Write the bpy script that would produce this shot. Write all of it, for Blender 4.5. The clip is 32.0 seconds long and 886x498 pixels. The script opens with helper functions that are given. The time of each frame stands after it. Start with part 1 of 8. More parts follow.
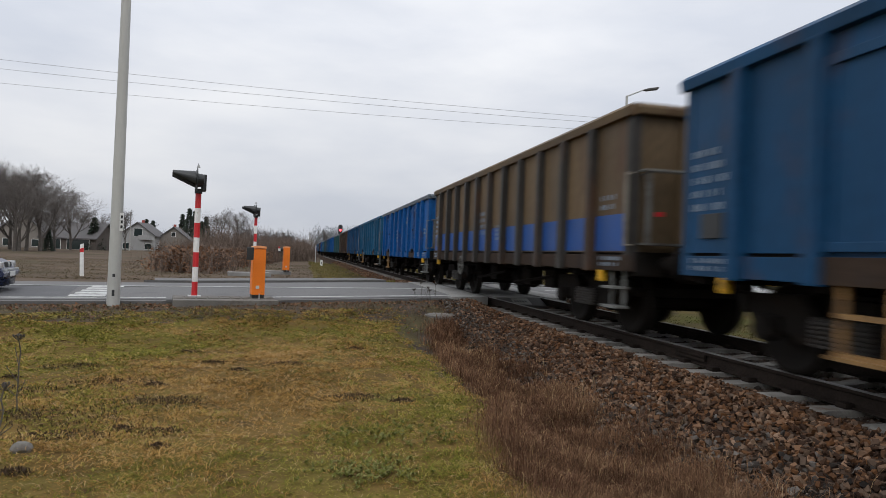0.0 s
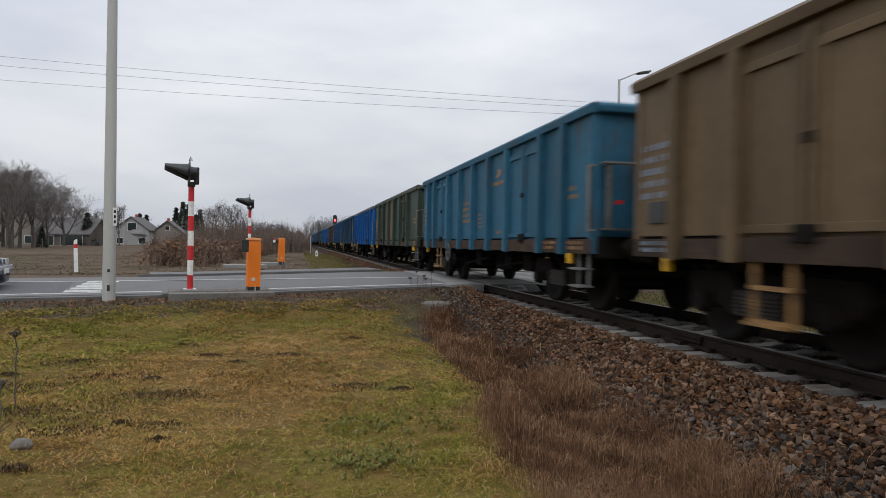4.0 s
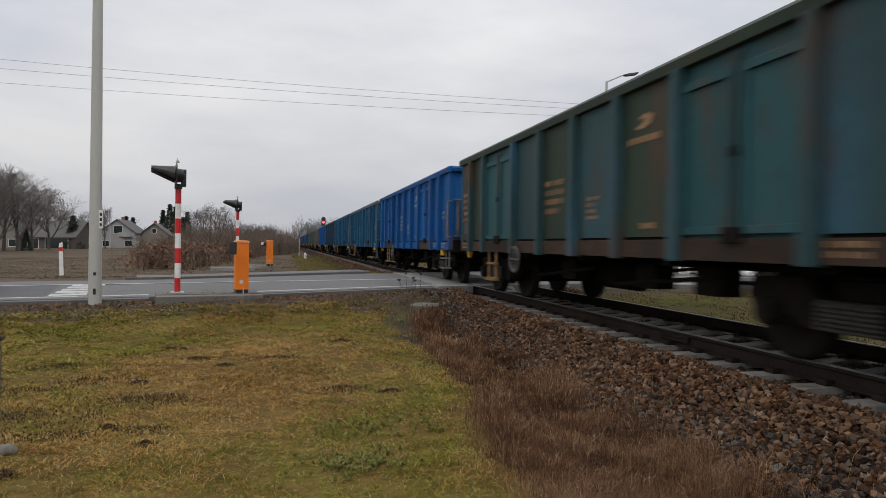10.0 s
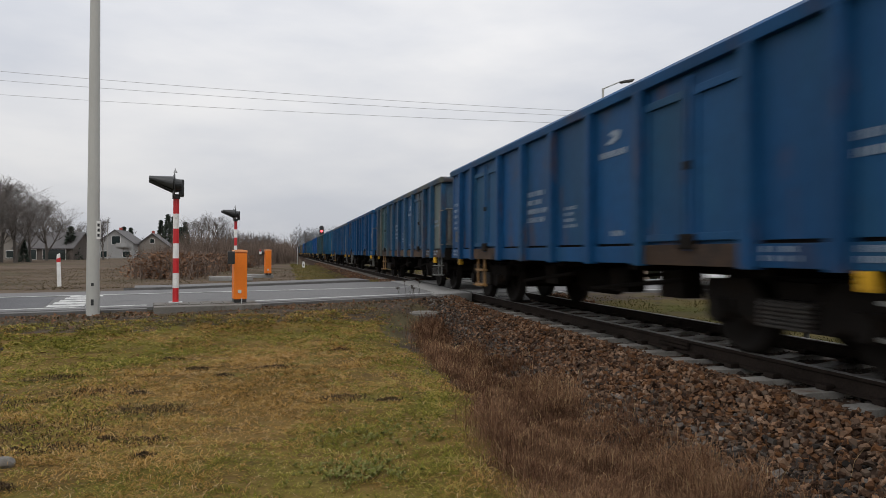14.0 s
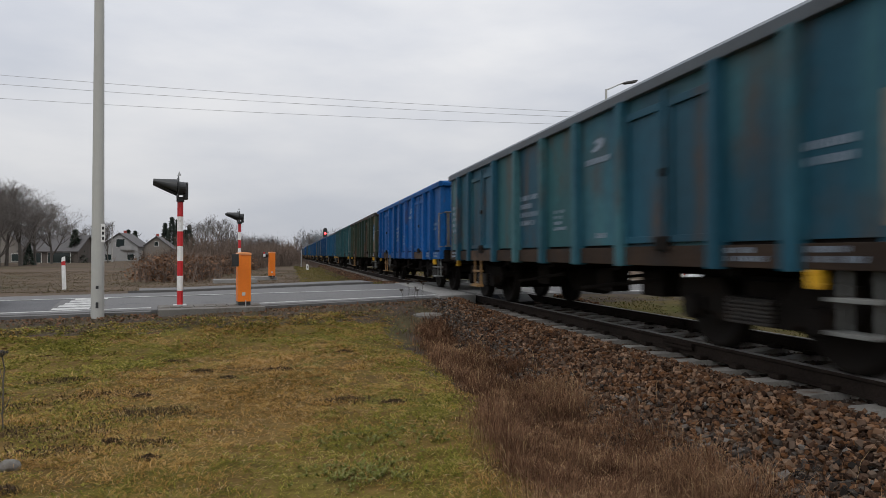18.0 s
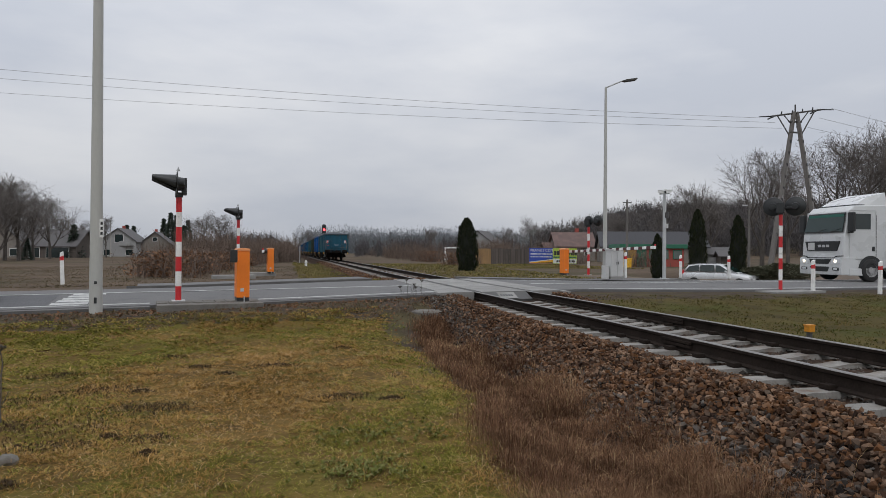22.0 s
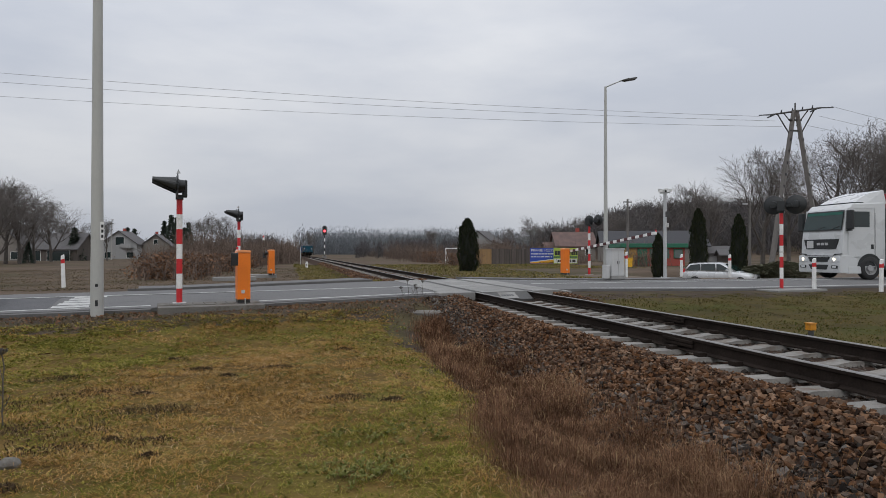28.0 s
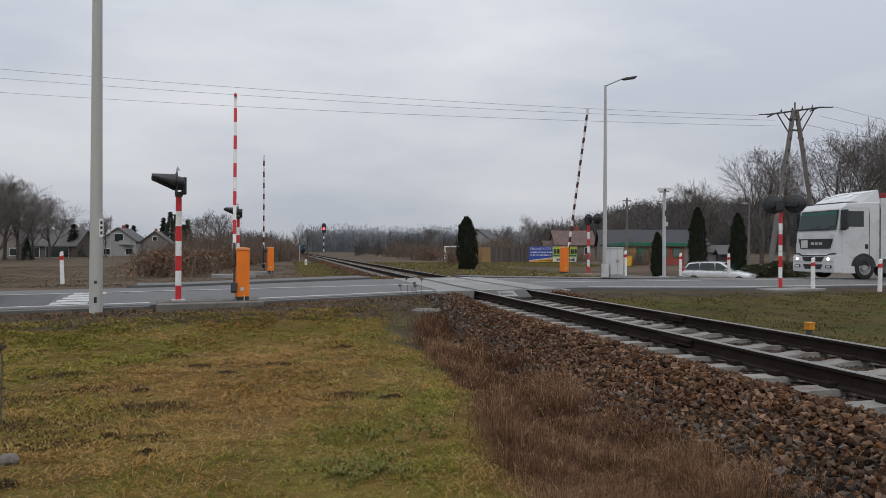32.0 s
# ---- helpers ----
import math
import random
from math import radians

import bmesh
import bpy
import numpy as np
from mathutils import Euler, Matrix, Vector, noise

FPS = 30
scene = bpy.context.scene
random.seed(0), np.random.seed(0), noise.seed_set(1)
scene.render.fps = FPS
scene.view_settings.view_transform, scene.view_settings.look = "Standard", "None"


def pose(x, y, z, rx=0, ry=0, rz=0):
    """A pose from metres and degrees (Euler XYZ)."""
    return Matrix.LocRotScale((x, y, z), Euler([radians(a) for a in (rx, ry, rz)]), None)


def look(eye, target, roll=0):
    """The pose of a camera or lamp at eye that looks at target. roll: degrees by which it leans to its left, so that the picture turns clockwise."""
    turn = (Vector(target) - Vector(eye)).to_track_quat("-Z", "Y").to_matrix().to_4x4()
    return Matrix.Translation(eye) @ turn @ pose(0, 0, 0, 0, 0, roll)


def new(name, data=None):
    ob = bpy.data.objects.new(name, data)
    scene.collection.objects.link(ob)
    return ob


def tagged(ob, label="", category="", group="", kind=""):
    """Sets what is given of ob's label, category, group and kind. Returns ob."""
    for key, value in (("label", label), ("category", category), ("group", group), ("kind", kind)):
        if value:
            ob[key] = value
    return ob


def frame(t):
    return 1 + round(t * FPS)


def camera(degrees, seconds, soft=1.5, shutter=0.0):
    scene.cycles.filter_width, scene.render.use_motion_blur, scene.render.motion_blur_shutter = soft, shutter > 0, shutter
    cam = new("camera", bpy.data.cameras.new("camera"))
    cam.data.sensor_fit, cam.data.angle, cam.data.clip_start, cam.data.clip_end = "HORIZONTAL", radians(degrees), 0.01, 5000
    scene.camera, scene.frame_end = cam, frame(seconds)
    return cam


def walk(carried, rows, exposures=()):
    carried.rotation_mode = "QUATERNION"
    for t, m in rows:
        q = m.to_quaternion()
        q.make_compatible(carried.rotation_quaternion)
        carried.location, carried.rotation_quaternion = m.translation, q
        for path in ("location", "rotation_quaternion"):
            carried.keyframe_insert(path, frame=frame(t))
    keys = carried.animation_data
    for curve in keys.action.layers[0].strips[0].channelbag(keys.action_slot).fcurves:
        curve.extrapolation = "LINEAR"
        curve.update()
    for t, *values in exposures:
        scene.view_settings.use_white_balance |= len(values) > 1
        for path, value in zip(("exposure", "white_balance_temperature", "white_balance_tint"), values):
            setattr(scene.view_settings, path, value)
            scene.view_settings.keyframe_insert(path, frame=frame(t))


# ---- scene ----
# The camera is held by hand at one spot beside a level crossing; it only sways and turns.
# The track runs along +y; rail heads lie at z = 0; the road crosses at a slight angle.
cam = camera(69.0, 32.0, soft=0.8, shutter=0.32)
EYE = (0.0, 0.0, 1.035)
walk(cam, [(t, pose(*EYE, 90 + p, r, y)) for t, y, p, r in (
    (0, -12.23, 0.58, -2.20), (0.5, -12.29, 0.37, -2.08), (1, -12.33, -0.89, 0.12), (1.5, -12.57, -0.84, -0.02), (2, -12.65, -0.72, -0.26),
    (2.5, -12.75, -0.62, -0.65), (3, -12.88, -0.38, -0.95), (3.5, -12.72, -0.48, -1.00), (5.5, -12.60, -0.33, -0.97),
    (6, -12.88, -0.26, -0.89), (6.1, -12.58, -0.23, -0.87), (6.2, -12.26, -0.19, -0.86), (6.3, -11.18, -0.16, -0.84),
    (6.4, -8.88, -0.12, -0.83), (6.5, -8.66, -0.08, -0.81), (7, -8.92, -0.37, -0.80), (7.1, -9.09, -0.34, -0.71), (7.2, -9.72, -0.31, -0.62),
    (7.3, -12.82, -0.27, -0.53), (7.4, -13.77, -0.24, -0.43), (7.5, -13.93, -0.21, -0.34), (8, -13.87, -0.14, -0.76),
    (8.5, -13.70, -0.14, -0.54), (9, -13.82, -0.15, -0.60), (9.5, -13.64, -0.26, -0.63), (10, -13.63, -0.31, -0.76),
    (10.5, -13.63, -0.36, -0.70), (11, -13.62, -0.28, -0.75), (11.5, -13.58, -0.19, -0.72), (12, -13.63, -0.29, -0.70),
    (12.5, -13.57, -0.29, -0.69), (13, -13.53, -0.26, -0.72), (13.5, -13.89, 0.02, -0.59), (14, -13.78, 0.38, -0.27),
    (14.5, -13.57, 0.46, -0.20), (16.5, -13.42, 0.19, -0.42), (17, -13.43, 0.42, -0.20), (17.5, -13.39, 0.48, -0.10),
    (18, -13.46, 0.54, -0.07), (18.5, -13.43, 0.47, -0.09), (19, -13.43, 0.39, -0.18), (19.5, -13.55, 0.25, -0.31),
    (20, -13.59, 0.32, -0.31), (20.5, -13.56, 0.28, -0.36), (21, -13.56, 0.24, -0.39), (21.5, -13.57, 0.21, -0.44),
    (22, -13.57, 0.27, -0.37), (22.5, -13.54, 0.32, -0.30), (23, -13.60, 0.42, -0.22), (23.5, -13.73, 0.60, -0.09),
    (24, -13.65, 0.79, 0.15), (24.5, -13.52, 0.75, 0.12), (25, -13.56, 0.54, -0.07), (25.5, -13.56, 0.47, -0.01), (27.5, -13.51, 0.32, 0.00),
    (28, -13.51, 0.32, -0.00), (28.5, -13.44, 0.32, -0.07), (29, -13.49, 0.20, -0.19), (29.5, -13.59, 0.32, -0.08),
    (30, -13.56, 0.33, -0.12), (30.5, -13.61, 0.32, -0.16), (31, -13.64, 0.29, -0.21), (31.5, -13.62, 0.16, -0.24),
    (32, -13.58, 0.15, -0.23),)],
     [(0, 0.15, 6480, 10), (3, 0.1, 6460, 10), (6, 0.08, 6400, 10), (8, 0.02, 6400, 10), (10, 0.0, 6700, 10), (13, 0.08, 6700, 10), (17.5, 0.0, 6600, 10), (18.4, -0.04, 6550, 10), (19, -0.09, 6500, 10), (23, -0.12, 6430, 10), (28, -0.13, 6400, 10), (32, -0.13, 6400, 10)])

# ---- world: an overcast winter sky ----
world = bpy.data.worlds.new("sky")
scene.world = world
world.use_nodes = True
wn, wl = world.node_tree.nodes, world.node_tree.links
wn.clear()
w_out = wn.new("ShaderNodeOutputWorld")
w_bg = wn.new("ShaderNodeBackground")
w_sky = wn.new("ShaderNodeTexSky")
w_sky.sky_type, w_sky.sun_disc = "NISHITA", False
w_sky.sun_elevation, w_sky.sun_rotation = radians(40), radians(150)
w_sky.dust_density = 3.0
w_co = wn.new("ShaderNodeTexCoord")
w_map = wn.new("ShaderNodeMapping")
w_map.inputs["Scale"].default_value = (1.0, 1.0, 3.2)
w_noise = wn.new("ShaderNodeTexNoise")
w_noise.inputs["Scale"].default_value, w_noise.inputs["Detail"].default_value = 2.1, 6.0
w_noise.inputs["Roughness"].default_value = 0.5
w_ramp = wn.new("ShaderNodeValToRGB")
w_ramp.color_ramp.elements[0].position, w_ramp.color_ramp.elements[0].color = 0.36, (5.5, 5.8, 6.45, 1)
w_ramp.color_ramp.elements[1].position, w_ramp.color_ramp.elements[1].color = 0.64, (7.4, 7.5, 7.75, 1)
w_mix = wn.new("ShaderNodeMix")
w_mix.data_type = "RGBA"
w_mix.inputs["Factor"].default_value = 0.96
wl.new(w_co.outputs["Generated"], w_map.inputs["Vector"])
wl.new(w_map.outputs["Vector"], w_noise.inputs["Vector"])
wl.new(w_noise.outputs["Fac"], w_ramp.inputs["Fac"])
wl.new(w_sky.outputs["Color"], w_mix.inputs[6])
wl.new(w_ramp.outputs["Color"], w_mix.inputs[7])
# an overcast sky is brightest overhead and dimmest at the horizon
w_sep = wn.new("ShaderNodeSeparateXYZ")
w_lift = wn.new("ShaderNodeMapRange")
for k, v in ((1, 0.36), (2, 1.0), (3, 1.0), (4, 1.75)):
    w_lift.inputs[k].default_value = v
w_mul = wn.new("ShaderNodeVectorMath")
w_mul.operation = "MULTIPLY"
wl.new(w_co.outputs["Generated"], w_sep.inputs[0])
wl.new(w_sep.outputs["Z"], w_lift.inputs[0])
wl.new(w_mix.outputs[2], w_mul.inputs[0])
w_low = wn.new("ShaderNodeMapRange")
for k, v in ((1, 0.0), (2, 0.33), (3, 0.74), (4, 1.0)):
    w_low.inputs[k].default_value = v
w_both = wn.new("ShaderNodeMath")
w_both.operation = "MULTIPLY"
wl.new(w_sep.outputs["Z"], w_low.inputs[0])
wl.new(w_low.outputs[0], w_both.inputs[0])
wl.new(w_lift.outputs[0], w_both.inputs[1])
wl.new(w_both.outputs[0], w_mul.inputs[1])
wl.new(w_mul.outputs[0], w_bg.inputs["Color"])
w_bg.inputs["Strength"].default_value = 0.118
wl.new(w_bg.outputs["Background"], w_out.inputs["Surface"])

sun = new("sun", bpy.data.lights.new("sun", "SUN"))
sun.data.energy, sun.data.angle, sun.data.color = 0.6, radians(35), (1.0, 0.97, 0.93)
sun.matrix_world = look((0, 0, 30), (10, 26, 0))

# ---- materials ----
def mat(name, base, rough=0.7, metal=0.0, vary=0.25, scale=2.0, fine=40.0, bump=0.15, dirt=None, dirt_amount=0.3,
        rand=0.0, stretch=(1, 1, 1), emit=None, spec=0.5, second=None, second_scale=0.6, second_at=0.55):
    """A surface with broad stains and fine grain; rand varies it from object to object."""
    m = bpy.data.materials.new(name)
    m.use_nodes = True
    n, l = m.node_tree.nodes, m.node_tree.links
    b = n["Principled BSDF"]
    b.inputs["Roughness"].default_value, b.inputs["Metallic"].default_value = rough, metal
    b.inputs["Specular IOR Level"].default_value = spec
    co = n.new("ShaderNodeTexCoord")
    mp = n.new("ShaderNodeMapping")
    mp.inputs["Scale"].default_value = stretch
    l.new(co.outputs["Object"], mp.inputs["Vector"])
    vec = mp.outputs["Vector"]
    if rand:
        info = n.new("ShaderNodeObjectInfo")
        add = n.new("ShaderNodeVectorMath")
        add.operation = "MULTIPLY_ADD"
        add.inputs[1].default_value = (1, 1, 1)
        sc = n.new("ShaderNodeMath")
        sc.operation, sc.inputs[1].default_value = "MULTIPLY", 37.0
        l.new(info.outputs["Random"], sc.inputs[0])
        l.new(vec, add.inputs[0])
        l.new(sc.outputs[0], add.inputs[2])
        vec = add.outputs[0]
    big, small = n.new("ShaderNodeTexNoise"), n.new("ShaderNodeTexNoise")
    big.inputs["Scale"].default_value, big.inputs["Detail"].default_value = scale, 6
    small.inputs["Scale"].default_value, small.inputs["Detail"].default_value = fine, 4
    l.new(vec, big.inputs["Vector"])
    l.new(vec, small.inputs["Vector"])

    def mixed(kind, fac, a, bb):
        x = n.new("ShaderNodeMix")
        x.data_type, x.blend_type = "RGBA", kind
        for sock, v in ((x.inputs[0], fac), (x.inputs[6], a), (x.inputs[7], bb)):
            if isinstance(v, bpy.types.NodeSocket):
                l.new(v, sock)
            else:
                sock.default_value = v
        return x.outputs[2]

    def ramp(src, lo, hi, a=0.0, bb=1.0):
        x = n.new("ShaderNodeMapRange")
        x.inputs[1].default_value, x.inputs[2].default_value = lo, hi
        x.inputs[3].default_value, x.inputs[4].default_value = a, bb
        l.new(src, x.inputs[0])
        return x.outputs[0]

    col = (*base, 1)
    if second:
        other = n.new("ShaderNodeTexNoise")
        other.inputs["Scale"].default_value, other.inputs["Detail"].default_value = second_scale, 5
        l.new(vec, other.inputs["Vector"])
        col = mixed("MIX", ramp(other.outputs["Fac"], second_at - 0.06, second_at + 0.08), col, (*second, 1))
    tone = ramp(big.outputs["Fac"], 0.3, 0.7, 1 - vary, 1 + vary)
    hs = n.new("ShaderNodeHueSaturation")
    l.new(tone, hs.inputs["Value"])
    if isinstance(col, bpy.types.NodeSocket):
        l.new(col, hs.inputs["Color"])
    else:
        hs.inputs["Color"].default_value = col
    col = hs.outputs["Color"]
    grain = ramp(small.outputs["Fac"], 0.3, 0.7, 1 - vary * 0.6, 1 + vary * 0.6)
    hs2 = n.new("ShaderNodeHueSaturation")
    l.new(grain, hs2.inputs["Value"])
    l.new(col, hs2.inputs["Color"])
    col = hs2.outputs["Color"]
    if rand:
        hs3 = n.new("ShaderNodeHueSaturation")
        l.new(ramp(info.outputs["Random"], 0, 1, 1 - rand, 1 + rand), hs3.inputs["Value"])
        l.new(col, hs3.inputs["Color"])
        col = hs3.outputs["Color"]
    if dirt:
        dn = n.new("ShaderNodeTexNoise")
        dn.inputs["Scale"].default_value, dn.inputs["Detail"].default_value = scale * 1.7, 8
        dn.inputs["Roughness"].default_value = 0.65
        l.new(vec, dn.inputs["Vector"])
        col = mixed("MIX", ramp(dn.outputs["Fac"], 0.62 - dirt_amount * 0.3, 0.78 - dirt_amount * 0.2), col, (*dirt, 1))
    l.new(col, b.inputs["Base Color"])
    l.new(ramp(big.outputs["Fac"], 0.3, 0.7, max(0.03, rough - 0.1), min(1, rough + 0.1)), b.inputs["Roughness"])
    if bump:
        bp = n.new("ShaderNodeBump")
        bp.inputs["Strength"].default_value, bp.inputs["Distance"].default_value = bump, 0.02
        l.new(small.outputs["Fac"], bp.inputs["Height"])
        l.new(bp.outputs["Normal"], b.inputs["Normal"])
    if emit:
        b.inputs["Emission Color"].default_value = (*emit[:3], 1)
        b.inputs["Emission Strength"].default_value = emit[3]
    return m


def island_mat(name, ramp_cols, rough=0.8, spec=0.06, fine=30.0, broad=None, spread=1.0):
    """Many small pieces in one mesh, each its own colour; broad mixes in patches over the plan."""
    m = bpy.data.materials.new(name)
    m.use_nodes = True
    n, l = m.node_tree.nodes, m.node_tree.links
    b = n["Principled BSDF"]
    b.inputs["Roughness"].default_value, b.inputs["Specular IOR Level"].default_value = rough, spec
    geo = n.new("ShaderNodeNewGeometry")
    src = geo.outputs["Random Per Island"]
    if spread < 1.0:
        sp = n.new("ShaderNodeMapRange")
        sp.inputs[3].default_value, sp.inputs[4].default_value = 0.5 - spread / 2, 0.5 + spread / 2
        l.new(src, sp.inputs[0])
        src = sp.outputs[0]
    if broad:
        co = n.new("ShaderNodeTexCoord")
        no = n.new("ShaderNodeTexNoise")
        no.inputs["Scale"].default_value, no.inputs["Detail"].default_value = broad[0], 4
        l.new(co.outputs["Object"], no.inputs["Vector"])
        mr = n.new("ShaderNodeMapRange")
        mr.inputs[1].default_value, mr.inputs[2].default_value = 0.3, 0.7
        mr.inputs[3].default_value, mr.inputs[4].default_value = -broad[1], broad[1]
        l.new(no.outputs["Fac"], mr.inputs[0])
        ad = n.new("ShaderNodeMath")
        ad.operation = "ADD"
        l.new(src, ad.inputs[0])
        l.new(mr.outputs[0], ad.inputs[1])
        src = ad.outputs[0]
        if len(broad) > 2:
            no2 = n.new("ShaderNodeTexNoise")
            no2.inputs["Scale"].default_value, no2.inputs["Detail"].default_value = broad[2], 3
            l.new(co.outputs["Object"], no2.inputs["Vector"])
            mr2 = n.new("ShaderNodeMapRange")
            mr2.inputs[1].default_value, mr2.inputs[2].default_value = 0.3, 0.7
            mr2.inputs[3].default_value, mr2.inputs[4].default_value = -broad[3], broad[3]
            l.new(no2.outputs["Fac"], mr2.inputs[0])
            ad2 = n.new("ShaderNodeMath")
            ad2.operation = "ADD"
            l.new(src, ad2.inputs[0])
            l.new(mr2.outputs[0], ad2.inputs[1])
            src = ad2.outputs[0]
    r = n.new("ShaderNodeValToRGB")
    while len(r.color_ramp.elements) < len(ramp_cols):
        r.color_ramp.elements.new(0.5)
    for i, c in enumerate(ramp_cols):
        r.color_ramp.elements[i].position = i / (len(ramp_cols) - 1)
        r.color_ramp.elements[i].color = (*c, 1)
    l.new(src, r.inputs["Fac"])
    l.new(r.outputs["Color"], b.inputs["Base Color"])
    return m


def glass_mat(name, tint=(0.02, 0.03, 0.03), rough=0.05):
    m = bpy.data.materials.new(name)
    m.use_nodes = True
    b = m.node_tree.nodes["Principled BSDF"]
    b.inputs["Base Color"].default_value, b.inputs["Roughness"].default_value = (*tint, 1), rough
    b.inputs["Specular IOR Level"].default_value = 0.5
    return m


RUST = (0.085, 0.045, 0.026)


def wagon_paint(name, base, wear=0.25, second=None, at=0.55):
    base = tuple(0.8 * c for c in base)
    return mat(name, base, rough=0.55, vary=0.28, scale=0.9, fine=22, bump=0.12, dirt=RUST, dirt_amount=wear,
               rand=0.12, stretch=(1, 1, 0.35), second=second, second_scale=0.45, second_at=at, spec=0.16)


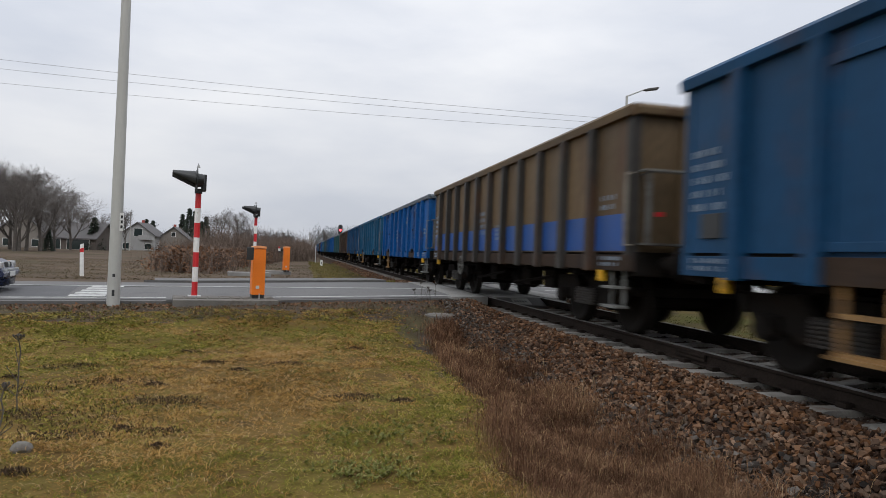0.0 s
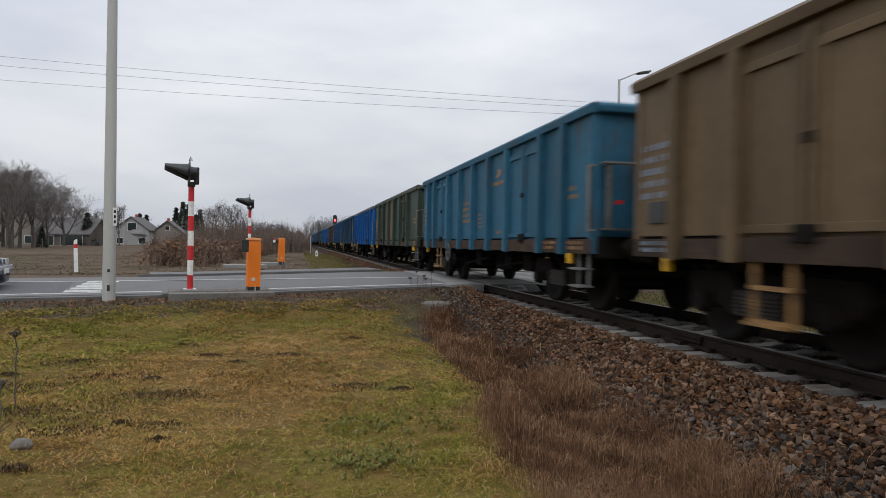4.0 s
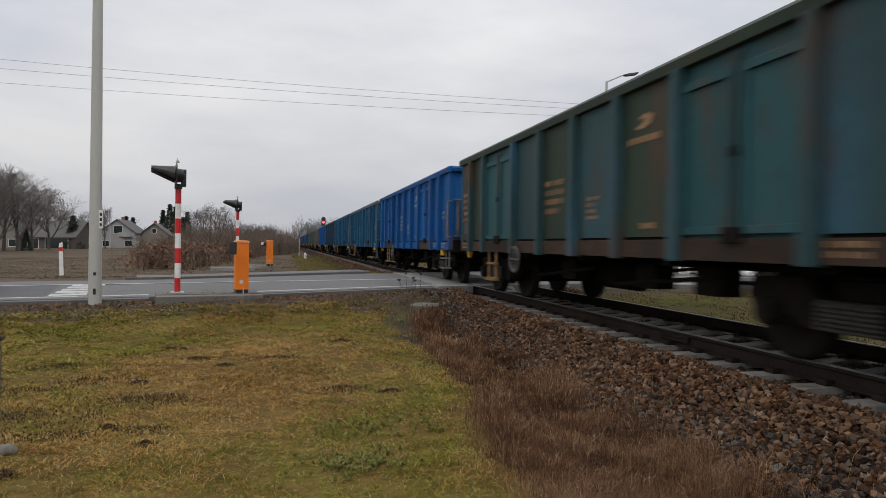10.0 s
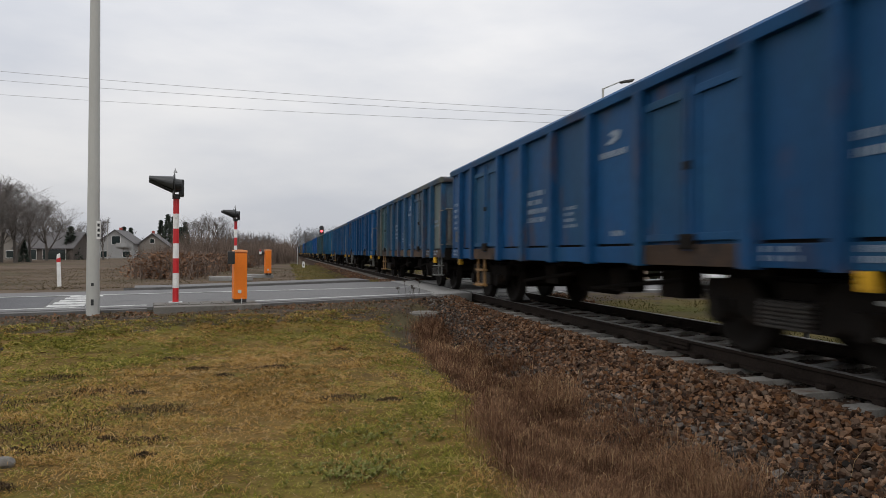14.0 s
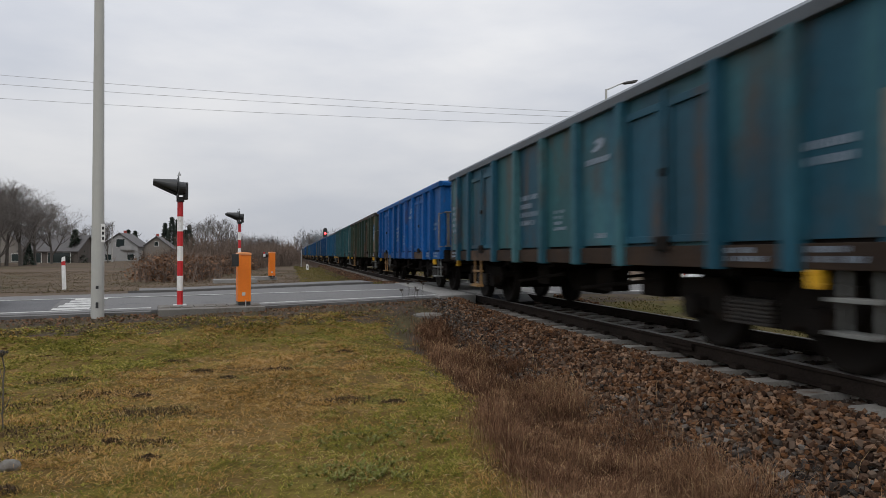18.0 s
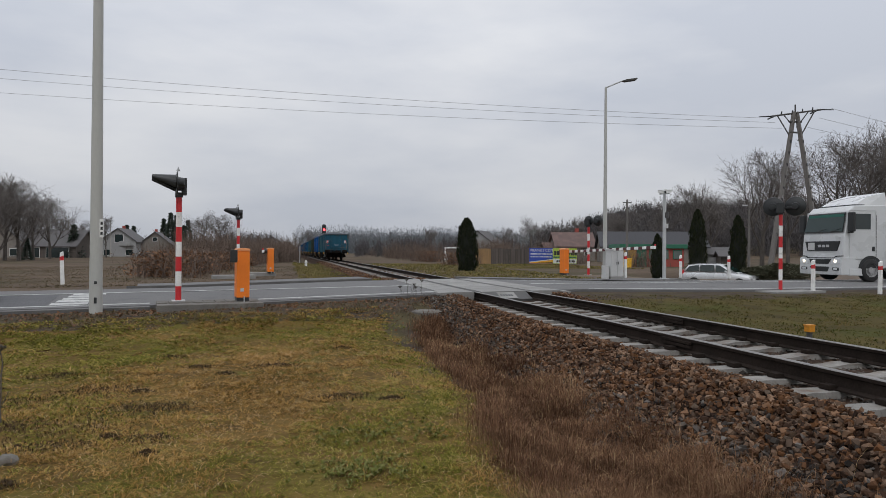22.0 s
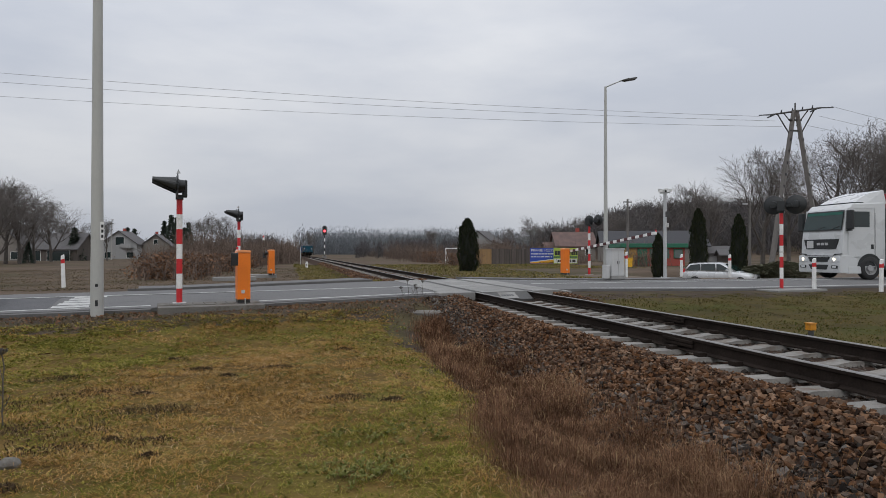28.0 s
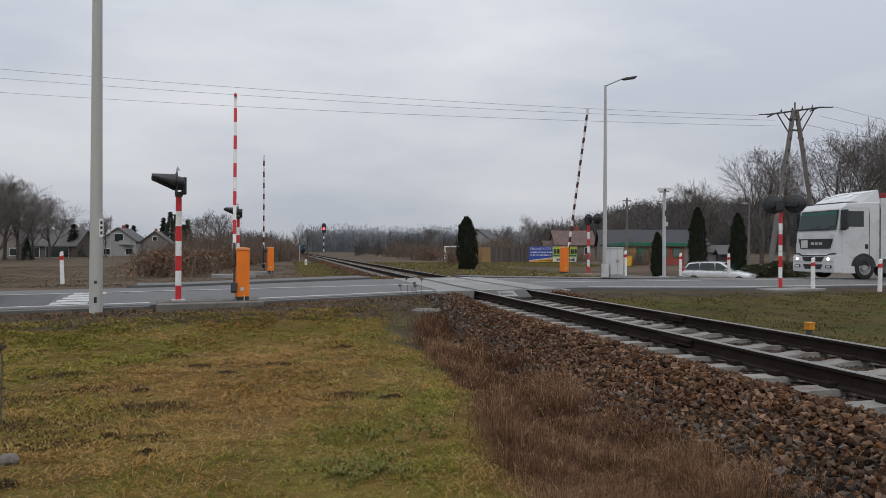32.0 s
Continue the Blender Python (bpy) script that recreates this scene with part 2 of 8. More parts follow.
M = dict(
    post_pale=mat("pale_post_concrete", (0.45, 0.45, 0.43), 0.85, vary=0.14, scale=3, fine=50, bump=0.3, dirt=(0.3, 0.29, 0.26), dirt_amount=0.3),
    asphalt=mat("asphalt", (0.121, 0.119, 0.117), 0.82, vary=0.14, scale=0.5, fine=90, bump=0.3, dirt=(0.0736, 0.0736, 0.0769), dirt_amount=0.25),
    asphalt_dark=mat("asphalt_dark", (0.076, 0.076, 0.0798), 0.75, vary=0.15, scale=1.2, fine=90, bump=0.3),
    road_white=mat("road_white", (0.48, 0.48, 0.464), 0.7, vary=0.15, scale=3, fine=60, bump=0.2, dirt=(0.16, 0.16, 0.16), dirt_amount=0.35),
    concrete=mat("concrete", (0.234, 0.23, 0.218), 0.85, vary=0.15, scale=1.5, fine=50, bump=0.3, dirt=(0.156, 0.148, 0.133), dirt_amount=0.3, rand=0.08),
    sleeper=mat("sleeper_concrete", (0.225, 0.214, 0.195), 0.85, vary=0.22, scale=2.5, fine=40, bump=0.35, dirt=(0.128, 0.088, 0.06), dirt_amount=0.4, rand=0.12),
    kerb_dark=mat("weathered_kerb", (0.104, 0.1, 0.096), 0.85, vary=0.25, scale=2, fine=40, bump=0.3),
    rail_rust=mat("rail_rust", (0.024, 0.0185, 0.0155), 0.85, vary=0.3, scale=2, fine=40, bump=0.3, spec=0.05),
    rail_top=mat("rail_head", (0.22, 0.21, 0.2), 0.5, 0.7, vary=0.15, scale=3, fine=60, bump=0.03),
    red=mat("signal_red", (0.52, 0.02, 0.025), 0.45, vary=0.15, scale=3, bump=0.05),
    white=mat("signal_white", (0.74, 0.74, 0.72), 0.45, vary=0.1, scale=4, bump=0.05, dirt=(0.4, 0.39, 0.35), dirt_amount=0.15),
    orange=mat("barrier_orange", (0.83, 0.2, 0.012), 0.5, vary=0.08, scale=2, bump=0.04, dirt=(0.5, 0.14, 0.02), dirt_amount=0.1),
    yellow=mat("yellow_paint", (0.72, 0.4, 0.02), 0.5, vary=0.2, scale=6, bump=0.05, dirt=(0.25, 0.15, 0.04), dirt_amount=0.3),
    black=mat("black_plastic", (0.018, 0.02, 0.021), 0.45, vary=0.2, scale=3, bump=0.06),
    galv=mat("galvanised_steel", (0.46, 0.47, 0.47), 0.5, 0.25, vary=0.08, scale=2, fine=30, bump=0.04),
    grey_metal=mat("grey_sheet_metal", (0.5, 0.5, 0.49), 0.5, vary=0.08, scale=2, bump=0.04),
    pole_concrete=mat("pole_concrete", (0.34, 0.33, 0.31), 0.8, vary=0.15, scale=1.5, fine=25, bump=0.2, stretch=(1, 1, 0.2)),
    pole_dark=mat("dark_pole_concrete", (0.15, 0.14, 0.13), 0.85, vary=0.2, scale=1.5, fine=25, bump=0.2, stretch=(1, 1, 0.2)),
    steel_dark=mat("dark_steel", (0.07, 0.068, 0.065), 0.6, 0.3, vary=0.2, scale=3, bump=0.1),
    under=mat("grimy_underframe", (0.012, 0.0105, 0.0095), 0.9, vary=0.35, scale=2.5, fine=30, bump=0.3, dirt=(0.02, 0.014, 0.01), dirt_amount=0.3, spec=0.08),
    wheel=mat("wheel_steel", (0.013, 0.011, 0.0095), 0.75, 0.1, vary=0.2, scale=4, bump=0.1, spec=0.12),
    tread=mat("wheel_tread", (0.4, 0.4, 0.4), 0.35, 0.9, vary=0.1, scale=4, bump=0.02),
    bark=mat("bark", (0.085, 0.074, 0.064), 0.9, vary=0.3, scale=2, fine=20, bump=0.4),
    twig=mat("bare_twigs", (0.125, 0.11, 0.1), 0.9, vary=0.3, scale=1.2, fine=15, bump=0.0),
    lawn=mat("lawn_soil", (0.14, 0.09, 0.03), 0.95, vary=0.3, scale=1.6, fine=25, bump=0.6, second=(0.095, 0.085, 0.02), second_scale=0.8, dirt=(0.0512, 0.0352, 0.0192), dirt_amount=0.25, spec=0.05),
    field=mat("dull_winter_field", (0.102, 0.0763, 0.0558), 0.95, vary=0.3, scale=0.3, fine=6, bump=0.4, second=(0.0715, 0.0613, 0.0374), second_scale=0.08, spec=0.05),
    dirt=mat("verge_dirt", (0.0624, 0.048, 0.0368), 0.95, vary=0.3, scale=2.5, fine=30, bump=0.6, second=(0.072, 0.06, 0.032), second_scale=1.2, spec=0.05),
    lot=mat("gravel_lot", (0.141, 0.115, 0.0925), 0.9, vary=0.2, scale=0.5, fine=20, bump=0.4, second=(0.148, 0.111, 0.0814), second_scale=0.3, spec=0.05),
    verge=mat("verge_turf", (0.078, 0.062, 0.024), 0.95, vary=0.3, scale=1.4, fine=25, bump=0.5, second=(0.056, 0.056, 0.017), second_scale=0.7, dirt=(0.045, 0.034, 0.02), dirt_amount=0.25, spec=0.05),
    bed=mat("ballast_bed", (0.046, 0.0299, 0.0218), 0.95, vary=0.35, scale=3, fine=20, bump=0.6, spec=0.05),
    thuja=island_mat("thuja_foliage", [(0.012, 0.017, 0.010), (0.022, 0.028, 0.014), (0.035, 0.036, 0.02)], 0.8),
    conifer=island_mat("conifer_needles", [(0.045, 0.058, 0.048), (0.075, 0.09, 0.07)], 0.85),
    blades_green=island_mat("green_lawn_blades", [(0.0585, 0.0651, 0.0101), (0.104, 0.11, 0.0156), (0.167, 0.153, 0.023), (0.234, 0.195, 0.0396), (0.324, 0.26, 0.0828)], 0.85, broad=(0.7, 0.2, 3.5, 0.16), spread=0.95),
    blades_straw=island_mat("straw_lawn_blades", [(0.0791, 0.0521, 0.0149), (0.158, 0.0986, 0.0251), (0.27, 0.153, 0.0418), (0.353, 0.2, 0.0614), (0.446, 0.288, 0.121)], 0.85, broad=(0.7, 0.2, 3.5, 0.16), spread=0.95),
    weed_leaf=island_mat("broad_weed_leaves", [(0.075, 0.085, 0.016), (0.125, 0.13, 0.03), (0.2, 0.19, 0.075)], 0.75, spec=0.1),
    dry=island_mat("dry_ditch_grass", [(0.069, 0.0363, 0.0218), (0.12, 0.0621, 0.036), (0.17, 0.0905, 0.052), (0.276, 0.168, 0.0965)], 0.85, broad=(1.1, 0.3, 5.0, 0.2)),
    rough_grass=island_mat("rough_verge_grass", [(0.072, 0.0828, 0.018), (0.166, 0.137, 0.0432), (0.245, 0.187, 0.0792)], 0.8, broad=(0.4, 0.3)),
    stones=island_mat("ballast_stones", [(0.0284, 0.0179, 0.0132), (0.0625, 0.0341, 0.0208), (0.132, 0.0625, 0.0284), (0.0804, 0.0473, 0.0312), (0.104, 0.0775, 0.0586), (0.179, 0.0993, 0.0568), (0.246, 0.161, 0.109)], 0.85, broad=(1.2, 0.13)),
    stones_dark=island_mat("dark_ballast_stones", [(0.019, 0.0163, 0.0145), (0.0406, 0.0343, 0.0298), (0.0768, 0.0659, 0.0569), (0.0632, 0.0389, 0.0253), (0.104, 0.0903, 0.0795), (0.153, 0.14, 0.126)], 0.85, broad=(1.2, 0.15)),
    straw=island_mat("straw_stalks", [(0.22, 0.133, 0.066), (0.374, 0.253, 0.133), (0.463, 0.341, 0.188)], 0.85),
    verge_blades=island_mat("verge_blades", [(0.045, 0.05, 0.014), (0.075, 0.075, 0.02), (0.11, 0.09, 0.03), (0.16, 0.12, 0.05)], 0.85, broad=(0.5, 0.35)),
    shrub=island_mat("shrub_twigs", [(0.0977, 0.0748, 0.0613), (0.15, 0.114, 0.0924), (0.202, 0.153, 0.123)], 0.9),
    oak=island_mat("russet_leaves", [(0.128, 0.072, 0.044), (0.208, 0.112, 0.064), (0.16, 0.1, 0.068)], 0.85),
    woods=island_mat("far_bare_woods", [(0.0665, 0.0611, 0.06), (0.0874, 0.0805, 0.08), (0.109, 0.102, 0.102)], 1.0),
    # distance haze is put into these pale blue grey twig colours
    woods_hazy=island_mat("haze_tinted_woods", [(0.135, 0.146, 0.158), (0.162, 0.173, 0.184), (0.189, 0.2, 0.209)], 1.0),
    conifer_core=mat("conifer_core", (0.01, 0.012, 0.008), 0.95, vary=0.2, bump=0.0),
    juniper=island_mat("juniper_foliage", [(0.12, 0.125, 0.085), (0.18, 0.18, 0.125)], 0.85),
    stone_single=mat("ballast_stone", (0.119, 0.0723, 0.0425), 0.85, vary=0.2, scale=0.8, fine=3, bump=0.1, rand=0.45),
    tuft=island_mat("dead_tuft_blades", [(0.0357, 0.025, 0.0179), (0.0714, 0.0464, 0.0286), (0.0998, 0.0714, 0.0428)], 0.9),
    dull_grass=island_mat("dull_field_grass", [(0.0925, 0.0786, 0.0462), (0.13, 0.0999, 0.061), (0.166, 0.125, 0.0786)], 0.85, broad=(0.3, 0.3)),
    old_concrete=mat("old_concrete", (0.145, 0.135, 0.12), 0.9, vary=0.2, scale=2, fine=50, bump=0.4, dirt=(0.078, 0.0624, 0.0468), dirt_amount=0.4),
    glass=glass_mat("window_glass"),
    windscreen=glass_mat("windscreen_glass", (0.012, 0.03, 0.028)),
    truck_white=mat("truck_white", (0.53, 0.54, 0.54), 0.3, vary=0.05, scale=1, bump=0.0, dirt=(0.45, 0.44, 0.41), dirt_amount=0.12),
    tyre=mat("tyre_rubber", (0.022, 0.022, 0.022), 0.85, vary=0.2, scale=4, bump=0.2),
    rim=mat("wheel_rim", (0.35, 0.35, 0.35), 0.45, 0.5, vary=0.15, scale=4, bump=0.05),
    hubcap=mat("silver_hubcap", (0.55, 0.56, 0.57), 0.35, 0.3, vary=0.1, scale=5, bump=0.02),
    silver=mat("silver_car_paint", (0.58, 0.59, 0.6), 0.28, 0.3, vary=0.04, scale=1, bump=0.0),
    navy=mat("navy_car_paint", (0.012, 0.019, 0.055), 0.25, vary=0.08, scale=1, bump=0.0, spec=0.6),
    headlight=mat("headlight", (0.8, 0.8, 0.75), 0.2, vary=0.0, bump=0.0, emit=(1.0, 0.85, 0.6, 2.5)),
    lens=mat("headlight_lens", (0.6, 0.62, 0.63), 0.15, vary=0.05, bump=0.0),
    amber=mat("indicator_amber", (0.75, 0.18, 0.02), 0.25, vary=0.05, bump=0.0),
    plate=mat("number_plate", (0.7, 0.7, 0.68), 0.5, vary=0.05, bump=0.0),
    red_lamp=mat("red_signal_lamp", (0.6, 0.02, 0.02), 0.3, vary=0.0, bump=0.0, emit=(1.0, 0.05, 0.06, 6.0)),
    trailer=mat("red_tarpaulin", (0.28, 0.012, 0.02), 0.5, vary=0.12, scale=1, bump=0.05),
    mark=mat("stencil_white", (0.19, 0.24, 0.3), 0.6, vary=0.2, scale=6, bump=0.0, dirt=(0.2, 0.25, 0.32), dirt_amount=0.4),
    mark_orange=mat("stencil_orange", (0.3, 0.165, 0.07), 0.6, vary=0.2, scale=6, bump=0.0, dirt=(0.1, 0.08, 0.06), dirt_amount=0.4),
    render_white=mat("white_render", (0.3, 0.3, 0.295), 0.85, vary=0.1, scale=0.6, bump=0.1),
    render_beige=mat("beige_render", (0.2, 0.18, 0.158), 0.85, vary=0.12, scale=0.6, bump=0.1),
    brick_red=mat("red_painted_wall", (0.3, 0.065, 0.05), 0.8, vary=0.15, scale=1, bump=0.1),
    green=mat("green_trim", (0.02, 0.13, 0.075), 0.6, vary=0.1, scale=1, bump=0.05),
    ochre=mat("ochre_panel", (0.36, 0.21, 0.06), 0.7, vary=0.15, scale=1.5, bump=0.1),
    roof_grey=mat("grey_sheet_roof", (0.05, 0.05, 0.055), 0.9, vary=0.15, scale=1, bump=0.15),
    roof_dark=mat("dark_roof", (0.09, 0.085, 0.085), 0.8, vary=0.2, scale=1, bump=0.2),
    roof_red=mat("old_red_roof", (0.13, 0.085, 0.075), 0.85, vary=0.25, scale=1, bump=0.2),
    wood_grey=mat("weathered_boards", (0.09, 0.076, 0.066), 0.9, vary=0.25, scale=1.5, bump=0.25, rand=0.25, stretch=(1, 1, 0.2)),
    wood_tan=mat("tan_boards", (0.26, 0.16, 0.07), 0.85, vary=0.2, scale=1.5, bump=0.2, rand=0.15, stretch=(1, 1, 0.2)),
    ban_blue=mat("banner_blue", (0.025, 0.06, 0.36), 0.6, vary=0.1, bump=0.0),
    ban_green=mat("banner_green", (0.38, 0.5, 0.07), 0.6, vary=0.1, bump=0.0),
    ban_yellow=mat("banner_yellow", (0.7, 0.36, 0.02), 0.6, vary=0.1, bump=0.0),
    ban_white=mat("banner_white", (0.62, 0.64, 0.6), 0.6, vary=0.05, bump=0.0),
    wire=mat("cable", (0.24, 0.24, 0.25), 0.6, vary=0.05, bump=0.0),
)


# ---- mesh tools ----
def mesh_of(bm, name="mesh"):
    me = bpy.data.meshes.new(name)
    bmesh.ops.recalc_face_normals(bm, faces=bm.faces)
    bm.to_mesh(me)
    bm.free()
    return me


def smooth_mesh(me):
    me.polygons.foreach_set("use_smooth", [True] * len(me.polygons))
    return me


def array_mesh(name, verts, faces):
    """verts (n, 3), faces (m, k): a mesh straight from arrays."""
    me = bpy.data.meshes.new(name)
    verts, faces = np.asarray(verts, np.float32), np.asarray(faces, np.int32)
    m, k = faces.shape
    me.vertices.add(len(verts))
    me.vertices.foreach_set("co", verts.ravel())
    me.loops.add(m * k)
    me.loops.foreach_set("vertex_index", faces.ravel())
    me.polygons.add(m)
    me.polygons.foreach_set("loop_start", np.arange(0, m * k, k, dtype=np.int32))
    me.polygons.foreach_set("use_smooth", np.zeros(m, bool))
    me.update(calc_edges=True)
    me.validate()
    return me


def part(name, bm, material, parent, label="", at=None):
    """One mesh object under a thing or part. bm: a bmesh, or mesh data to share."""
    me = bm if isinstance(bm, bpy.types.Mesh) else mesh_of(bm, name)
    if not me.materials:
        me.materials.append(material)
    ob = new(name, me)
    if me.materials[0] is not material:
        ob.material_slots[0].link = "OBJECT"
        ob.material_slots[0].material = material
    ob.parent = parent
    if at is not None:
        ob.matrix_basis = at
    if label:
        ob["label"] = label
    return ob


def thing(name, label, category, m=None, group="", kind=""):
    ob = new(name)
    ob.empty_display_size = 0.2
    if m is not None:
        ob.matrix_basis = m
    return tagged(ob, label, category, group, kind)


def solid(name, bm, material, label, category, m=None, group="", kind=""):
    ob = part(name, bm, material, None)
    if m is not None:
        ob.matrix_basis = m
    return tagged(ob, label, category, group, kind)


def box(sx, sy, sz, x=0, y=0, z=0, bev=0.0, bm=None, rot=None):
    """A box of that size centred at x, y, with its foot at z."""
    bm = bm or bmesh.new()
    m = Matrix.Translation((x, y, z + sz / 2)) @ (rot or Matrix()) @ Matrix.Diagonal((sx, sy, sz, 1))
    r = bmesh.ops.create_cube(bm, size=1, matrix=m)
    if bev:
        es = {e for v in r["verts"] for e in v.link_edges}
        bmesh.ops.bevel(bm, geom=list(es), offset=bev, segments=2, profile=0.7, affect="EDGES")
    return bm


def tube(r1, r2, h, x=0, y=0, z=0, n=16, bm=None, axis="z", caps=True):
    bm = bm or bmesh.new()
    turn = {"z": Matrix(), "x": Matrix.Rotation(radians(90), 4, "Y"), "y": Matrix.Rotation(radians(-90), 4, "X")}[axis]
    m = Matrix.Translation((x, y, z)) @ turn @ Matrix.Translation((0, 0, h / 2))
    bmesh.ops.create_cone(bm, cap_ends=caps, segments=n, radius1=r1, radius2=r2, depth=h, matrix=m)
    return bm


def beam(a, b, r1, r2=None, n=8, bm=None):
    """A round bar from a to b."""
    bm = bm or bmesh.new()
    a, b = Vector(a), Vector(b)
    d = b - a
    m = Matrix.Translation((a + b) / 2) @ d.to_track_quat("Z", "Y").to_matrix().to_4x4()
    bmesh.ops.create_cone(bm, cap_ends=True, segments=n, radius1=r1, radius2=r1 if r2 is None else r2, depth=d.length, matrix=m)
    return bm


def prism(profile, depth, axis="x", bev=0.0):
    """A profile of (a, b) points pushed out symmetrically along an axis: x takes (y, z), y takes (x, z)."""
    bm = bmesh.new()
    rows = []
    for s in (-depth / 2, depth / 2):
        rows.append([bm.verts.new((s, a, b) if axis == "x" else (a, s, b)) for a, b in profile])
    n = len(profile)
    for i in range(n):
        j = (i + 1) % n
        bm.faces.new((rows[0][i], rows[0][j], rows[1][j], rows[1][i]))
    bm.faces.new(rows[0][::-1])
    bm.faces.new(rows[1])
    if bev:
        bmesh.ops.recalc_face_normals(bm, faces=bm.faces)
        bmesh.ops.bevel(bm, geom=list(bm.edges), offset=bev, segments=2, profile=0.7, affect="EDGES", clamp_overlap=True)
    return bm


def lathe(profile, n=24, axis="z"):
    """(r, h) points turned about an axis."""
    vs, fs, k = [], [], len(profile)
    for i in range(n):
        a = 2 * math.pi * i / n
        for r, h in profile:
            p = (r * math.cos(a), r * math.sin(a), h)
            vs.append(p if axis == "z" else ((h, p[0], p[1]) if axis == "x" else (p[0], h, p[1])))
    for i in range(n):
        for j in range(k - 1):
            a, b = i * k + j, ((i + 1) % n) * k + j
            fs.append((a, b, b + 1, a + 1))
    bm = bmesh.new()
    bv = [bm.verts.new(v) for v in vs]
    for f in fs:
        bm.faces.new([bv[i] for i in f])
    bmesh.ops.remove_doubles(bm, verts=bm.verts, dist=1e-5)
    return bm

# ---- the lie of the land ----
ROAD_TURN = radians(11.3)
RU = Vector((math.cos(ROAD_TURN), math.sin(ROAD_TURN)))
RC = Vector((5.55, 19.75))
TRACK_X = 5.55


def road_uv(x, y):
    """Place along the road from the track, and across it from its middle (positive is the far side)."""
    dx, dy = x - RC.x, y - RC.y
    return dx * RU.x + dy * RU.y, -dx * RU.y + dy * RU.x


def road_z(u, v):
    away = np.clip((np.abs(u) - 2.2) / 6.0, 0, 1)
    return -0.006 * np.maximum(0, -u - 2) - 0.008 * np.maximum(0, u - 2) - away * 0.028 * np.abs(np.clip(v, -4, 4))


def smooth(a, b, x):
    t = np.clip((x - a) / (b - a), 0, 1)
    return t * t * (3 - 2 * t)


def bumps(x, y, s=1.0):
    return (np.sin(x * 1.7 * s + 1.3 * np.sin(y * 0.9 * s)) * np.sin(y * 1.3 * s + 0.7 * np.sin(x * 1.1 * s)) +
            0.5 * np.sin(x * 4.1 * s + y * 2.3 * s) * np.sin(y * 3.7 * s - x * 1.9 * s))


def land(x, y):
    """Height of the ground."""
    x, y = np.asarray(x, float), np.asarray(y, float)
    u, v = road_uv(x, y)
    prof = np.interp(x, [-60, -6, 1.2, 1.9, 2.5, 2.95, 3.3, 4.1, 4.3, 6.8, 7.05, 7.6, 8.3, 40],
                     [-0.6, -0.5, -0.5, -0.58, -0.74, -0.78, -0.66, -0.26, -0.23, -0.23, -0.3, -0.36, -0.36, -0.5])
    far = np.interp(x, [-60, 1.0, 2.5, 3.2, 4.2, 6.9, 7.8, 9, 60], [-0.5, -0.35, -0.5, -0.55, -0.24, -0.24, -0.42, -0.3, -0.35])
    rz = road_z(u, v) - 0.07
    near_s = smooth(-8.5, -3.9, v)
    far_s = smooth(11.0, 5.2, v)
    z = np.where(v < 0, prof + (rz - prof) * near_s, far + (rz - far) * far_s)
    on = (np.abs(x - TRACK_X) < 1.4)
    z = np.where(on & (np.abs(v) > 3.0), np.minimum(z, -0.21), z)
    # a bank round the slab, a hollow below the road where a car waits, and the wooded hill
    z = z + 0.09 * np.exp(-((u + 8.0) / 2.0) ** 2 - ((v + 5.0) / 0.75) ** 2)
    hx, hy = 26.12, 34.86
    z = z - 0.85 * np.exp(-(((x - hx) / 5.0) ** 2 + ((y - hy) / 4.2) ** 2) ** 2)
    z = z + 17.0 * smooth(140, 330, 0.62 * x + 0.78 * y) * smooth(0.37, 0.6, x / np.maximum(y, 1.0)) * smooth(28, 95, x)
    calm = np.where((np.abs(v) < 5.4) | (np.abs(x - TRACK_X) < 1.6), 0.15, 1.0)
    return z + 0.018 * calm * bumps(x, y) * np.where(y > 60, 0.3, 1.0)


def wobble(x, y):
    return 0.25 * bumps(x, y, 0.8) + 0.12 * bumps(y, x, 2.3)


def spaced(inner_lo, inner_hi, step, outer_lo, outer_hi, grow=1.16):
    mid = list(np.arange(inner_lo, inner_hi + 1e-6, step))
    s, p = step, inner_hi
    while p < outer_hi:
        s *= grow
        p += s
        mid.append(p)
    s, p, low = step, inner_lo, []
    while p > outer_lo:
        s *= grow
        p -= s
        low.append(p)
    return np.array(low[::-1] + mid)


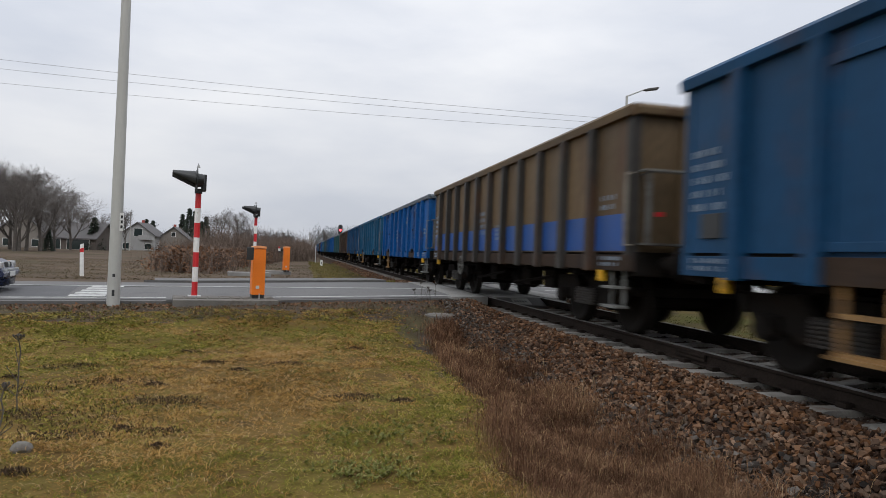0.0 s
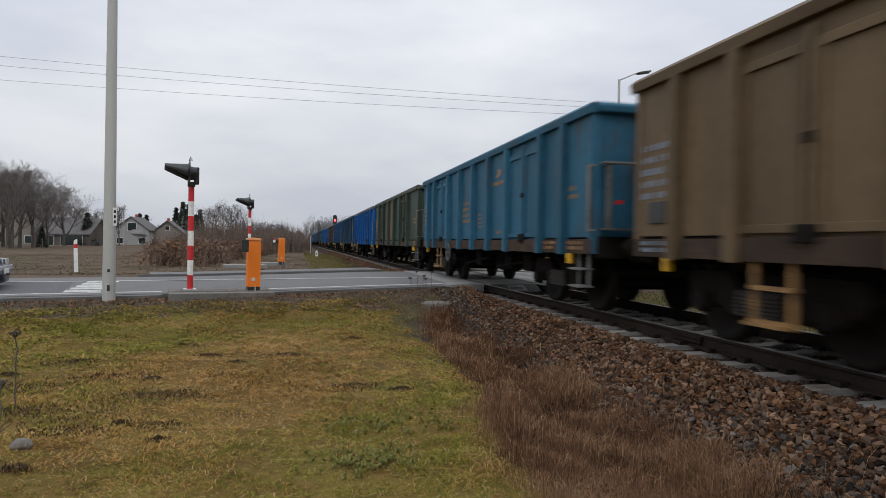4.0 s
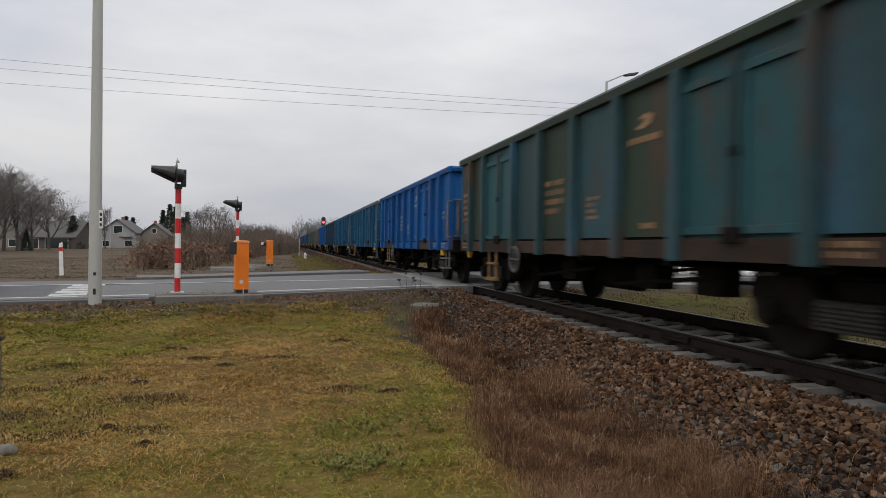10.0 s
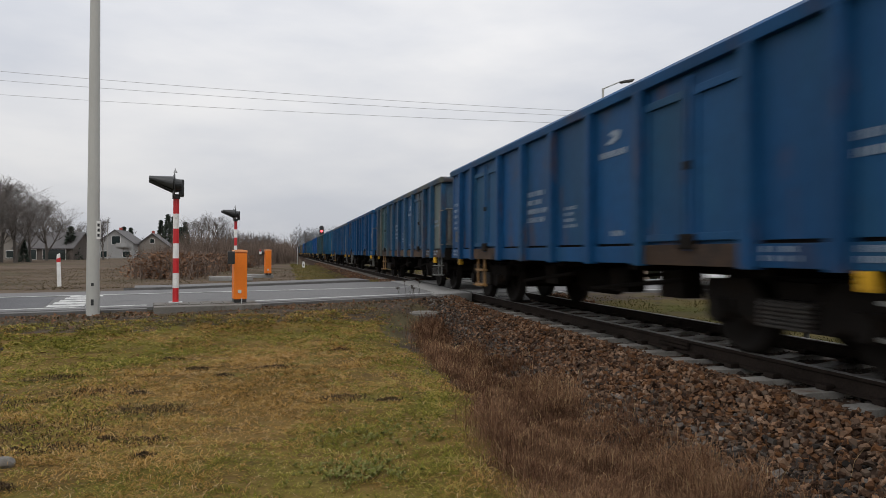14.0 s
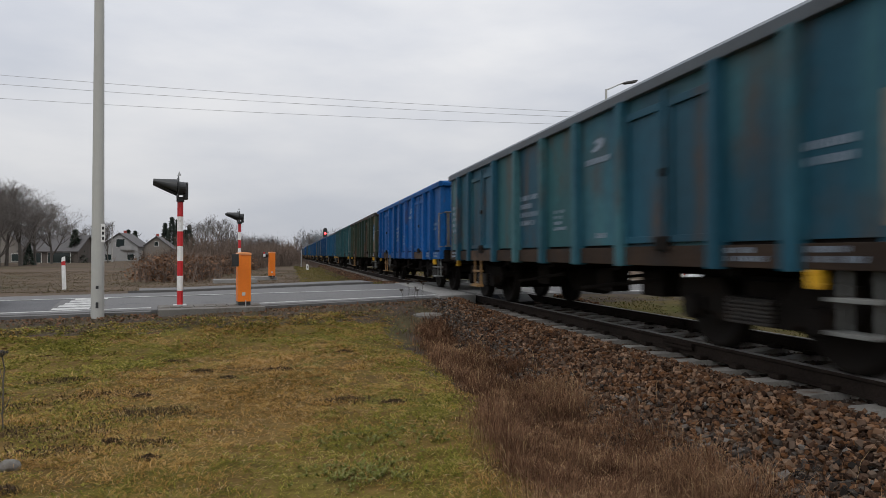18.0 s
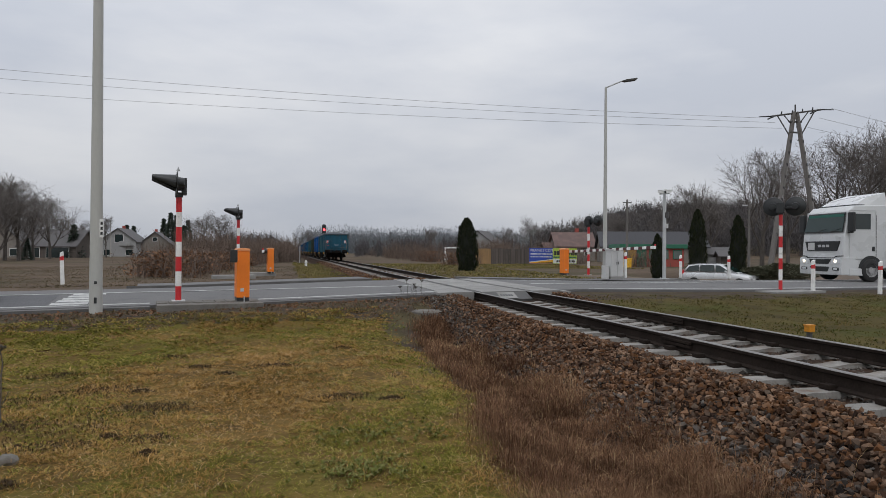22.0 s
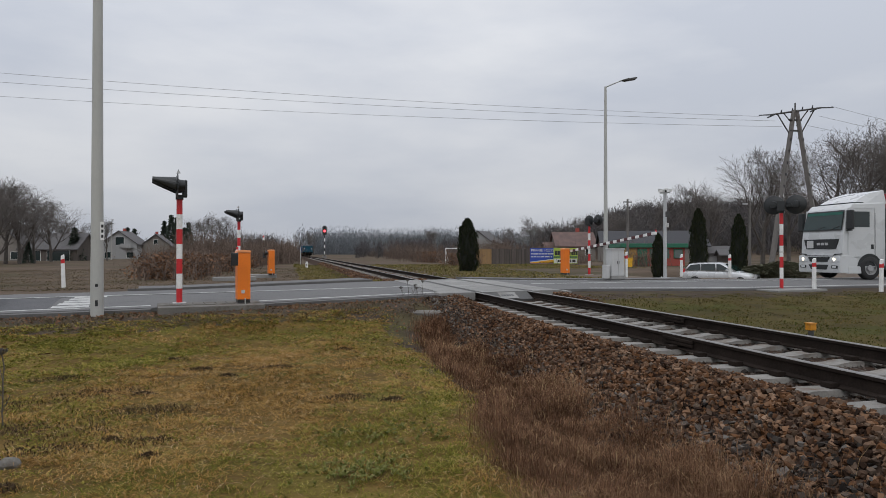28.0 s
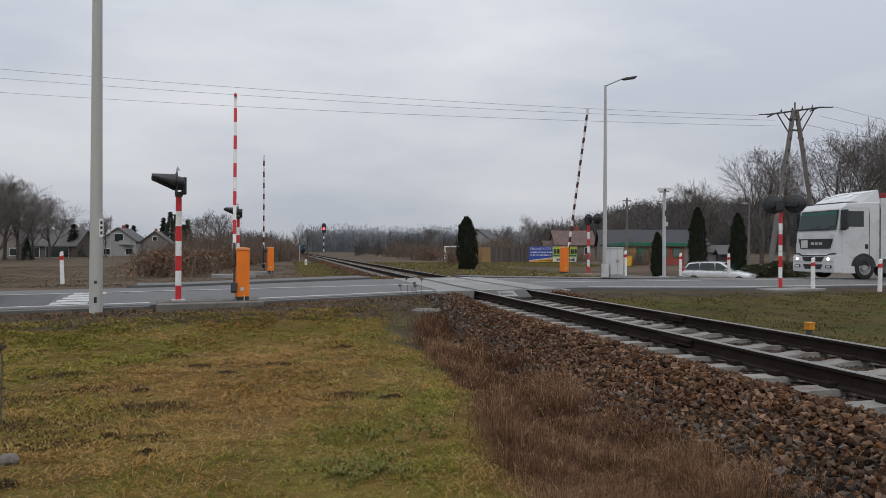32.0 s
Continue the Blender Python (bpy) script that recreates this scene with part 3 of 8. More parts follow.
def build_ground():
    gx, gy = spaced(-9, 22, 0.22, -1500, 1500), spaced(-3, 34, 0.22, -400, 2400)
    X, Y = np.meshgrid(gx, gy)
    Z = land(X, Y)
    nx, ny = len(gx), len(gy)
    i = np.arange(nx * ny).reshape(ny, nx)
    faces = np.stack([i[:-1, :-1], i[:-1, 1:], i[1:, 1:], i[1:, :-1]], -1).reshape(-1, 4)
    me = array_mesh("ground", np.stack([X, Y, Z], -1).reshape(-1, 3), faces)
    cx, cy = X.ravel()[faces].mean(1), Y.ravel()[faces].mean(1)
    u, v = road_uv(cx, cy)
    w = wobble(cx, cy)
    kind = np.zeros(len(faces), np.int32)
    kind[(v > 5.0)] = 1
    kind[(np.abs(v) < 5.8 + w) & (v < 5.2)] = 2
    kind[(v > 4.5) & (v < 14 + 2 * w) & (cx > 13 + w) & (cx < 70)] = 3
    kind[(v < -4) & (cx > 1.9 + w) & (cx < 3.4 + w)] = 2
    kind[(v < -5.4 + 0.5 * w) & (cx > 7.0) & (cx < 60)] = 5
    kind[(cx > 3.1 + 0.5 * w) & (cx < 7.3 + 0.4 * w) & (np.abs(v) > 3.6)] = 4
    me.polygons.foreach_set("material_index", kind)
    for k in ("lawn", "field", "dirt", "lot", "bed", "verge"):
        me.materials.append(M[k])
    smooth_mesh(me)
    tagged(new("ground", me), "uneven winter ground of lawn, field, dirt and gravel", "ground", kind="structure")


build_ground()


def strip(name, material, u0, u1, v0, v1, dz, label, category="road", thick=0.10, step=0.5, parent=None, kind="structure"):
    """A band of road between two places along it and across it, following its camber."""
    us = np.linspace(u0, u1, max(2, int(abs(u1 - u0) / step) + 1))
    vs = np.linspace(v0, v1, max(2, int(abs(v1 - v0) / 0.8) + 1))
    U, V = np.meshgrid(us, vs)
    X, Y = RC.x + U * RU.x - V * RU.y, RC.y + U * RU.y + V * RU.x
    Z = road_z(U, V) + dz
    n, m = U.shape
    top = np.stack([X, Y, Z], -1).reshape(-1, 3)
    bot = top - (0, 0, thick)
    i = np.arange(n * m).reshape(n, m)
    f = [np.stack([i[:-1, :-1], i[:-1, 1:], i[1:, 1:], i[1:, :-1]], -1).reshape(-1, 4)]
    rim = np.concatenate([i[0, :], i[1:, -1], i[-1, -2::-1], i[-2:0:-1, 0]])
    nxt = np.roll(rim, -1)
    f.append(np.stack([rim, rim + n * m, nxt + n * m, nxt], -1))
    me = array_mesh(name, np.concatenate([top, bot]), np.concatenate(f))
    me.materials.append(material)
    ob = new(name, me)
    ob.parent = parent
    return ob if parent else tagged(ob, label, category, kind=kind)


def place(u, v, z=0.0, turn=0.0):
    """A pose on the road's plan, turned with the road."""
    x, y = RC.x + u * RU.x - v * RU.y, RC.y + u * RU.y + v * RU.x
    return pose(x, y, z, 0, 0, math.degrees(ROAD_TURN) + turn)


road = strip("road", M["asphalt"], -90, 120, -3.25, 3.75, 0.0, "grey two-lane asphalt road over the level crossing")
strip("edge_line", M["road_white"], -90, -9.2, -2.92, -2.80, 0.006, "", thick=0.006, parent=road)
strip("edge_line", M["road_white"], -6.9, -1.9, -2.92, -2.80, 0.006, "", thick=0.006, parent=road)
strip("edge_line", M["road_white"], 2.6, 120, -2.92, -2.80, 0.006, "", thick=0.006, parent=road)
strip("centre_line", M["road_white"], -90, -1.9, -0.06, 0.08, 0.006, "", thick=0.006, parent=road)
strip("centre_line", M["road_white"], 2.4, 120, -0.06, 0.08, 0.006, "", thick=0.006, parent=road)
strip("edge_line", M["road_white"], 2.6, 120, 3.2, 3.32, 0.006, "", thick=0.006, parent=road)
strip("asphalt_patch", M["asphalt_dark"], -17, -11.15, -2.75, -0.2, 0.005, "", thick=0.005, parent=road)
# the stop line is a row of white blocks across the lane
for k in range(5):
    strip("stop_block", M["road_white"], -11.1 + 0.06 * k, -10.4 + 0.06 * k, -2.7 + 0.55 * k, -2.28 + 0.55 * k, 0.011, "", thick=0.006, parent=road)
strip("kerb_far", M["kerb_dark"], -9.8, -1.9, 3.76, 3.98, 0.07, "dark weathered kerb along the far side of the road", "kerb", thick=0.2)
strip("kerb_far", M["kerb_dark"], 2.2, 14.0, 3.76, 3.98, 0.05, "dark weathered kerb along the far side of the road", "kerb", thick=0.2)
strip("pavement", M["asphalt"], -9.5, -1.9, 4.0, 5.4, 0.075, "worn asphalt footway beside the far kerb", "pavement", thick=0.2)
strip("pavement", M["asphalt"], 2.2, 14.0, 4.0, 5.4, 0.045, "worn asphalt footway beside the far kerb", "pavement", thick=0.2)
strip("kerb_near", M["kerb_dark"], -30, -9.2, -3.5, -3.27, -0.01, "dark sunken kerb along the near side of the road", "kerb", thick=0.25)
strip("kerb_near", M["kerb_dark"], -6.9, -1.9, -3.5, -3.27, -0.01, "dark sunken kerb along the near side of the road", "kerb", thick=0.25)


def build_crossing():
    """Concrete panels between and beside the rails, with sloped end plates."""
    cross = thing("crossing_panels", "pale concrete level crossing panels between and beside the rails", "panel", kind="structure")
    v0, v1, n = -3.55, 4.05, 6
    for x0, x1, ends in ((-1.75, -0.86, False), (-0.66, 0.66, True), (0.86, 1.75, False)):
        for k in range(n):
            ya = [(v0 + (v1 - v0) * j / n) for j in (k, k + 1)]
            bm = bmesh.new()
            vs = []
            for z in (-0.19, 0.012):
                for dx, w in ((x0, ya[0]), (x1, ya[0]), (x1, ya[1]), (x0, ya[1])):
                    g = 0.006 if w == ya[0] else -0.006
                    yy = RC.y + (w + g) / RU.x + dx * RU.y / RU.x
                    vs.append(bm.verts.new((TRACK_X + dx, yy, z)))
            for f in ((0, 1, 2, 3), (4, 5, 6, 7), (0, 1, 5, 4), (1, 2, 6, 5), (2, 3, 7, 6), (3, 0, 4, 7)):
                bm.faces.new([vs[i] for i in f])
            part("panel", bm, M["concrete"], cross)
    for side, s in ((v0, -1), (v1, 1)):
        yy = RC.y + side / RU.x
        ramp = bmesh.new()
        pts = [(-0.66, 0, 0.0), (0.66, 0, 0.0), (0.66, s * 0.5, -0.16), (-0.66, s * 0.5, -0.16)]
        top = [ramp.verts.new((TRACK_X + a, yy + a * RU.y + b, c)) for a, b, c in pts]
        low = [ramp.verts.new((TRACK_X + a, yy + a * RU.y + b, -0.22)) for a, b, c in pts]
        ramp.faces.new(top)
        for i in range(4):
            ramp.faces.new((top[i], top[(i + 1) % 4], low[(i + 1) % 4], low[i]))
        part("end_ramp", ramp, M["steel_dark"], cross, "dark steel end ramp")
        if s < 0:
            slope = math.degrees(math.atan2(0.16, 0.5))
            at = pose(TRACK_X - 0.02, yy - 0.25, -0.078, slope, 0, 0)
            pl = part("marking_plate", box(0.52, 0.4, 0.012, bev=0.003), M["concrete"], cross, "pale plate with dark bars", at)
            for k in range(5):
                part("bar", box(0.05, 0.11, 0.004, -0.14 + 0.07 * k, -0.02, 0.012), M["black"], pl)
    edge = bmesh.new()
    box(0.16, 0.55, 0.24, TRACK_X - 1.83, RC.y + v0 / RU.x - 0.28, -0.215, bev=0.02, bm=edge)
    part("edge_block", edge, M["concrete"], cross)
    edge = bmesh.new()
    box(0.16, 0.5, 0.2, TRACK_X + 1.83, RC.y + v0 / RU.x + 0.25, -0.2, bev=0.02, bm=edge)
    part("edge_block", edge, M["concrete"], cross)


build_crossing()


def rail_profile(y0, y1, x):
    prof = [(-0.07, -0.172), (0.07, -0.172), (0.07, -0.158), (0.014, -0.142), (0.009, -0.05), (0.034, -0.038), (0.035, -0.008),
            (0.026, 0.0), (-0.026, 0.0), (-0.035, -0.008), (-0.034, -0.038), (-0.009, -0.05), (-0.014, -0.142), (-0.07, -0.158)]
    bm = bmesh.new()
    ys = [y0, y1]
    rows = [[bm.verts.new((x + a, y, z)) for a, z in prof] for y in ys]
    n = len(prof)
    for i in range(n):
        f = bm.faces.new((rows[0][i], rows[0][(i + 1) % n], rows[1][(i + 1) % n], rows[1][i]))
        f.material_index = 1 if 6 <= i <= 8 else 0
    me = mesh_of(bm, "rail")
    me.materials.append(M["rail_rust"])
    me.materials.append(M["rail_top"])
    return me


def build_track():
    track = thing("railway_track", "single railway track on concrete sleepers with rusty rails", "track", kind="structure")
    for x in (4.80, 6.305):
        part("rail", rail_profile(-25, 900, x), M["rail_rust"], track)
    # a sleeper: higher under the rails, lower in the middle, chamfered
    prof = [(-1.2, 0), (-1.2, 0.15), (-1.13, 0.165), (-0.5, 0.162), (-0.35, 0.142), (0.35, 0.142), (0.5, 0.162), (1.13, 0.165), (1.2, 0.15), (1.2, 0)]
    bm = prism(prof, 0.26, "y")
    for v in bm.verts:
        if v.co.z > 0.05:
            v.co.y *= 0.82
    me = mesh_of(bm, "sleeper")
    clip = bmesh.new()
    for x in (-0.75, 0.755):
        for s in (-1, 1):
            box(0.1, 0.12, 0.05, x + s * 0.11, 0, 0, bev=0.012, bm=clip)
    clip = mesh_of(clip, "rail_clips")
    rng = random.Random(5)
    y = -3.0
    while y < 150:
        if not 15.4 < y < 24.6:
            at = pose(TRACK_X + rng.uniform(-0.025, 0.025), y, -0.34 + rng.uniform(-0.006, 0.004), 0, 0, rng.uniform(-0.8, 0.8))
            s = part("sleeper", me, M["sleeper"], track, at=at)
            if y < 18:
                part("rail_clips", clip, M["rail_rust"], s, at=pose(0, 0, 0.165))
        y += 0.6
    joint = bmesh.new()
    for z in (-0.12, -0.075):
        box(0.03, 0.62, 0.035, 0, 0, z, bev=0.006, bm=joint)
    joint = mesh_of(joint, "fishplate")
    for x, yy in ((4.80, 7.2), (6.305, 9.6)):
        for s in (-1, 1):
            part("fishplate", joint, M["rail_rust"], track, at=pose(x + s * 0.045, yy, 0))


build_track()


# ---- the goods train ----
HALF_L, HALF_W, SIDE_LO, SIDE_HI = 6.4, 1.36, 0.92, 3.13
# places of the side ribs from the front, and which bays hold doors
RIBS = (0.0, 0.95, 1.95, 3.8, 5.1, 6.4, 7.7, 9.0, 10.85, 11.85, 12.8)
RIBS_WIDE = (0.0, 2.0, 3.8, 5.55, 7.25, 9.0, 10.85, 12.8)
RIBS_PLAIN = tuple(12.8 * k / 12 for k in range(13))
BAYS = {"usual": (RIBS, (2, 7)), "wide": (RIBS_WIDE, (1, 5)), "plain": (RIBS_PLAIN, ())}


def bogie_meshes():
    side = prism([(-1.25, 0.62), (-1.2, 0.78), (-0.5, 0.8), (-0.35, 0.62), (0.35, 0.62), (0.5, 0.8), (1.2, 0.78), (1.25, 0.62), (1.15, 0.46),
                  (0.72, 0.44), (0.5, 0.34), (-0.5, 0.34), (-0.72, 0.44), (-1.15, 0.46)], 0.1, "x", 0.015)
    for y in (-0.9, 0.9):
        tube(0.14, 0.12, 0.12, 0.05, y, 0.46, n=12, bm=side, axis="x")
        box(0.14, 0.3, 0.2, 0.03, y, 0.38, bev=0.02, bm=side)
    for y in (-0.22, 0, 0.22):
        tube(0.07, 0.07, 0.24, 0.03, y, 0.36, n=8, bm=side)
    frame_mid = box(1.9, 0.5, 0.3, 0, 0, 0.48, bev=0.03)
    k_end = mesh_of(box(1.9, 0.08, 0.12, 0, 0, 0.56))
    wheel = lathe([(0.0, -0.02), (0.1, -0.02), (0.12, 0.015), (0.34, 0.03), (0.4, -0.045), (0.46, -0.045), (0.463, 0.05), (0.49, 0.06), (0.49, 0.09), (0.4, 0.09), (0.33, 0.06), (0.1, 0.06), (0.0, 0.08)], 28, "x")
    axle = tube(0.08, 0.08, 1.5, -0.75, 0, 0, n=10, axis="x")
    return dict(side=mesh_of(side), mid=mesh_of(frame_mid), wheel=smooth_mesh(mesh_of(wheel)), axle=mesh_of(axle), end_beam=k_end)


def rib_mesh():
    bm = prism([(-0.075, SIDE_LO - 0.02), (0.075, SIDE_LO - 0.02), (0.06, SIDE_HI - 0.16), (-0.06, SIDE_HI - 0.16)], 0.17, "x", 0.008)
    return mesh_of(bm)


def wagon_meshes():
    k = bogie_meshes()
    k["rib"] = rib_mesh()
    for ribs, door_bays in BAYS.values():
        for i, (a, b) in enumerate(zip(ribs, ribs[1:])):
            w = round(b - a, 3)
            if i in door_bays:
                k["door_panel", w] = mesh_of(box(0.04, w - 0.02, SIDE_HI - SIDE_LO - 0.36, 0, 0, SIDE_LO + 0.2))
            else:
                # the sheet stops short of the sill and leaves a dark slit over the floor's edge
                k["panel", w] = mesh_of(box(0.05, w - 0.01, SIDE_HI - SIDE_LO - 0.41, 0, 0, SIDE_LO + 0.25))
    sill = box(0.1, 12.78, 0.215, 0, 0, SIDE_LO, bev=0.01)
    k["sill"] = mesh_of(sill)
    w = (RIBS[3] - RIBS[2]) / 2
    # a door leaf: a sheet in a raised frame
    lw, lz, lh = w - 0.13, SIDE_LO + 0.26, SIDE_HI - SIDE_LO - 0.6
    leaf = box(0.03, lw, lh, 0.006, 0, lz)
    for y in (-1, 1):
        box(0.065, 0.075, lh, -0.01, y * (lw / 2 - 0.037), lz, bev=0.008, bm=leaf)
    box(0.065, lw - 0.15, 0.08, -0.01, 0, lz, bev=0.008, bm=leaf)
    box(0.065, lw - 0.15, 0.09, -0.01, 0, lz + lh - 0.09, bev=0.008, bm=leaf)
    k["leaf"] = mesh_of(leaf)
    k["bar"] = mesh_of(beam((0, 0, SIDE_LO + 0.15), (0, 0, SIDE_HI - 0.22), 0.028))
    lock = box(0.07, 0.1, 0.09, 0, 0, 1.93, bev=0.015)
    k["catch"] = mesh_of(box(0.08, 0.26, 0.16, -0.01, 0, SIDE_LO + 0.17, bev=0.02))
    k["lock"] = mesh_of(lock)
    rail = prism([(-0.09, SIDE_HI - 0.16), (0.05, SIDE_HI - 0.16), (0.05, SIDE_HI), (-0.06, SIDE_HI), (-0.11, SIDE_HI - 0.05)], 12.9, "y", 0.012)
    k["top_rail"] = mesh_of(rail)
    end_rail = prism([(-0.09, SIDE_HI - 0.14), (0.05, SIDE_HI - 0.14), (0.05, SIDE_HI), (-0.06, SIDE_HI), (-0.11, SIDE_HI - 0.05)], 2.7, "y", 0.012)
    k["end_top"] = mesh_of(end_rail)
    k["end"] = mesh_of(box(2.66, 0.05, SIDE_HI - SIDE_LO - 0.05, 0, 0, SIDE_LO))
    er = prism([(-0.1, SIDE_LO), (0.0, SIDE_LO), (0.0, SIDE_HI - 0.1), (-0.07, SIDE_HI - 0.1)], 0.13, "x", 0.01)
    k["end_rib"] = mesh_of(er)
    flap = box(1.12, 0.06, 0.46, 0, -0.03, SIDE_LO + 0.1, bev=0.012)
    box(1.2, 0.12, 0.05, 0, -0.05, SIDE_LO + 0.6, bev=0.01, bm=flap)
    k["flap"] = mesh_of(flap)
    k["post"] = mesh_of(prism([(-0.07, SIDE_LO), (0.07, SIDE_LO), (0.07, SIDE_HI - 0.1), (-0.07, SIDE_HI - 0.1)], 0.14, "x", 0.025))
    k["floor"] = mesh_of(box(2.7, 12.7, 0.1, 0, 0, 1.12))
    uf = box(0.4, 12.6, 0.28, 0, 0, 0.78, bev=0.02)
    for y in (-6.2, -4.5, -2.2, 0, 2.2, 4.5, 6.2):
        box(2.6, 0.14, 0.2, 0, y, 0.84, bm=uf)
    k["underframe"] = mesh_of(uf)
    k["tank"] = smooth_mesh(mesh_of(tube(0.22, 0.22, 1.0, 0.15, -0.5, 0.6, n=16, axis="y")))
    k["rod"] = mesh_of(beam((0, -1.15, 0.72), (0, 1.15, 0.5), 0.03))
    k["cylinder"] = mesh_of(box(0.3, 0.5, 0.34, -0.75, 0, 0.5, bev=0.03))
    buf = lathe([(0.0, 0.0), (0.1, 0.0), (0.12, 0.1), (0.09, 0.14), (0.09, 0.42), (0.2, 0.44), (0.23, 0.48), (0.2, 0.52), (0.0, 0.54)], 16, "y")
    k["buffer"] = smooth_mesh(mesh_of(buf))
    hook = beam((0, 0, 1.0), (0, 0.35, 1.0), 0.05)
    beam((0, 0.3, 1.0), (0, 0.42, 0.75), 0.035, bm=hook)
    beam((0, 0.42, 0.75), (0, 0.62, 0.95), 0.03, bm=hook)
    k["coupling"] = mesh_of(hook)
    k["headstock"] = mesh_of(box(2.6, 0.16, 0.32, 0, 0, 0.86, bev=0.02))
    # a flat bent grab plate on the corner
    grab = box(0.014, 0.085, 0.98, -0.05, 0.0, 1.25, bev=0.004)
    for z in (1.26, 2.2):
        box(0.1, 0.07, 0.02, 0.0, 0, z, bm=grab)
    k["grab"] = mesh_of(grab)
    # rails and a tread across the end wall
    es = beam((-1.3, -0.14, 2.24), (-0.35, -0.14, 2.24), 0.022)
    for x in (-1.28, -0.36):
        beam((x, -0.14, 2.24), (x, 0.03, 2.24), 0.016, bm=es)
    box(0.85, 0.2, 0.03, -0.85, -0.12, 1.27, bm=es)
    beam((0.4, -0.12, 1.5), (1.2, -0.12, 1.5), 0.018, bm=es)
    k["end_step"] = mesh_of(es)
    coil = bmesh.new()
    for y in (-0.24, -0.08, 0.08, 0.24):
        for j in range(6):
            tube(0.068, 0.068, 0.024, 0, y, 0.36 + 0.04 * j, n=10, bm=coil)
        tube(0.045, 0.045, 0.26, 0, y, 0.35, n=8, bm=coil)
    k["coil"] = mesh_of(coil)
    gear = box(1.7, 0.12, 0.16, 0, -0.42, 0.3, bev=0.02)
    box(1.7, 0.12, 0.16, 0, 0.42, 0.3, bev=0.02, bm=gear)
    box(0.12, 0.9, 0.1, -0.55, 0, 0.32, bev=0.02, bm=gear)
    box(0.12, 0.9, 0.1, 0.55, 0, 0.32, bev=0.02, bm=gear)
    box(1.5, 1.5, 0.2, 0, 0, 0.62, bev=0.03, bm=gear)
    k["brake_beam"] = mesh_of(gear)
    st = bmesh.new()
    for y in (-0.17, 0.17):
        box(0.03, 0.04, 0.55, 0, y, 0.42, bm=st)
    for z in (0.42, 0.68):
        box(0.22, 0.38, 0.03, -0.05, 0, z, bm=st)
    k["step"] = mesh_of(st)
    lad = bmesh.new()
    for y in (-0.24, 0.24):
        box(0.035, 0.055, 0.62, 0, y, 0.33, bm=lad)
    for z in (0.35, 0.66):
        box(0.1, 0.52, 0.04, 0, 0, z, bm=lad)
    box(0.16, 0.52, 0.03, -0.03, 0, 0.335, bm=lad)
    k["brake_ladder"] = mesh_of(lad)
    k["door_sill"] = mesh_of(box(0.025, 1.7, 0.225, 0, 0, SIDE_LO - 0.005, bev=0.005))
    k["holder"] = mesh_of(box(0.03, 0.36, 0.26, 0, 0, 0, bev=0.006))
    er2 = bmesh.new()
    box(0.085, 0.014, 0.98, 0, -0.13, 1.27, bev=0.004, bm=er2)
    for z in (1.28, 2.2):
        box(0.05, 0.16, 0.02, 0, -0.055, z, bm=er2)
    k["end_rail"] = mesh_of(er2)
    k["tow"] = mesh_of(box(0.1, 0.09, 0.16, 0, 0, 0.76, bev=0.025))
    hw = bmesh.new()
    for i in range(20):
        a, b = 2 * math.pi * i / 20, 2 * math.pi * (i + 1) / 20
        beam((0, 0.23 * math.cos(a), 0.23 * math.sin(a)), (0, 0.23 * math.cos(b), 0.23 * math.sin(b)), 0.022, n=6, bm=hw)
    for i in range(4):
        a = math.pi * i / 2
        beam((0, 0, 0), (0, 0.23 * math.cos(a), 0.23 * math.sin(a)), 0.018, n=6, bm=hw)
    k["handwheel"] = mesh_of(hw)
    return k


WK = wagon_meshes()
WAGON_TAIL = 21.5 - 19.0 * 17.72          # where the last wagon's end stands at the clip's start
SPEED = 17.72
PITCH = 14.04


def stencils(w, rows, y, z, material, wide=0.7, high=0.09, gap=0.06, seed=0, out=0.031):
    """Lines of unreadable stencilled lettering on the side, built as plain bars."""
    rng = random.Random(seed)
    bm = bmesh.new()
    for r in range(rows):
        x = 0.0
        limit = wide * rng.uniform(0.6, 1.0)
        while x < limit:
            length = rng.choice((0.025, 0.035, 0.04, 0.05))
            box(0.004, length, high, 0, y - x - length / 2, z - r * (high + gap), bm=bm)
            x += length + rng.choice((0.03, 0.03, 0.04, 0.09))
    return tagged(part("stencil", bm, material, w, at=pose(-HALF_W - out, 0, 0)), kind="stuff")


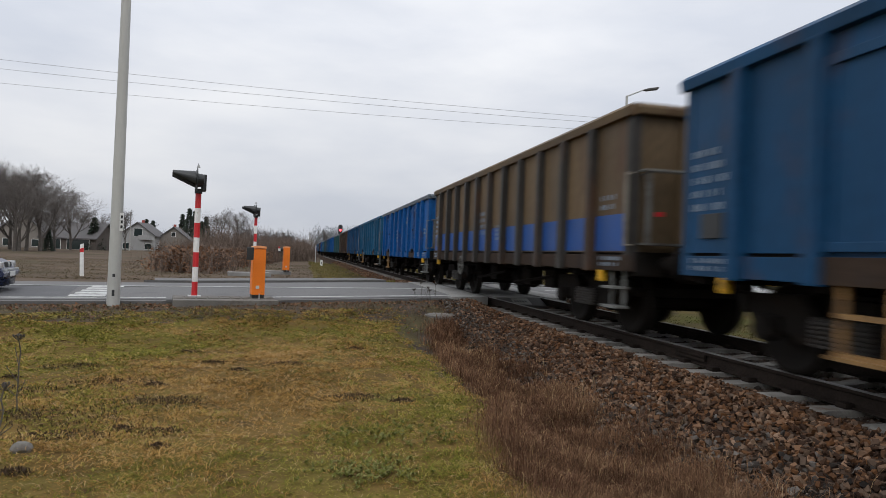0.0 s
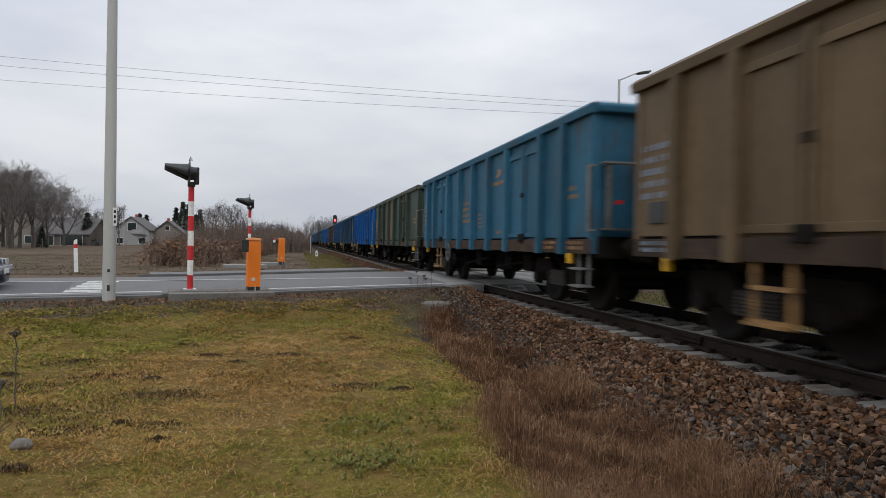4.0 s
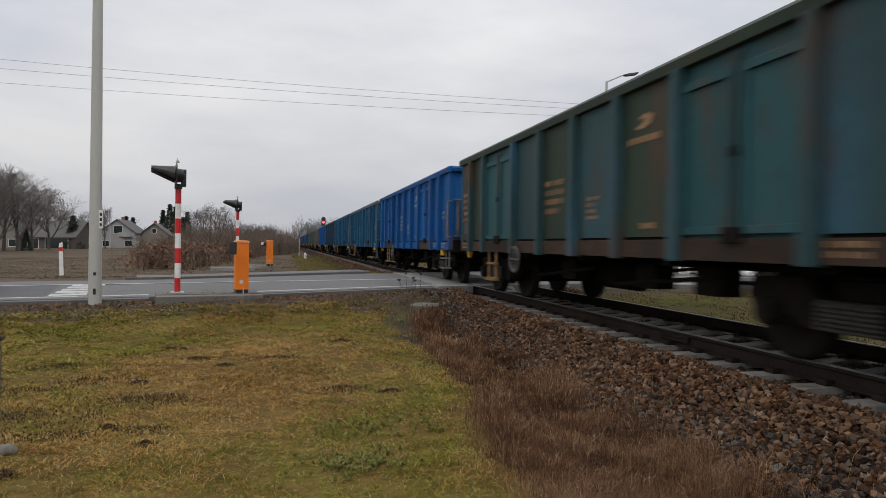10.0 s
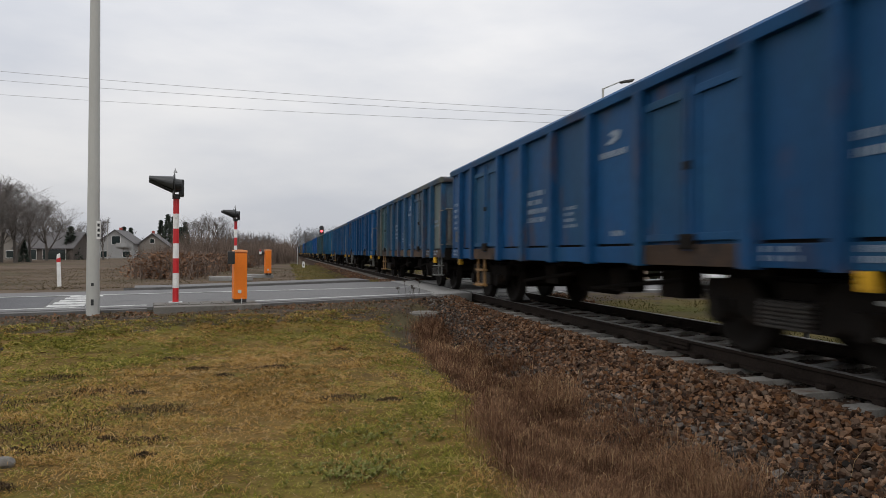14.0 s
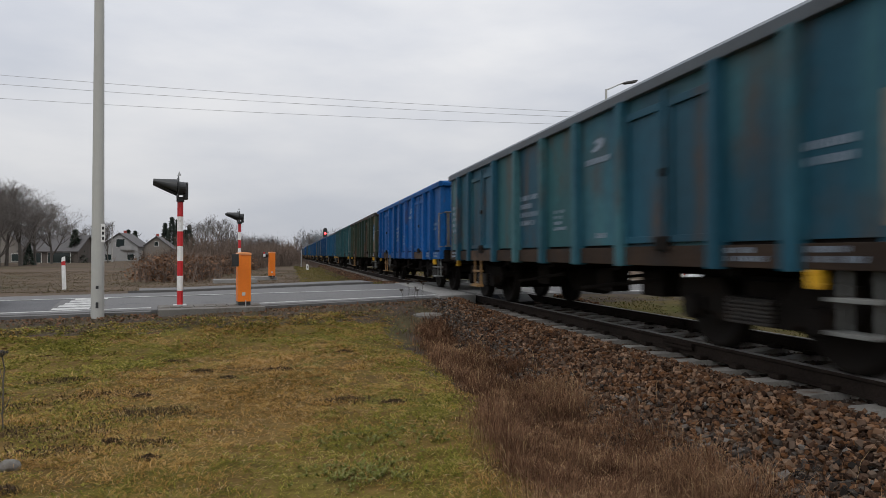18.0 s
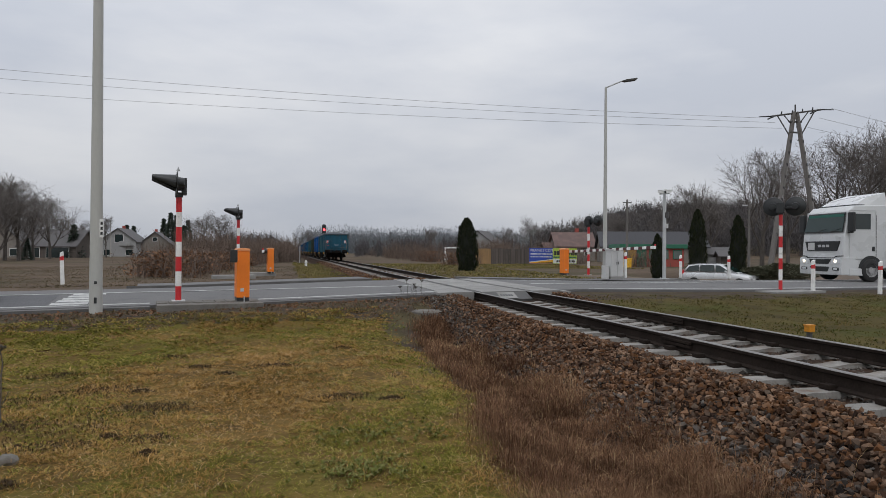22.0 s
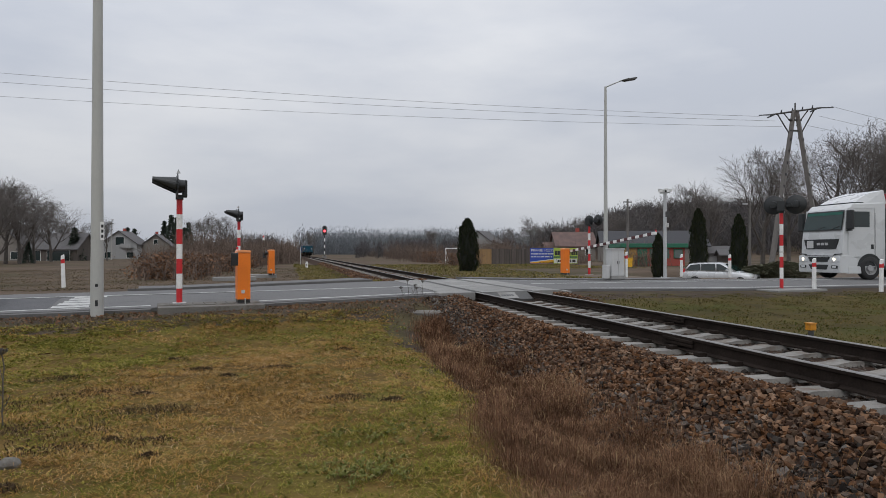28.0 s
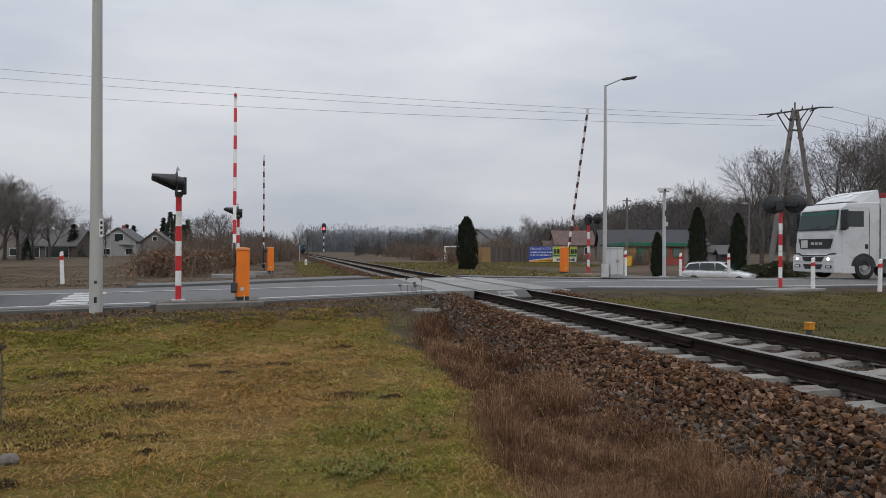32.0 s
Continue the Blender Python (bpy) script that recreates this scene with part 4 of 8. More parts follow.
def build_wagon(label, paint, sill="", mark="mark", logo=True, seed=0, panels=None, wheel=True, near=True, top=None, rib_paint=None, bays="usual"):
    """panels: paints of single side panels by number, counted from the front. near: with the small fittings."""
    rng = random.Random(seed)
    w = thing("open_wagon", label, "wagon", group="goods train")
    panels = panels or {}
    ribp = rib_paint or paint
    ribs, door_bays = BAYS[bays]
    for s, turn in ((-1, 0), (1, 180)):
        side = pose(0, 0, 0, 0, 0, turn)
        for i, (a, b) in enumerate(zip(ribs, ribs[1:])):
            y = HALF_L - (a + b) / 2
            pm = panels.get(i, paint) if s < 0 else paint
            is_door = i in door_bays
            part("side_panel", WK["door_panel" if is_door else "panel", round(b - a, 3)], pm, w, at=side @ pose(-HALF_W, y, 0))
            if is_door:
                for d in (-1, 1):
                    dw = (b - a) / 4 * d
                    part("door_leaf", WK["leaf"], pm, w, at=side @ pose(-HALF_W - 0.03, y + dw, 0))
                if near:
                    part("locking_bar", WK["bar"], ribp, w, at=side @ pose(-HALF_W - 0.07, y, 0))
                    part("door_lock", WK["lock"], M["under"], w, at=side @ pose(-HALF_W - 0.07, y, 0))
                    part("door_catch", WK["catch"], M["under"], w, at=side @ pose(-HALF_W - 0.07, y, 0))
        for j, a in enumerate(ribs):
            if 0 < j < len(ribs) - 1:
                part("side_rib", WK["rib"], ribp, w, at=side @ pose(-HALF_W - 0.062, HALF_L - a, 0))
            else:
                part("corner_post", WK["post"], ribp, w, at=side @ pose(-HALF_W + 0.03, (HALF_L - 0.06) * (1 if j == 0 else -1), 0))
        part("side_sill", WK["sill"], M[sill] if sill else paint, w, at=side @ pose(-HALF_W - 0.005, 0, 0))
        part("top_rail", WK["top_rail"], top or paint, w, at=side @ pose(-HALF_W - 0.005, 0, 0))
    for s, turn in ((1, 180), (-1, 0)):
        end = pose(0, 0, 0, 0, 0, turn)
        part("end_wall", WK["end"], paint, w, at=end @ pose(0, -HALF_L + 0.05, 0))
        for x in (-0.62, 0.62):
            part("end_rib", WK["end_rib"], paint, w, at=end @ pose(x, -HALF_L + 0.03, 0))
        part("end_flap", WK["flap"], paint, w, at=end @ pose(0, -HALF_L + 0.02, 0))
        part("end_top_rail", WK["end_top"], top or paint, w, at=end @ pose(0, -HALF_L - 0.01, 0, 0, 0, 90))
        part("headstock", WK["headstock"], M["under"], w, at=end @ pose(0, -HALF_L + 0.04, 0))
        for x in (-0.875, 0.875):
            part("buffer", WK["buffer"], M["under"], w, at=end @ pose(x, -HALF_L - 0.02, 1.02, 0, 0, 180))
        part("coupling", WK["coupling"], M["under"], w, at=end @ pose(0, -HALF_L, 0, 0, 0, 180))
        if near:
            for x in (-1.2, 1.2):
                part("end_handrail", WK["end_rail"], M["rail_dull"], w, "worn grey handrail", end @ pose(x, -HALF_L, 0))
            part("grab_rail", WK["grab"], M["sill_pale"], w, "worn pale grab rail", end @ pose(-HALF_W - 0.03, -HALF_L + 0.02, 0))
            part("tow_hook", WK["tow"], M["yellow"], w, "yellow tow hook", end @ pose(-HALF_W - 0.03, -HALF_L + 0.75, 0))
            part("tow_hook", WK["tow"], M["yellow"], w, "yellow tow hook", end @ pose(HALF_W + 0.03, -HALF_L + 0.75, 0))
            part("end_step", WK["end_step"], M["rail_dull"], w, "worn grey end rails and tread", end @ pose(0, -HALF_L, 0))
            part("step", WK["step"], M["rail_pale"], w, at=end @ pose(-HALF_W + 0.02, -HALF_L + 0.35, 0))
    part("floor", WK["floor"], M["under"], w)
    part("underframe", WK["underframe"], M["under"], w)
    for x in (-0.9, 0.9):
        for y in (-1.45, 1.45):
            part("brake_rod", WK["rod"], M["under"], w, at=pose(x, y, 0))
    for y in (-2.4, -1.1, 1.3):
        part("brake_cylinder", WK["cylinder"], M["under"], w, at=pose(0, y, 0))
    part("air_tank", WK["tank"], M["under"], w, at=pose(-0.5, 0.4, 0))
    for y in (4.5, -4.5):
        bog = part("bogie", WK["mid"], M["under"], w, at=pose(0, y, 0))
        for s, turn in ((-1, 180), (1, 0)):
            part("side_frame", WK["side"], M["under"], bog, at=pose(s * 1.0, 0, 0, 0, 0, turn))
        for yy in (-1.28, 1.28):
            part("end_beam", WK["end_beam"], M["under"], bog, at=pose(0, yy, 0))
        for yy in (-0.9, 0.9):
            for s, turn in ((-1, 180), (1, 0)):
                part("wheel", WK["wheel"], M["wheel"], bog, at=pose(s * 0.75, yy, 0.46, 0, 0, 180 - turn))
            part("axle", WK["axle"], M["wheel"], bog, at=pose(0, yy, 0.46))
        if near:
            part("brake_beam", WK["brake_beam"], M["under"], bog, at=pose(0, 0, 0))
            tagged(part("spring_nest", WK["coil"], M["spring"], bog, at=pose(-1.09, 0, 0)), kind="stuff")
    if near:
        ds = M["sill_rust"]
        for a in door_bays:
            part("door_sill", WK["door_sill"], ds, w, "worn plank under the door", pose(-HALF_W - 0.066, HALF_L - (ribs[a] + ribs[a + 1]) / 2, 0))
        part("label_holder", WK["holder"], M["black"], w, "dark label holder", pose(-HALF_W - 0.036, HALF_L - 0.52, 1.32))
        mk = M[mark]
        stencils(w, 5, HALF_L - 0.15, 2.2, mk, 0.62, 0.075, 0.07, seed)
        stencils(w, 4, HALF_L - 5.22, 2.02, mk, 0.85, 0.085, 0.065, seed + 1)
        stencils(w, 4, HALF_L - 6.75, 1.7, mk, 0.42, 0.05, 0.04, seed + 2)
        stencils(w, 1, HALF_L - 8.2, 1.27, mk, 0.4, 0.07, 0.0, seed + 3)
        stencils(w, 2, HALF_L - 11.95, 1.9, mk, 0.5, 0.07, 0.06, seed + 4)
        stencils(w, 2, HALF_L - 0.2, 1.06, mk, 0.6, 0.05, 0.03, seed + 5, 0.059)
        stencils(w, 2, HALF_L - 12.0, 1.06, mk, 0.6, 0.05, 0.03, seed + 6, 0.059)
        if bays == "usual":
            stencils(w, 2, HALF_L - 11.0, 1.06, mk, 0.5, 0.05, 0.03, seed + 7, 0.059)
        eb = bmesh.new()
        for r in range(3):
            x = -0.2
            while x < 0.3:
                box(0.05, 0.004, 0.05, x, 0, 1.86 - 0.085 * r, bm=eb)
                x += rng.choice((0.07, 0.075, 0.12))
        tagged(part("end_stencil", eb, mk, w, at=pose(-0.05, -HALF_L + 0.022, 0)), kind="stuff")
        part("red_patch", box(0.13, 0.004, 0.06, -0.95, 0, 1.66), M["red"], w, "small red patch", pose(0, -HALF_L + 0.022, 0))
        if logo:
            lg = prism([(HALF_L - 8.05, 2.5), (HALF_L - 8.2, 2.47), (HALF_L - 8.38, 2.52), (HALF_L - 8.44, 2.61), (HALF_L - 8.28, 2.66), (HALF_L - 8.14, 2.62), (HALF_L - 8.26, 2.57)], 0.004, "x")
            part("emblem", lg, mk, w, at=pose(-HALF_W - 0.031, 0, 0))
            lb = bmesh.new()
            for k in range(8):
                box(0.004, 0.062, 0.08, 0, HALF_L - 7.92 - 0.09 * k, 2.31, bm=lb)
            tagged(part("emblem_bar", lb, mk, w, at=pose(-HALF_W - 0.031, 0, 0)), kind="stuff")
        if wheel:
            part("brake_wheel", WK["handwheel"], M["rail_dull"], w, at=pose(-HALF_W - 0.12, HALF_L - 4.0, 0.8))
        if bays == "usual":
            part("brake_step", WK["brake_ladder"], M["rail_pale"] if seed == 66 else M["step_orange"], w, "hanging step frame", pose(-HALF_W - 0.03, HALF_L - 2.45, 0))
    return w


P = dict(
    blue=wagon_paint("bright_blue_paint", (0.0055, 0.092, 0.3), 0.14, second=(0.007, 0.068, 0.21), at=0.58),
    blue2=wagon_paint("mid_blue_paint", (0.009, 0.072, 0.19), 0.2, second=(0.012, 0.055, 0.11), at=0.58),
    blue3=wagon_paint("dull_blue_paint", (0.014, 0.07, 0.16), 0.25),
    blue4=wagon_paint("dark_blue_paint", (0.012, 0.05, 0.1), 0.3),
    teal=wagon_paint("teal_blue_paint", (0.015, 0.098, 0.19), 0.15),
    teal2=wagon_paint("pale_teal_paint", (0.032, 0.125, 0.2), 0.2),
    teal3=wagon_paint("green_teal_paint", (0.028, 0.096, 0.108), 0.25),
    slate=wagon_paint("slate_teal_paint", (0.034, 0.076, 0.085), 0.3, second=(0.03, 0.09, 0.14), at=0.62),
    olive=wagon_paint("dark_olive_paint", (0.045, 0.066, 0.05), 0.25),
    pale_olive=wagon_paint("pale_olive_paint", (0.1, 0.115, 0.095), 0.2),
    grey_olive=wagon_paint("grey_olive_paint", (0.085, 0.095, 0.075), 0.25),
    green=wagon_paint("sea_green_paint", (0.024, 0.084, 0.068), 0.2),
    grey=wagon_paint("grey_green_paint", (0.12, 0.145, 0.13), 0.22),
    tan=wagon_paint("tan_paint", (0.15, 0.105, 0.06), 0.25),
    brown=wagon_paint("brown_paint", (0.052, 0.0384, 0.028), 0.45),
    umber=wagon_paint("umber_paint", (0.048, 0.0448, 0.0416), 0.4),
    worn=wagon_paint("worn_blue_paint", (0.02, 0.08, 0.16), 0.3, second=(0.085, 0.09, 0.075), at=0.56),
    camo=wagon_paint("mottled_brown_paint", (0.046, 0.032, 0.021), 0.45, second=(0.044, 0.044, 0.023), at=0.5),
    moss=wagon_paint("moss_green_paint", (0.035, 0.055, 0.038), 0.35),
    khaki=wagon_paint("khaki_paint", (0.11, 0.09, 0.045), 0.4, second=(0.055, 0.045, 0.03), at=0.52),
    weathered=wagon_paint("weathered_teal_paint", (0.016, 0.056, 0.08), 0.4, second=(0.038, 0.042, 0.038), at=0.52),
    tail=wagon_paint("dark_teal_paint", (0.018, 0.085, 0.13), 0.3, second=(0.04, 0.11, 0.125), at=0.58),
    rail=mat("pale_top_rail", (0.085, 0.105, 0.125), 0.5, vary=0.2, scale=2, bump=0.1),
)
M["sill_rust"] = mat("rusty_sill", (0.058, 0.039, 0.028), 0.85, vary=0.35, scale=1.5, fine=25, bump=0.2, dirt=(0.03, 0.026, 0.024), dirt_amount=0.45, rand=0.35, spec=0.15)
M["sill_pale"] = mat("worn_pale_plank", (0.2, 0.18, 0.15), 0.8, vary=0.3, scale=1.5, fine=25, bump=0.2, dirt=(0.07, 0.05, 0.035), dirt_amount=0.5)
M["rail_pale"] = mat("pale_step_steel", (0.17, 0.178, 0.17), 0.6, vary=0.2, scale=3, bump=0.1, dirt=(0.08, 0.05, 0.035), dirt_amount=0.35)
M["rail_dull"] = mat("worn_grey_rail", (0.1, 0.1, 0.092), 0.7, vary=0.3, scale=3, bump=0.1, dirt=(0.05, 0.038, 0.03), dirt_amount=0.5)
M["spring"] = mat("dull_spring_steel", (0.035, 0.032, 0.029), 0.7, vary=0.25, scale=4, bump=0.1, dirt=(0.06, 0.045, 0.034), dirt_amount=0.3)
M["step_orange"] = mat("faded_orange_steel", (0.27, 0.15, 0.05), 0.6, vary=0.25, scale=4, bump=0.1, dirt=(0.1, 0.065, 0.04), dirt_amount=0.4)
M["sill_blue"] = mat("blue_band", (0.008, 0.065, 0.26), 0.5, vary=0.15, scale=1.5, bump=0.1)

# front to back; the last one is the train's end
CONSIST = [
    # ahead: already past the crossing when the clip begins
    ("blue", ""), ("teal", ""), ("blue3", ""), ("brown", ""), ("blue", ""), ("teal2", ""), ("slate", ""), ("blue2", ""),
    ("blue", ""), ("teal3", ""), ("brown", ""), ("blue3", ""), ("teal", ""), ("blue", ""),
]
TRAIN = []


def add_train():
    def paintname(p):
        return P[p].name.replace("_paint", "").replace("_", " ")
    cars = []
    for i, (p, s) in enumerate(CONSIST):
        cars.append(dict(label="%s open goods wagon far down the line" % paintname(p), paint=P[p], seed=i, near=i > 10, wheel=i % 3 == 0))
    seen = [
        ("tan steel open wagon with a blue lower band", dict(paint=P["tan"], bays="plain", sill="sill_rust", logo=False, wheel=True, band=True, rib_paint=P["umber"])),
        ("dirty dull blue open wagon with pale lettering", dict(paint=P["blue3"], sill="", wheel=False)),
        ("slate open wagon with blue ribs and orange lettering", dict(paint=P["slate"], sill="sill_rust", rib_paint=P["blue4"], mark="mark_orange")),
        ("bright blue open wagon with white lettering", dict(paint=P["blue"])),
        ("dark olive open wagon with one green panel", dict(paint=P["olive"], mark="mark_orange", logo=False, wheel=False, bays="wide", top=P["pale_olive"], panels={2: P["grey_olive"], 3: P["tan"], 4: P["green"]})),
        ("pale teal open wagon with a rusty sill", dict(paint=P["teal2"], sill="sill_rust", mark="mark_orange")),
        ("tan weathered open wagon", dict(paint=P["tan"], sill="sill_rust", logo=False, wheel=False)),
        ("grey green open wagon with rust marks", dict(paint=P["grey"], wheel=False, logo=False)),
        ("bright blue open wagon with white lettering", dict(paint=P["blue"], wheel=False)),
        ("dirty dark teal open wagon with rust stains", dict(paint=P["weathered"], sill="sill_rust", mark="mark_orange", rib_paint=P["blue4"])),
        ("teal blue open wagon with white lettering", dict(paint=P["teal"], sill="sill_rust", wheel=False)),
        ("teal blue open wagon with a handbrake wheel", dict(paint=P["teal"])),
        ("vivid blue open wagon with a handbrake wheel", dict(paint=P["blue"])),
        ("brown and teal patched open wagon with orange lettering", dict(paint=P["moss"], sill="sill_rust", mark="mark_orange", top=P["olive"], rib_paint=P["slate"], panels={0: P["camo"], 2: P["teal3"], 3: P["slate"], 4: P["moss"], 5: P["slate"], 7: P["teal3"], 8: P["slate"], 9: P["moss"]})),
        ("teal blue open wagon with a rusty sill", dict(paint=P["teal"], sill="sill_rust", wheel=False)),
        ("dull teal and blue open wagon", dict(paint=P["blue3"], sill="sill_rust", panels={1: P["teal"], 4: P["teal"], 8: P["blue2"]})),
        ("mid blue open wagon with white lettering", dict(paint=P["blue2"])),
        ("worn blue open wagon with faded grey doors", dict(paint=P["worn"], sill="sill_rust", wheel=False, panels={2: P["teal3"], 5: P["blue3"], 6: P["blue3"], 9: P["grey"]})),
        ("blue open wagon with white lettering", dict(paint=P["blue2"], wheel=False)),
        ("teal open wagon with a pale top rail", dict(paint=P["teal"], sill="teal")),
        ("slate and teal weathered open wagon", dict(paint=P["teal3"], sill="sill_rust", wheel=False)),
        ("mottled brown and olive open wagon with blue panels", dict(paint=P["camo"], sill="sill_rust", rib_paint=P["moss"], top=P["umber"], poster=True, wheel=False, panels={0: P["blue3"], 4: P["blue2"], 5: P["blue2"], 6: P["blue2"], 9: P["khaki"]})),
        ("bright blue open wagon with white lettering", dict(paint=P["blue"])),
        ("teal wagon at the train's end with red tail signs", dict(paint=P["tail"], sill="sill_rust", wheel=False, panels={3: P["teal3"], 5: P["teal3"]})),
    ]
    for i, (lab, kw) in enumerate(seen):
        kw["label"], kw["seed"] = lab, 50 + i
        cars.append(kw)
    n = len(cars)
    for i, kw in enumerate(cars):
        band, poster = kw.pop("band", False), kw.pop("poster", False)
        if kw.get("sill") == "teal":
            kw["sill"] = ""
        kw.setdefault("top", P["rail"] if i % 4 == 1 else None)
        w = build_wagon(**kw)
        if poster:
            pb = part("painted_sign", box(0.004, 0.5, 0.78, 0, HALF_L - 12.18, 1.75), P["teal"], w, "blue painted sign with pale bars", pose(-HALF_W - 0.03, 0, 0))
            for k in range(4):
                part("bar", box(0.004, 0.34, 0.09, -0.004, HALF_L - 12.18, 1.83 + 0.17 * k), M["mark"], pb)
        if band:
            for a, b in zip(RIBS_PLAIN, RIBS_PLAIN[1:]):
                part("blue_band", box(0.006, b - a - 0.16, 0.5, 0, HALF_L - (a + b) / 2, SIDE_LO + 0.27), M["sill_blue"], w, "blue painted lower band", pose(-HALF_W - 0.029, 0, 0))
        if i == n - 1:
            for x in (-1.02, 1.02):
                sign = part("tail_sign", box(0.2, 0.012, 0.32, x, -HALF_L - 0.01, 2.0, bev=0.004), M["white"], w, "red and white tail sign")
                for s in (-1, 1):
                    tri = bmesh.new()
                    vs = [tri.verts.new((x + a, -HALF_L - 0.02, 2.16 + s * b)) for a, b in ((-0.08, 0.14), (0.08, 0.14), (0, 0.01))]
                    vs2 = [tri.verts.new((v.co.x, -HALF_L - 0.014, v.co.z)) for v in vs]
                    tri.faces.new(vs)
                    tri.faces.new(vs2[::-1])
                    part("red_triangle", tri, M["red"], sign)
            load = bmesh.new()
            bmesh.ops.create_grid(load, x_segments=14, y_segments=50, size=1.0, matrix=Matrix.Diagonal((1.3, 6.3, 1, 1)))
            for v in load.verts:
                edge = min(1.0, (1.3 - abs(v.co.x)) / 0.9, (6.3 - abs(v.co.y)) / 0.9)
                v.co.z = 2.75 + 0.5 * edge + 0.1 * math.sin(v.co.y * 1.9) + 0.08 * noise.noise(v.co * 2.0)
            part("coal_load", load, M["black"], w, "heaped dark coal")
        TRAIN.append((w, WAGON_TAIL + HALF_L + PITCH * (n - 1 - i)))


add_train()


# ---- beside the crossing ----
def level(x, y):
    return float(land(x, y))


def striped(name, parent, r, z0, z1, n, first="red", m=None, axis_len=None):
    """A round post in red and white bands, each band a part."""
    h = (z1 - z0) / n
    for k in range(n):
        c = "red" if (k % 2 == 0) == (first == "red") else "white"
        part(name, tube(r, r, h, 0, 0, z0 + k * h, n=16), M[c], parent, c + " band")


def build_signal(x, y, z, face, high=3.0, disc_r=0.25, shift=0.0):
    """A crossing signal: banded post, two round backing discs and hooded lamps. face: heading of the lamps in degrees."""
    s = thing("crossing_signal", "red and white banded level crossing signal with two black hooded lamps", "signal", pose(x, y, z, 0, 0, face), "crossing signals")
    top = high - 0.6
    striped("post_band", s, 0.06, 0.0, top, 7)
    part("base_plate", box(0.26, 0.26, 0.02, bev=0.004), M["galv"], s)
    part("clamp", box(0.15, 0.18, 0.1, 0, 0, top, bev=0.01), M["black"], s)
    part("cross_arm", box(0.07, 0.7, 0.07, 0.0, shift * 0.8, top + 0.2, bev=0.01), M["black"], s)
    part("rear_box", box(0.1, 0.24, 0.36, 0.1, 0, top + 0.05, bev=0.02), M["black"], s)
    for k in (-1, 1):
        disc = part("backing_disc", smooth_mesh(mesh_of(lathe([(0.0, 0.0), (disc_r - 0.01, 0.0), (disc_r, 0.01), (disc_r - 0.01, 0.02), (0.0, 0.02)], 32, "x"))), M["black"], s, at=pose(-0.06, shift + k * (disc_r + 0.01), top + 0.28))
        part("lamp_housing", lathe([(0.0, 0.16), (0.11, 0.15), (0.13, 0.0), (0.13, -0.02)], 20, "x"), M["black"], disc)
        hood = bmesh.new()
        n, length = 20, 0.45
        for ring in (0, 1):
            for i in range(n + 1):
                a = math.pi * (0.98 * i / n * 1.5 - 0.25)
                r = 0.17 if ring == 0 else 0.05
                hood.verts.new((-0.02 - length * ring, r * math.cos(a), r * math.sin(a) + 0.11 * ring))
        hood.verts.ensure_lookup_table()
        for i in range(n):
            hood.faces.new((hood.verts[i], hood.verts[i + 1], hood.verts[n + 2 + i], hood.verts[n + 1 + i]))
        hob = part("hood", hood, M["black"], disc)
        so = hob.modifiers.new("thick", "SOLIDIFY")
        so.thickness = 0.012
        part("lens", lathe([(0.0, -0.045), (0.06, -0.035), (0.1, -0.01)], 20, "x"), M["red_lens"], disc)
    for dy, hgt in ((-0.06, 0.06), (0.06, 0.1)):
        part("bracket_fin", prism([(-0.04, 0), (0.04, 0), (0.0, hgt)], 0.012, "y"), M["galv"], s, at=pose(-0.02, dy, top + 0.56))
    return s


M["red_lens"] = mat("dark_red_lens", (0.12, 0.01, 0.012), 0.2, vary=0.05, bump=0.0)
HDG = math.degrees(ROAD_TURN)

slab = thing("foundation_slab", "low concrete foundation slab with block paving beside the road", "slab", place(-8.05, -3.84, -0.23), kind="structure")
part("slab_body", box(2.06, 1.15, 0.175, bev=0.012), M["old_concrete"], slab)
for i in range(9):
    for j in range(3):
        part("paving_block", box(0.2, 0.2, 0.02, -0.92 + 0.228 * i, -0.05 + 0.225 * j, 0.172, bev=0.006), M["old_concrete"], slab)
build_signal(-2.245, 14.62, -0.04, HDG, 2.8)
build_signal(-1.93, 27.20, 0.0, HDG, 2.88)
build_signal(14.08, 28.50, -0.03, 205, 2.92, 0.26, 0.22)
pad = solid("concrete_pad", box(2.4, 1.1, 0.2, 0, 0, 0, bev=0.02), M["concrete"], "low concrete pad at the foot of a signal", "slab", pose(16.29, 18.30, -0.38, 0, 0, HDG), kind="structure")
build_signal(16.30, 18.61, -0.22, 222, 3.2, 0.325, 0.1)

BOOMS = []


